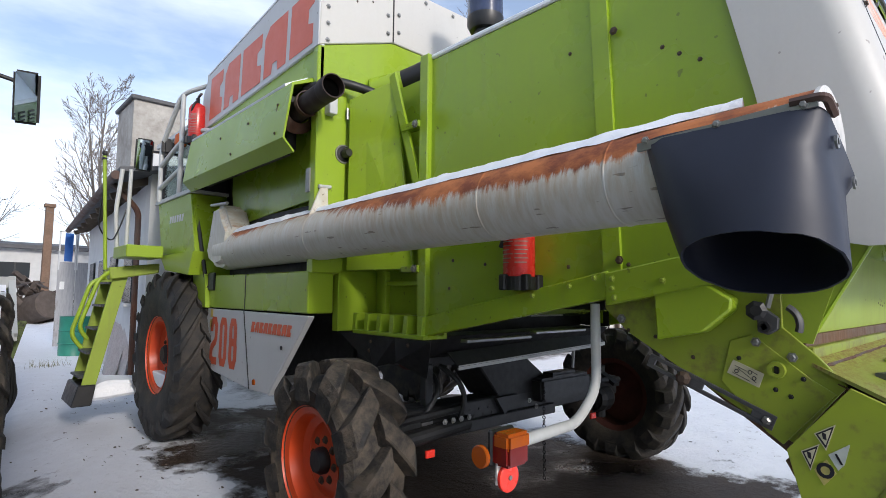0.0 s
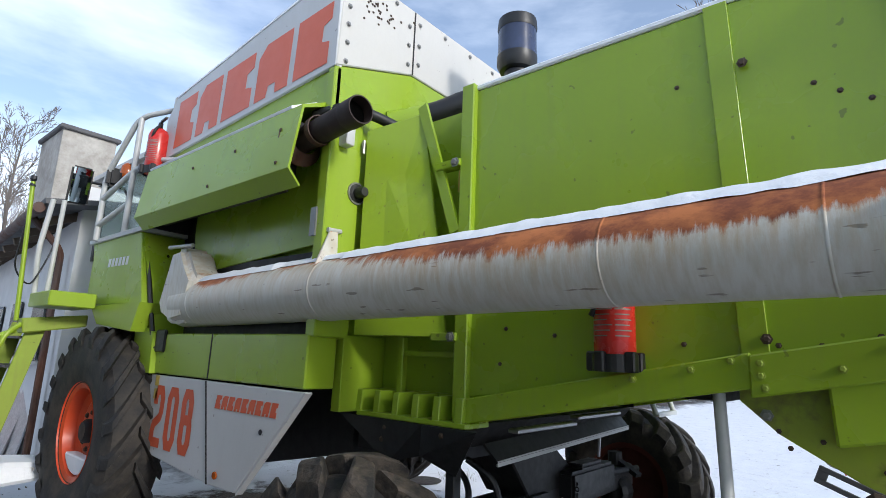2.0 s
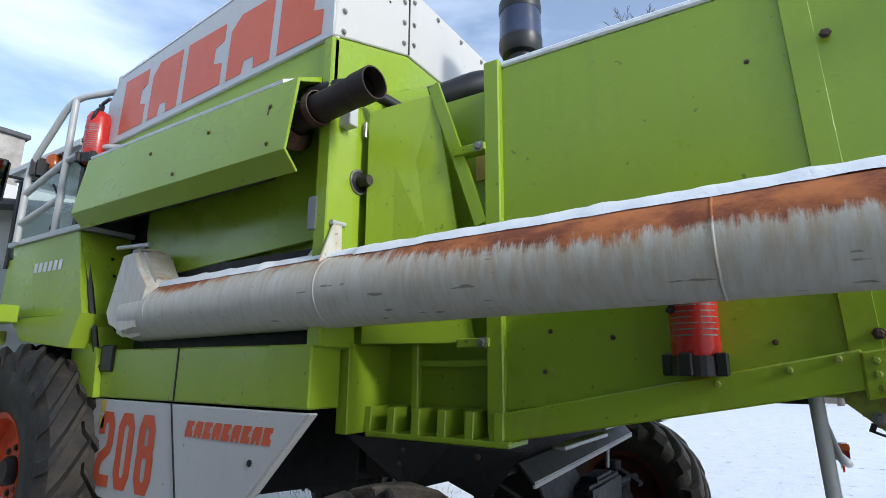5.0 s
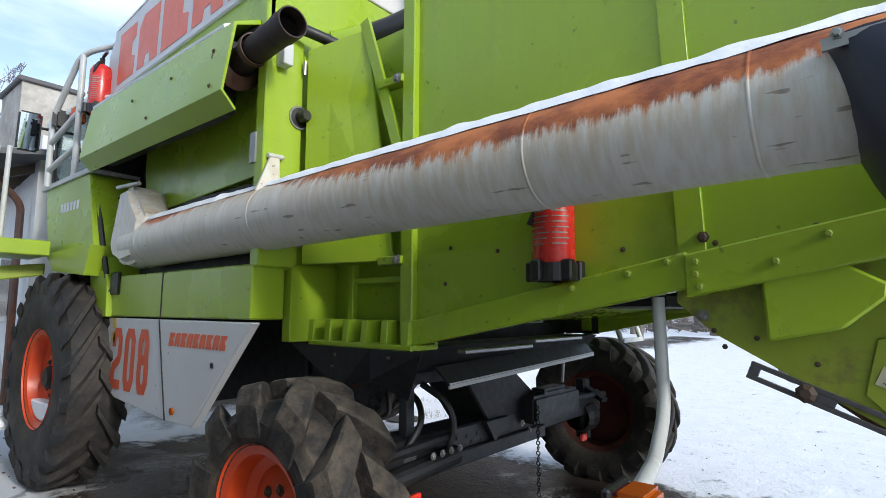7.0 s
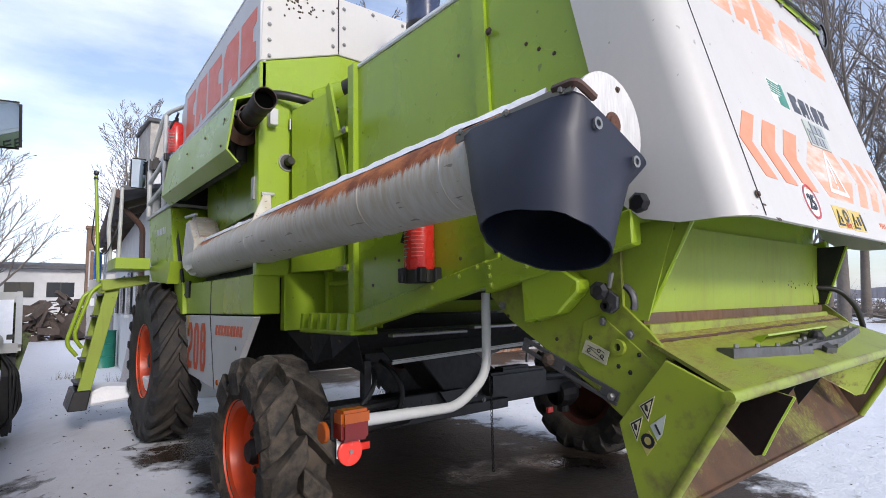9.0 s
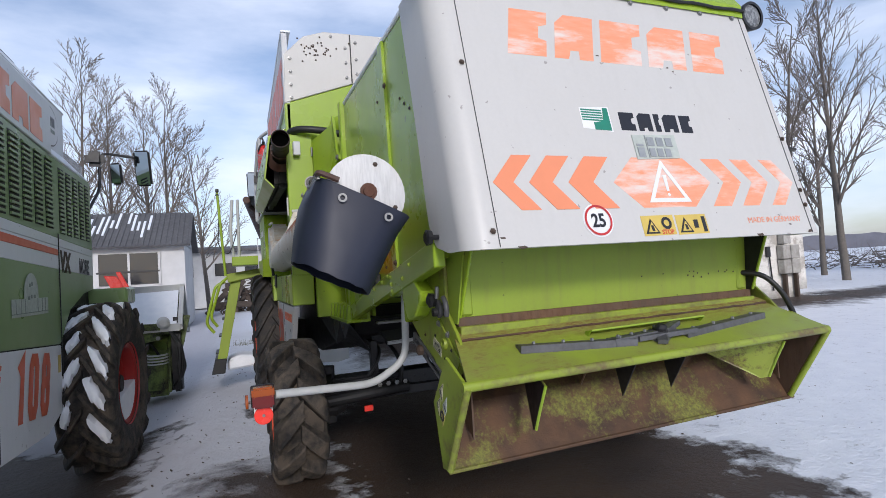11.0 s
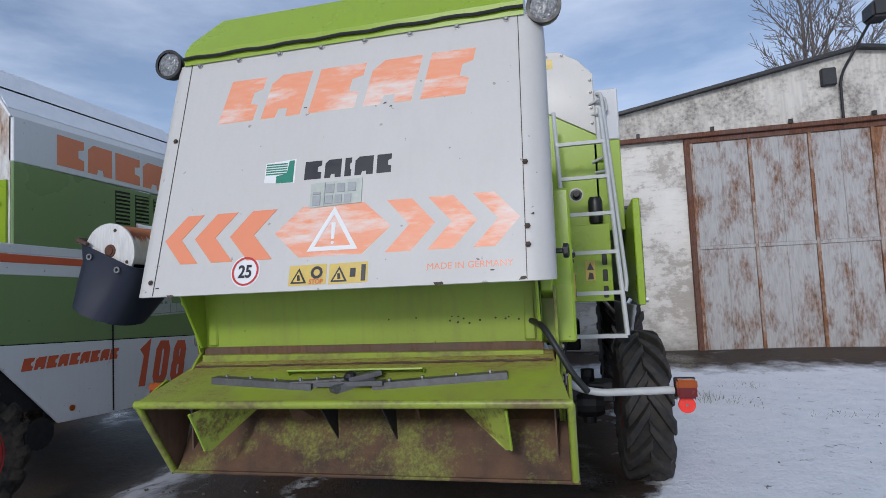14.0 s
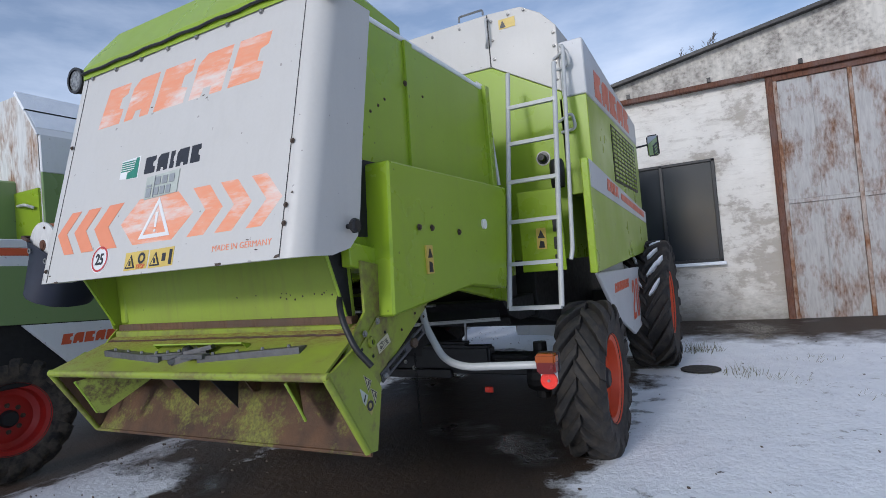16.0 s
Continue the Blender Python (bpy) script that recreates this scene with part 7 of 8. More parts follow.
marm = part("mirror_arm", tube(rounded([(BX - 0.02, 5.05, 2.45), (BX + 0.02, 5.36, 2.70), (BX + 0.02, 5.40, 3.12), (BX + 0.40, 5.40, 3.06), (BX + 0.455, 5.40, 2.95)], 0.1), 0.016, 8), "black", B)
for x0, z0, w, h in ((0.36, 2.735, 0.17, 0.40), (0.12, 2.75, 0.12, 0.24)):
    mirror_set((BX + x0 + w / 2, 5.345, z0 + h / 2), (-0.197, -0.953, -0.20), w, h, marm)
part("lamp", box(BX - 0.02, BX + 0.16, 4.85, 4.95, 2.86, 3.02, 0.04, 2), "black", B)
B.location = (0.085, -0.155, 0.0)

# ---- hangar ----
HY, HB = 9.2, 0.12
hang = thing("hangar_wall", "grey weathered plaster gable wall of a hangar", "wall", kind="structure")
part("wall", prism([(3.4, 0.0), (3.4, 4.46), (9.6, 5.55), (16.5, 4.42), (16.5, 0.0), (12.8, 0.0), (12.8, 4.22), (6.62, 4.22), (6.62, 0.0)], "y", HY, HY + 0.3), "plaster", hang)
part("gable_band", prism([(3.2, 4.30), (3.2, 4.45), (9.6, 5.58), (16.5, 4.45), (16.5, 4.30)], "y", HY - 0.05, HY), "gable", hang)
part("roof_edge", join(bar((3.3, HY - 0.05, 4.47), (9.6, HY - 0.05, 5.60), 0.3, 0.06), bar((9.6, HY - 0.05, 5.60), (16.7, HY - 0.05, 4.42), 0.3, 0.06)), "frame_grey", hang)
part("roof", join(sheet([(3.3, HY, 4.52), (9.6, HY, 5.64), (9.6, HY + 2.4, 5.64), (3.3, HY + 2.4, 4.52)], 0.05), sheet([(9.6, HY, 5.64), (16.7, HY, 4.46), (16.7, HY + 2.4, 4.46), (9.6, HY + 2.4, 5.64)], 0.05)), "roof", hang)
part("long_wall", box(3.4, 3.7, HY + 0.3, HY + 2.4, 0, 4.5), "plaster", hang)
part("long_wall", box(16.2, 16.5, HY + 0.3, HY + 2.4, 0, 4.5), "plaster", hang)
part("rail_beam", box(3.3, 15.2, HY - 0.14, HY - 0.02, 4.22, 4.31, 0.01), "gate_rail", hang, "rusty sliding rail beam")
for i in range(8):
    part("rail_pin", box(4.3 + i * 1.35, 4.36 + i * 1.35, HY - 0.16, HY - 0.10, 4.31, 4.39), "black", hang)
gate = thing("sliding_gate", "tall rusted grey and brown steel hangar gate", "gate")
for j in range(6):
    x0 = 6.65 + j * 1.02
    mat = ("gate", "gate", "gate", "gate_rust", "gate", "gate_rust")[j]
    for z0, z1 in ((HB, 2.05), (2.12, 4.12)):
        part("gate_panel", box(x0 + 0.03, x0 + 0.99, HY - 0.04, HY + 0.02, z0, z1, 0.006), mat, gate)
    part("gate_stile", box(x0 - 0.03, x0 + 0.03, HY - 0.07, HY + 0.02, HB - 0.02, 4.16, 0.006), "gate_rust", gate)
    part("gate_rib", box(x0 + 0.50, x0 + 0.525, HY - 0.055, HY - 0.03, HB, 4.12, 0.004), mat, gate)
part("gate_rail", box(6.62, 12.78, HY - 0.06, HY + 0.02, 2.05, 2.12, 0.006), "gate", gate)
part("gate_rail", box(6.62, 12.78, HY - 0.075, HY + 0.02, 4.12, 4.22, 0.006), "gate_rail", gate)
part("gate_post", box(12.78, 12.92, HY - 0.08, HY + 0.02, HB - 0.1, 4.22, 0.01), "gate_rail", gate)
part("gate_post", box(6.52, 6.62, HY - 0.08, HY + 0.02, HB - 0.1, 4.22, 0.01), "gate_rail", gate)
sgn = part("gate_sign", box(11.0, 11.30, HY - 0.066, HY - 0.060, 1.75, 2.02), "print_white", gate, "small pale notice sign")
for i in range(3):
    part("sign_bar", box(11.03, 11.27, HY - 0.070, HY - 0.066, 1.80 + i * 0.065, 1.83 + i * 0.065), "print_black", sgn)
part("wicket_sign", box(11.05, 11.2, HY - 0.066, HY - 0.060, 1.42, 1.70), "print_yellow", gate)
win = thing("hangar_window", "dark dirty window with dark frame in the hangar wall", "window", kind="structure")
part("pane", box(4.0, 5.62, HY - 0.03, HY - 0.01, 1.22, 2.95), "glass", win)
for x in (3.98, 4.72, 5.58):
    part("window_frame", box(x, x + 0.06, HY - 0.06, HY, 1.20, 2.99, 0.006), "frame_grey", win)
for z in (1.18, 2.95):
    part("window_frame", box(3.98, 5.64, HY - 0.06, HY, z, z + 0.05, 0.006), "frame_grey", win)
part("window_sill", box(3.95, 5.68, HY - 0.12, HY, 1.12, 1.18, 0.01), "snow", win)
yl = thing("yard_lamp", "grey flood lamp on a pole over the gate", "lamp")
part("pole", tube(rounded([(9.25, HY - 0.1, 4.2), (9.25, HY - 0.12, 5.1), (9.68, HY - 0.4, 5.95)], 0.2), 0.025, 8), "dark", yl)
part("lamp_head", box(9.58, 9.90, HY - 0.7, HY - 0.3, 5.9, 6.2, 0.04, 2), "frame_grey", yl)
part("junction_box", box(8.95, 9.2, HY - 0.13, HY, 4.95, 5.28, 0.02), "frame_grey", yl)
solid("plaster_annex", box(16.5, 19.5, HY + 1.8, HY + 2.1, 0, 4.0), "plaster", "weathered plaster wall beside the hangar", "wall", kind="structure")

mb = thing("meter_cabinet", "grey electric meter boxes on the hangar wall", "electric box")
for x0, x1, z0, z1 in ((15.75, 16.05, 0.85, 1.25), (16.08, 16.42, 0.85, 1.25), (15.75, 16.05, 1.27, 1.66), (16.08, 16.42, 1.27, 1.66), (15.82, 16.10, 1.70, 2.10)):
    part("box", box(x0, x1, HY - 0.22, HY - 0.02, z0, z1, 0.015), "stucco", mb)
part("conduit", tube([(15.98, HY - 0.08, 2.1), (15.98, HY - 0.08, 3.1)], 0.07, 10), "dark", mb)
for x in (15.85, 16.3):
    part("post", box(x, x + 0.08, HY - 0.16, HY - 0.04, 0.05, 0.86, 0.01), "bolt", mb)
part("cable", tube(rounded([(16.1, HY - 0.1, 2.05), (16.3, HY - 0.2, 2.25), (16.6, HY - 0.2, 2.2), (17.2, HY, 2.0)], 0.15), 0.015, 6), "hose", mb)
part("small_box", box(15.3, 15.42, HY - 0.10, HY, 1.35, 1.65, 0.02), "frame_grey", mb)
part("conduit", tube([(15.40, HY - 0.05, 1.36), (15.46, HY - 0.05, 0.4)], 0.02, 8), "dark", mb)

# ---- low white building along the yard's left side ----
lb = thing("lean_to_building", "low whitewashed building with a dark sheet roof and rusty gutter", "building")
def wpt(s, off=0.0):
    """A point along the building's front, s from 0 (near) to 1 (far)."""
    return Vector((2.02 + 0.62 * s + off, 8.3 + 8.0 * s, 0))
part("wall", sheet([wpt(0), wpt(1), wpt(1) + Vector((0, 0, 3.0)), wpt(0) + Vector((0, 0, 3.0))], -0.25), "white_wall", lb)
part("end_wall", box(2.03, 3.2, 8.3, 8.5, 0, 3.4), "white_wall", lb)
part("roof", sheet([wpt(-0.04, -0.42) + Vector((0, 0, 3.02)), wpt(1.02, -0.42) + Vector((0, 0, 3.02)), wpt(1.02, 1.1) + Vector((0, 0, 3.3)), wpt(-0.04, 1.1) + Vector((0, 0, 3.3))], 0.06), "roof", lb)
part("gutter", tube([wpt(-0.03 + i * 0.105, -0.46) + Vector((0, 0, 2.98)) for i in range(11)], 0.06, 10), "rust", lb, "rust-brown sheet gutter", smooth=60)
part("downpipe", tube(rounded([wpt(0.03, -0.44) + Vector((0, 0, 2.95)), wpt(0.03, -0.1) + Vector((0, 0, 2.6)), wpt(0.03, -0.08) + Vector((0, 0, 0.1))], 0.1), 0.04, 8), "rust", lb)
for i in range(9):
    p = wpt(0.03 + i * 0.118, -0.35) + Vector((0, 0, 2.9))
    part("rafter", bar(p, p + Vector((0.4, 0, 0.16)), 0.08, 0.10), "wood", lb)
for s in (0.12, 0.34, 0.56, 0.78):
    for z0, z1 in ((1.3, 2.1),):
        a, b = wpt(s, -0.02), wpt(s + 0.10, -0.02)
        wn_ = part("window", sheet([a + Vector((0, 0, z0)), b + Vector((0, 0, z0)), b + Vector((0, 0, z1)), a + Vector((0, 0, z1))], 0.02), "glass", lb)
        part("sill", bar(a + Vector((-0.04, 0, z0 - 0.04)), b + Vector((-0.04, 0, z0 - 0.04)), 0.12, 0.05), "white_wall", wn_)
tw = thing("concrete_tower", "flat-topped grey rendered block tower", "building")
part("wall", box(2.90, 3.90, 13.7, 15.2, 0, 5.85), "stucco", tw)
part("coping", box(2.83, 3.97, 13.63, 15.27, 5.85, 5.95, 0.02), "roof", tw)
gt = thing("yard_gate", "pale grey sheet steel double gate with glazed top", "gate")
for x in (2.08, 2.47):
    lf = part("leaf", box(x, x + 0.38, 16.85, 16.89, 0.05, 2.2, 0.006), "gate_sheet", gt)
    part("leaf_frame", join(box(x, x + 0.03, 16.84, 16.90, 2.0, 3.0), box(x + 0.35, x + 0.38, 16.84, 16.90, 2.0, 3.0), box(x, x + 0.38, 16.84, 16.90, 2.97, 3.0)), "grey", lf)
part("blue_panel", box(2.20, 2.38, 16.86, 16.88, 2.22, 2.95), "blue", gt)
part("notice", box(2.14, 2.24, 16.84, 16.85, 1.5, 1.7), "print_white", gt)
bar_ = thing("steel_barrel", "dented green steel barrel standing in the snow", "barrel")
part("drum", lathe([(0, 0), (0.29, 0), (0.30, 0.02), (0.29, 0.04), (0.29, 0.28), (0.305, 0.30), (0.29, 0.32), (0.29, 0.56), (0.305, 0.58), (0.29, 0.60), (0.29, 0.86), (0.30, 0.88), (0.28, 0.87), (0, 0.86)], aim((2.15, 14.3, 0.03), (0, 0, 1)), 26), "barrel", bar_, smooth=30)
for i, (x, y, a) in enumerate(((2.0, 9.2, 0.35), (1.95, 9.6, 0.5), (2.05, 10.1, 0.3))):
    sh = solid("scrap_sheet", sheet([(x, y, 0.0), (x, y + 0.7, 0.0), (x + a * 0.5, y + 0.72, 0.95), (x + a * 0.5, y + 0.05, 0.9)], 0.02), "steel", "bent sheet metal leaning by the wall", "scrap", "leaning scrap sheets")
def scrap_bar(w):
    """One bent bar or plate of the heap, lower towards its ends."""
    x = random.uniform(0.6, 4.2)
    h = 2.3 - 0.7 * abs(x - 2.5)
    a = (x, 29.5 + random.uniform(-1, 1.2), random.uniform(0.05, max(h, 0.3)))
    return bar(a, (a[0] + random.uniform(-1.0, 1.0), a[1] + random.uniform(-0.6, 0.6), max(0.05, a[2] + random.uniform(-0.8, 0.3))), random.uniform(0.03, w), random.uniform(0.03, w))


solid("scrap_heap", join(*[scrap_bar(0.32) for i in range(90)], *[scrap_bar(0.08) for i in range(60)]), "trash", "heap of rusty scrap and pipes in the snow", "scrap heap", kind="stuff")
solid("scrap_drum", lathe([(0.55, -0.7), (0.6, -0.65), (0.6, 0.65), (0.55, 0.7), (0.3, 0.72), (0, 0.72)], aim((3.0, 28.6, 0.75), (0.5, -1, 0.25)), 20), "trash", "rusty steel drum lying on the scrap heap", "drum", smooth=40)

# ---- far buildings ----
fb = thing("far_workshop", "long low white workshop with dark eaves", "building")
part("wall", box(-14, 12, 40, 46, 0, 3.9), "white_wall", fb)
part("roof", prism([(39.5, 3.9), (39.5, 4.12), (43, 4.5), (46.5, 4.12), (46.5, 3.9)], "x", -14.3, 12.3), "roof", fb)
for x in (-11, -8.2, -5.4, -2.6, 0.2, 2.2, 6.5, 9.3):
    w_ = part("window", box(x, x + 1.4, 39.96, 40.0, 2.2, 3.1), "glass", fb)
    part("frame", box(x + 0.66, x + 0.74, 39.93, 39.96, 2.2, 3.1), "frame_grey", w_)
ch = thing("brick_chimney", "slim sooty brick chimney", "chimney")
part("shaft", box(4.0, 4.4, 38.4, 38.8, 0, 6.5, 0.02), "brick", ch)
part("cap", box(3.93, 4.47, 38.33, 38.87, 6.3, 6.5, 0.02), "brick", ch)
ho = thing("small_house", "small white gabled house with a corrugated dark roof", "house")
part("wall", prism([(-5.4, 0.0), (-0.45, 0.0), (-0.45, 3.35), (-5.4, 3.35)], "y", 22.2, 27.0), "white_wall", ho)
part("gable", prism([(22.2, 3.3), (27, 3.3), (24.6, 4.7)], "x", -0.7, -0.45), "white_wall", ho)
part("roof", join(sheet([(-5.7, 21.8, 3.25), (-0.2, 21.8, 3.25), (-0.2, 24.6, 4.85), (-5.7, 24.6, 4.85)], 0.06), sheet([(-5.7, 24.6, 4.85), (-0.2, 24.6, 4.85), (-0.2, 27.4, 3.25), (-5.7, 27.4, 3.25)], 0.06)), "roof", ho)
for i in range(28):
    part("roof_ridge", bar((-5.6 + i * 0.195, 21.8, 3.27), (-5.6 + i * 0.195, 24.6, 4.87), 0.07, 0.03), "roof", ho)
for i in range(27):
    f0, f1 = sorted((random.uniform(0.0, 1.0), random.uniform(0.2, 1.0)))
    if i < 20 and f1 - f0 > 0.12:
        part("roof_snow", bar((-5.5 + i * 0.195, 21.8 + 2.8 * f0, 3.275 + 1.6 * f0), (-5.5 + i * 0.195, 21.8 + 2.8 * f1, 3.275 + 1.6 * f1), 0.09, 0.03), "snow", ho)
part("window", box(-5.2, -4.3, 22.15, 22.2, 1.8, 3.0), "glass", ho)
part("window_rail", box(-3.5, -1.35, 22.11, 22.15, 2.25, 2.32), "frame_grey", ho)
hw = part("window", box(-3.5, -1.35, 22.15, 22.2, 1.8, 3.0), "glass", ho)
for x in (-3.5, -2.45, -1.4):
    part("window_frame", box(x, x + 0.08, 22.12, 22.16, 1.75, 3.05), "white_wall", hw)
pk = thing("red_implement", "red farm implement parked by the house", "farm implement")
part("wing", prism([(-2.95, 2.15), (-2.55, 2.10), (-2.2, 1.6), (-2.7, 1.6)], "y", 20.45, 20.55, 0.02), "red", pk)
part("wing", prism([(-2.55, 2.25), (-2.4, 2.25), (-2.1, 1.6), (-2.3, 1.6)], "y", 20.30, 20.38, 0.02), "red", pk)
part("body", box(-2.7, -1.9, 20.4, 21.0, 0.5, 1.62, 0.1), "red", pk)
part("drawbar", rod((-2.0, 20.4, 0.7), (-0.9, 20.2, 0.9), 0.06, 8), "red", pk)
part("tyre", lathe([(0.18, -0.08), (0.34, -0.08), (0.38, 0), (0.34, 0.08), (0.18, 0.08)], aim((-1.1, 20.3, 0.42), (1, -0.3, 0)), 18), "rubber", pk, smooth=40)

# green header trailer standing ahead of the second combine
hd = thing("header_machine", "green and grey harvesting header on a cart, dusted with snow", "farm implement")
part("back_sheet", sheet([(-1.6, 7.2, 0.75), (0.55, 7.4, 0.75), (0.50, 7.7, 1.55), (-1.6, 7.5, 1.55)], 0.04), "green_oily", hd)
part("top_tube", bar((-1.6, 7.55, 1.55), (0.55, 7.6, 1.55), 0.12, 0.12), "rail", hd)
part("side_plate", join(bar((0.53, 6.95, 1.0), (0.53, 7.62, 1.58), 0.06, 0.10), bar((0.53, 7.62, 1.58), (0.53, 8.3, 0.85), 0.06, 0.10), bar((0.53, 6.95, 1.0), (0.53, 8.3, 0.85), 0.06, 0.07)), "rail", hd, "pale grey side frame")
part("reel_frame", bar((-1.6, 6.95, 1.0), (0.53, 6.95, 1.0), 0.08, 0.10), "rail", hd)
part("body_casting", prism([(6.98, 0.04), (7.7, 0.04), (7.75, 0.85), (7.35, 0.95), (7.0, 0.66)], "x", -0.3, 0.38, 0.04, 2), "green_oily", hd, "oily dark green gear housing")
part("motor", lathe([(0, 0), (0.12, 0), (0.13, 0.02), (0.13, 0.44), (0.10, 0.47), (0, 0.47)], aim((0.22, 6.95, 0.15), (0, 0, 1)), 20), "green_oily", hd, smooth=40)
for i in range(4):
    part("motor_rib", lathe([(0.125, 0), (0.142, 0.006), (0.142, 0.018), (0.125, 0.024)], aim((0.22, 6.95, 0.50 + i * 0.04), (0, 0, 1)), 20), "rail", hd)
part("valve_box", box(0.0, 0.09, 6.84, 6.98, 0.48, 0.60, 0.012), "rust", hd, "rust-brown valve box")
part("lever_plate", prism([(-0.10, 0.86), (0.02, 0.96), (0.18, 0.93), (0.29, 0.90), (0.29, 0.84), (0.16, 0.83), (0.02, 0.80)], "y", 6.88, 6.91, 0.006), "green_oily", hd, "green lever plate")
part("lever_pin", disc((0.25, 6.88, 0.87), (0, -1, 0), 0.028, 0.03, 12), "zinc", hd)
part("lift_arm", bar((-0.45, 6.92, 1.06), (0.28, 6.92, 1.02), 0.06, 0.09), "green_oily", hd)
part("lift_arm", bar((-0.30, 6.90, 0.74), (0.10, 6.90, 0.72), 0.08, 0.06), "green_oily", hd)
part("ram", rod((-0.35, 6.94, 0.30), (0.02, 6.94, 0.95), 0.035, 10), "zinc", hd, "bright hydraulic ram")
part("knuckle", lathe([(0.085, 0), (0.085, 0.05), (0.05, 0.09), (0.02, 0.09), (0.02, 0.04), (0, 0.04)], aim((0.32, 6.90, 1.08), (0.1, -1, 0)), 16), "rail", hd)
part("end_guard", prism([(7.0, 0.08), (7.35, 0.02), (7.45, 0.60), (7.30, 1.05), (7.05, 1.15), (6.98, 0.7)], "x", 0.40, 0.52, 0.03, 2), "dark", hd, "black end guard")
for i in range(5):
    a = i * 0.9
    part("hose", tube(rounded([(0.36 + 0.03 * i, 6.95, 1.02 - 0.05 * i), (0.50 + 0.05 * math.sin(a), 6.90, 0.75), (0.55 + 0.05 * math.cos(a), 6.92, 0.42 - 0.04 * i), (0.40 + 0.02 * i, 6.96, 0.12)], 0.12), 0.017, 6), "hose", hd, smooth=60)
part("snow_cover", sheet([(-1.6, 7.0, 1.05), (0.48, 7.0, 1.05), (0.48, 7.58, 1.56), (-1.6, 7.58, 1.56)], 0.03), "snow", hd)
part("frame", join(*[bar((-1.4 + i * 0.45, 7.15, 0.35), (-1.2 + i * 0.45, 7.2, 1.15), 0.10, 0.12) for i in range(5)], bar((-1.6, 7.1, 0.5), (0.55, 7.15, 0.5), 0.15, 0.18), bar((-1.6, 7.1, 0.95), (0.55, 7.15, 0.95), 0.1, 0.1)), "green_oily", hd)
part("hoses", tube(rounded([(-0.6, 7.0, 0.9), (-0.3, 6.9, 0.6), (0.1, 6.95, 0.9), (0.3, 7.0, 0.5)], 0.2), 0.02, 6), "hose", hd)


# ---- bare trees ----
def tree_meshes(seed, h, slim):
    """Trunk and crown of a leafless tree as two bmeshes: straight ascending limbs, forked boughs, fine twigs."""
    rnd = random.Random(seed)
    trunk, crown = bmesh.new(), bmesh.new()

    def limb(bm, p, d, length, r0, r1, steps, n, lift, wander):
        ring, pts = None, []
        for i in range(steps + 1):
            rr = r0 + (r1 - r0) * i / steps
            side = d.cross(Vector((0.31, 0.22, 0.93))).normalized()
            up = d.cross(side).normalized()
            cur = [bm.verts.new(p + (side * math.cos(2 * math.pi * j / n) + up * math.sin(2 * math.pi * j / n)) * rr) for j in range(n)]
            if ring:
                for j in range(n):
                    bm.faces.new((ring[j], ring[(j + 1) % n], cur[(j + 1) % n], cur[j]))
            ring = cur
            pts.append((p.copy(), d.copy(), rr))
            p = p + d * (length / steps)
            d = (d + Vector((rnd.gauss(0, wander), rnd.gauss(0, wander), lift))).normalized()
        return pts

    def spread(d, out):
        a = rnd.uniform(0, 2 * math.pi)
        u = d.cross(Vector((0.9, 0.1, 0.2))).normalized()
        w = d.cross(u)
        return (d + (u * math.cos(a) + w * math.sin(a)) * out).normalized()

    def grow(p, d, length, r, level):
        pts = limb(crown, p, d, length, r, max(r * 0.35, 0.007), 5 if level == 1 else 3, 5 if level == 1 else 3, 0.05, 0.03)
        if level >= 3:
            return
        for k_, (q, dd, rr) in enumerate(pts[1:]):
            for _ in range(2):
                nl = length * rnd.uniform(0.28, 0.50) * (1.15 - 0.13 * k_)
                grow(q, spread(dd, rnd.uniform(0.35, 0.70)), nl, max(rr * 0.6, 0.010), level + 1)

    pts = limb(trunk, Vector((0, 0, -0.2)), Vector((rnd.uniform(-0.04, 0.04), rnd.uniform(-0.04, 0.04), 1)).normalized(), h, 0.011 * h + 0.03, 0.012, 11, 7, 0.05, 0.03)
    for i, (q, dd, rr) in enumerate(pts[3:]):
        for _ in range(2):
            a = rnd.uniform(0, 2 * math.pi)
            nd = (Vector((0, 0, 1)) * slim * rnd.uniform(0.55, 0.95) + Vector((math.cos(a), math.sin(a), 0))).normalized()
            grow(q, nd, h * rnd.uniform(0.24, 0.36) * (1 - i * 0.075), max(rr * 0.55, 0.012), 1)
    return trunk, crown


def make_tree(seed, h, slim):
    t = thing("bare_tree", "leafless grey-brown tree with fine upright twigs", "tree", "bare trees round the yard")
    tr, cr = tree_meshes(seed, h, slim)
    part("trunk", tr, "bark", t, smooth=60)
    part("crown", cr, "twig", t, smooth=60)
    return t


protos = [make_tree(3, 10.5, 2.2), make_tree(8, 9.0, 1.8), make_tree(21, 11.5, 2.5), make_tree(34, 8.0, 1.7)]
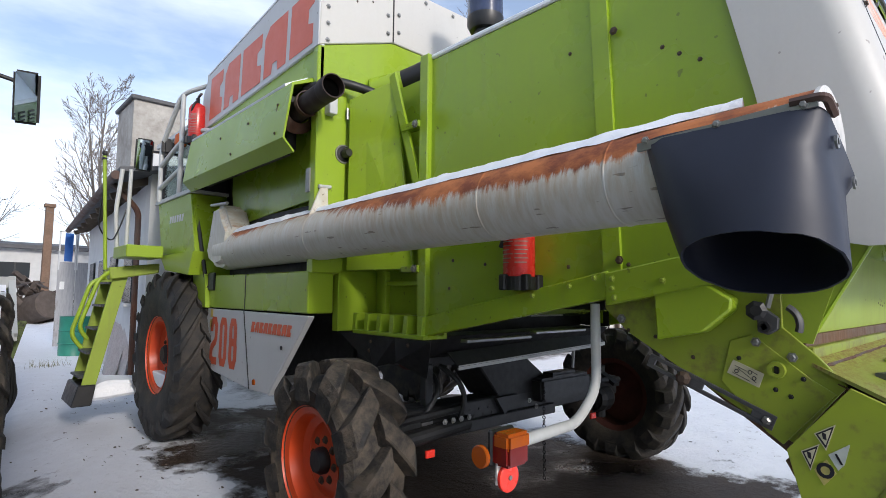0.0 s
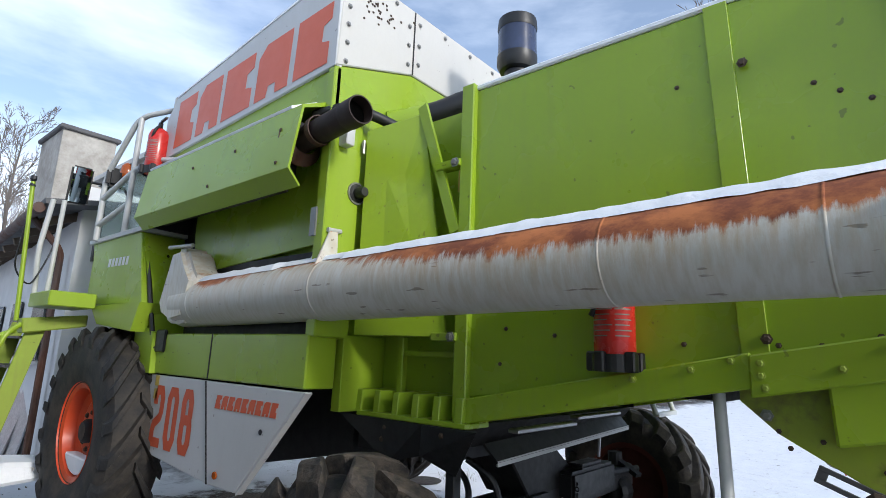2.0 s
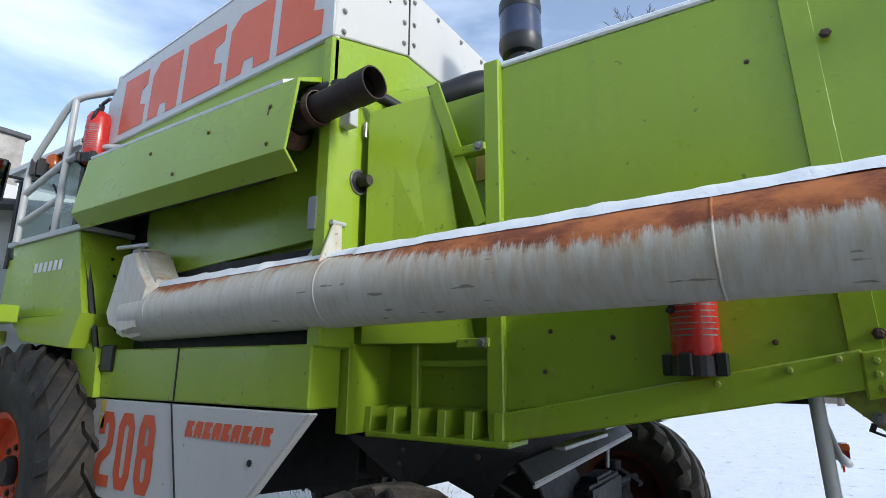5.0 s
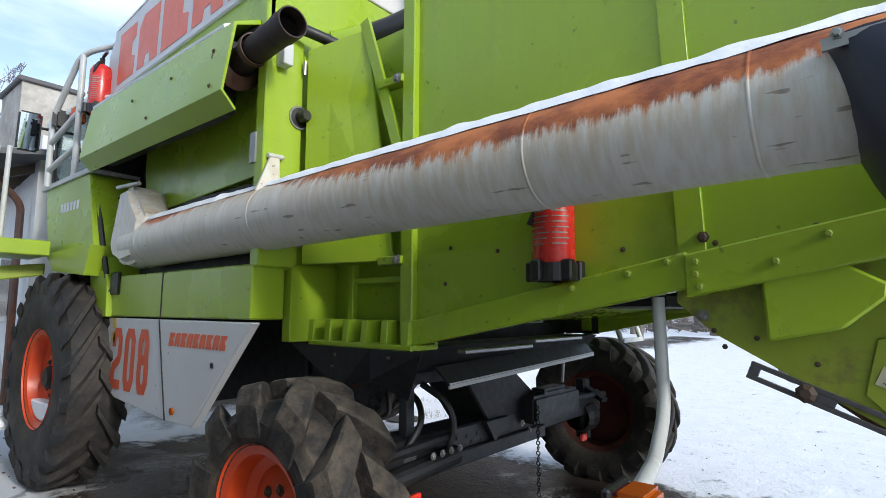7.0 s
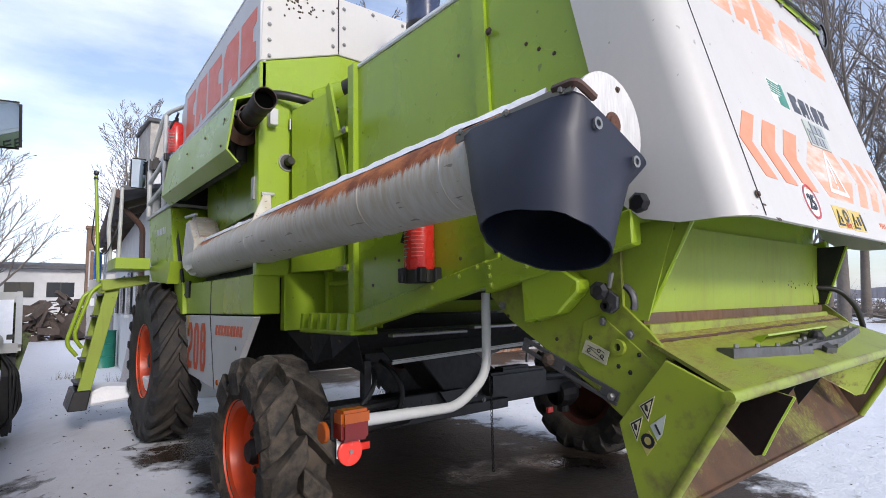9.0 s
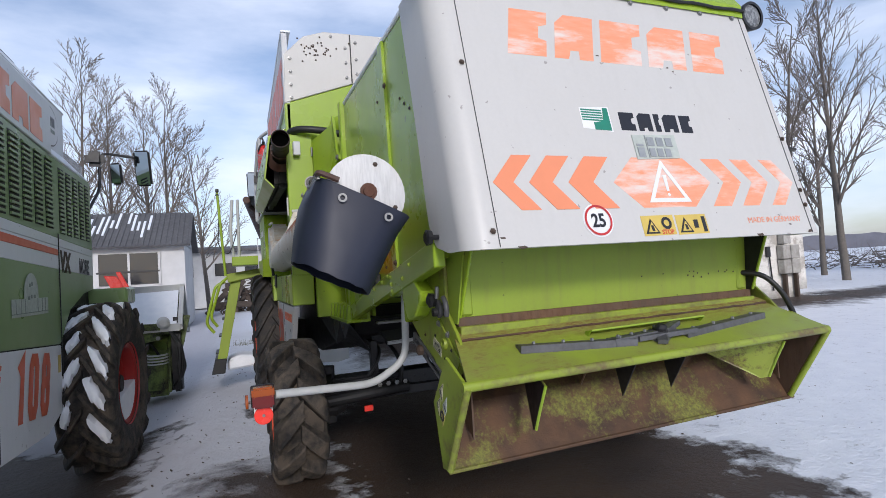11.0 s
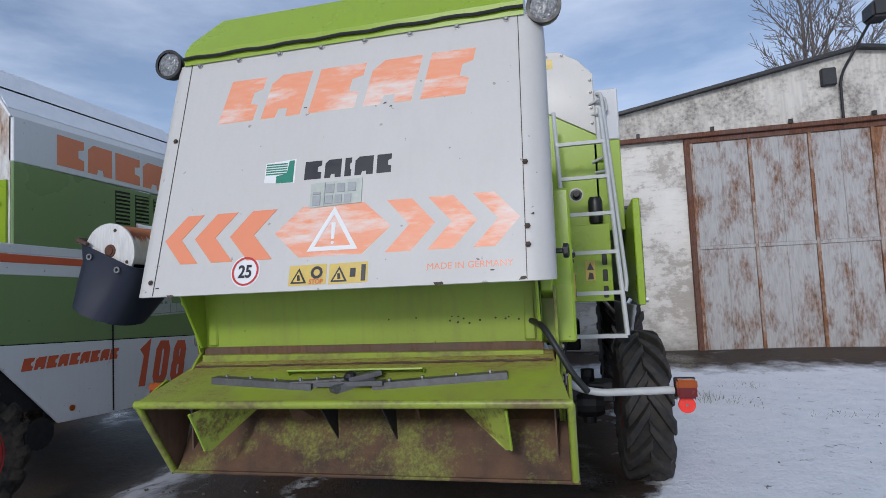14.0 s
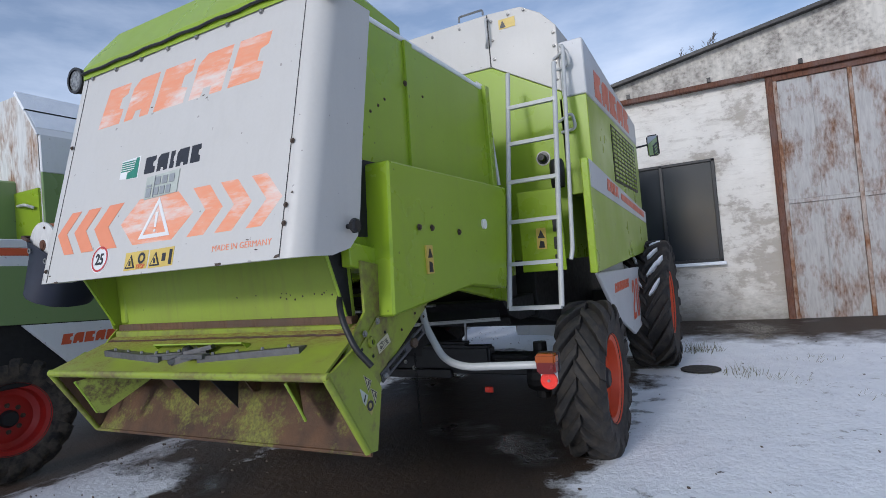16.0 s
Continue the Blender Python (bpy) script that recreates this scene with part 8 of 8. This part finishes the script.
spots = [(5.2, 30), (7.9, 30.5), (-8.3, 30), (-13, 31), (-5.7, 32), (0.1, 30), (-4.5, 31.5), (-17, 32), (-3.1, 32.5), (6.3, 36), (-1.8, 33), (-14.8, 36),
         (12.5, 18.5), (14.3, 20.5), (16.4, 17.5), (13.2, 23), (15.0, 24), (18.0, 22), (18.6, 18.2), (21.0, 20.5), (17.0, 27), (20.5, 26), (24.0, 22), (23.5, 25), (19.2, 30), (22.5, 15.5), (24.0, 12.5), (19.6, 14.2), (17.4, 12.6), (21.5, 13.0), (33, 8.2), (36, 6), (38.5, 8.6), (41, 7.4), (40, 10.8), (43, 3.6), (46, 13.3), (37, 13.0), (35, 1.0), (28.0, 16), (31.0, 12), (12.0, 42), (8.5, 43), (26.5, 10.0), (33.0, 5.0), (31, 0.0)]
for i, (x, y) in enumerate(spots):
    sc_ = random.uniform(0.85, 1.08) * (1.85 if x > 32.5 else 1.2 if x > 10 else 1.05 if i % 4 == 2 else 1.22)
    m = Matrix.LocRotScale((x, y, 0), Euler((0, 0, random.uniform(0, 6.28))), None)
    if i < 4:
        protos[i].matrix_world = m
        protos[i].scale = (sc_, sc_, sc_)
    else:
        copy_thing(protos[i % 4], m).scale = (sc_, sc_, sc_)

# brushwood and logs under the trees beyond the yard
hb = bmesh.new()
for i in range(2600):
    x, y = random.uniform(33, 58), random.uniform(-8, 24)
    h = 0.2 + 1.3 * max(0.0, noise.noise((x * 0.35, y * 0.35, 4)) + 0.35)
    p = Vector((x, y, random.uniform(0.0, h)))
    d = Vector((random.gauss(0, 1), random.gauss(0, 1), random.gauss(0.15, 0.35))).normalized() * random.uniform(0.5, 2.2)
    q = d.cross(Vector((0.2, 0.1, 1))).normalized() * random.uniform(0.012, 0.05)
    v = [hb.verts.new(c) for c in (p - q, p + q, p + Vector((0, 0, q.length * 2)), p + d)]
    for f in ((0, 1, 3), (1, 2, 3), (2, 0, 3)):
        hb.faces.new([v[j] for j in f])
solid("brushwood", hb, "twig", "heaps of cut brushwood under the bare trees", "brushwood", kind="stuff")
for i in range(7):
    x, y = 37 + i * 1.6 + random.uniform(-0.4, 0.4), 4.0 + random.uniform(-1.5, 8.5)
    a = random.uniform(0.8, 2.2)
    solid("log", rod((x, y, 0.30), (x + 3.2 * math.cos(a), y + 3.2 * math.sin(a), 0.32), random.uniform(0.18, 0.32), 10), "bark", "felled log lying in the brush", "log", "felled logs")

# ---- field edge and brush beyond the trees ----
bw = bmesh.new()
for i in range(5200):
    a = random.uniform(-0.6, 1.25)
    d = random.uniform(62, 110)
    x, y = 3 + d * math.cos(a), -3 + d * math.sin(a)
    h = random.uniform(0.5, 2.2) * d / 60
    v = [bw.verts.new((x, y, -0.1)), bw.verts.new((x + 0.05, y + 0.05, -0.1)), bw.verts.new((x + random.uniform(-0.6, 0.6), y, h))]
    bw.faces.new(v)
fw = bmesh.new()
ridge = None
for i in range(181):
    a = -0.9 + i * 0.0125
    h = 5.0 + 2.0 * noise.noise((a * 6, 0, 0)) + 1.2 * noise.noise((a * 40, 1, 0)) + 0.6 * noise.noise((a * 160, 2, 0))
    c_, s_ = math.cos(a), math.sin(a)
    cur = [fw.verts.new((260 * c_, 260 * s_, -1)), fw.verts.new((262 * c_, 262 * s_, h)), fw.verts.new((280 * c_, 280 * s_, -1))]
    if ridge:
        fw.faces.new((ridge[0], cur[0], cur[1], ridge[1]))
        fw.faces.new((ridge[1], cur[1], cur[2], ridge[2]))
    ridge = cur
solid("far_woods", fw, "far_wood", "grey-blue line of far woods on the horizon", "woods", kind="stuff")
solid("far_brush", bw, "twig", "grey-brown winter brush along the field edge", "brush", kind="stuff")
solid("field_strip", box(33, 300, -60, 90, -0.05, 0.07), "field", "thawed brown field beyond the yard", "field", kind="structure")
gb = bmesh.new()
for cx, cy, n_, s_ in ((5.75, 5.4, 60, 0.16), (6.1, 5.1, 40, 0.12), (5.25, 6.75, 90, 0.22), (6.9, 4.6, 40, 0.1), (1.5, 12.5, 80, 0.25), (6.5, 6.2, 50, 0.1), (2.2, 11.0, 70, 0.3)):
    for i in range(n_):
        x, y = cx + random.gauss(0, 0.16), cy + random.gauss(0, 0.12)
        v = [gb.verts.new((x - 0.004, y, 0.02)), gb.verts.new((x + 0.004, y, 0.02)), gb.verts.new((x + random.uniform(-0.08, 0.08), y + random.uniform(-0.05, 0.05), random.uniform(0.3, 1) * s_))]
        gb.faces.new(v)
solid("dry_grass", gb, "grass", "tufts of dry grass poking through the snow", "grass", kind="stuff")
def ground_z(x, y):
    """The yard's height at a place."""
    return 0.03 * noise.noise((x * 0.5, y * 0.5, 0)) + 0.035 + 0.04 * min(max((y - 4.0) / 1.2, 0), 1) * (0.9 < x < 3.0) + 0.12 * min(max((y - 6.8) / 2.0, 0), 1) * (x > 3.2) - 0.12 * min(max((0.9 - x) / 0.8, 0), 1)


db = bmesh.new()
for i in range(620):
    x, y = (random.uniform(-0.2, 7.5), random.uniform(-2.0, 9)) if i < 260 else (random.uniform(0.0, 2.4), random.uniform(0.0, 9.5))
    if 2.0 < x < 4.4 and y > 0.8 and random.random() < 0.4:
        continue
    r = random.uniform(0.003, 0.010) if i < 260 else random.uniform(0.003, 0.011)
    bmesh.ops.create_icosphere(db, subdivisions=1, radius=r, matrix=Matrix.LocRotScale((x, y, ground_z(x, y) + 0.004), Euler((random.random(), random.random(), 0)), (1.6, 1.0, 0.4)))
solid("mud_clods", db, "trash", "small mud clods and stones on the snow", "clods", kind="stuff")
solid("manhole_cover", disc((5.30, 5.55, 0.045), (0, 0, 1), 0.22, 0.012, 20), "dark", "dark round manhole cover bare of snow", "manhole cover")
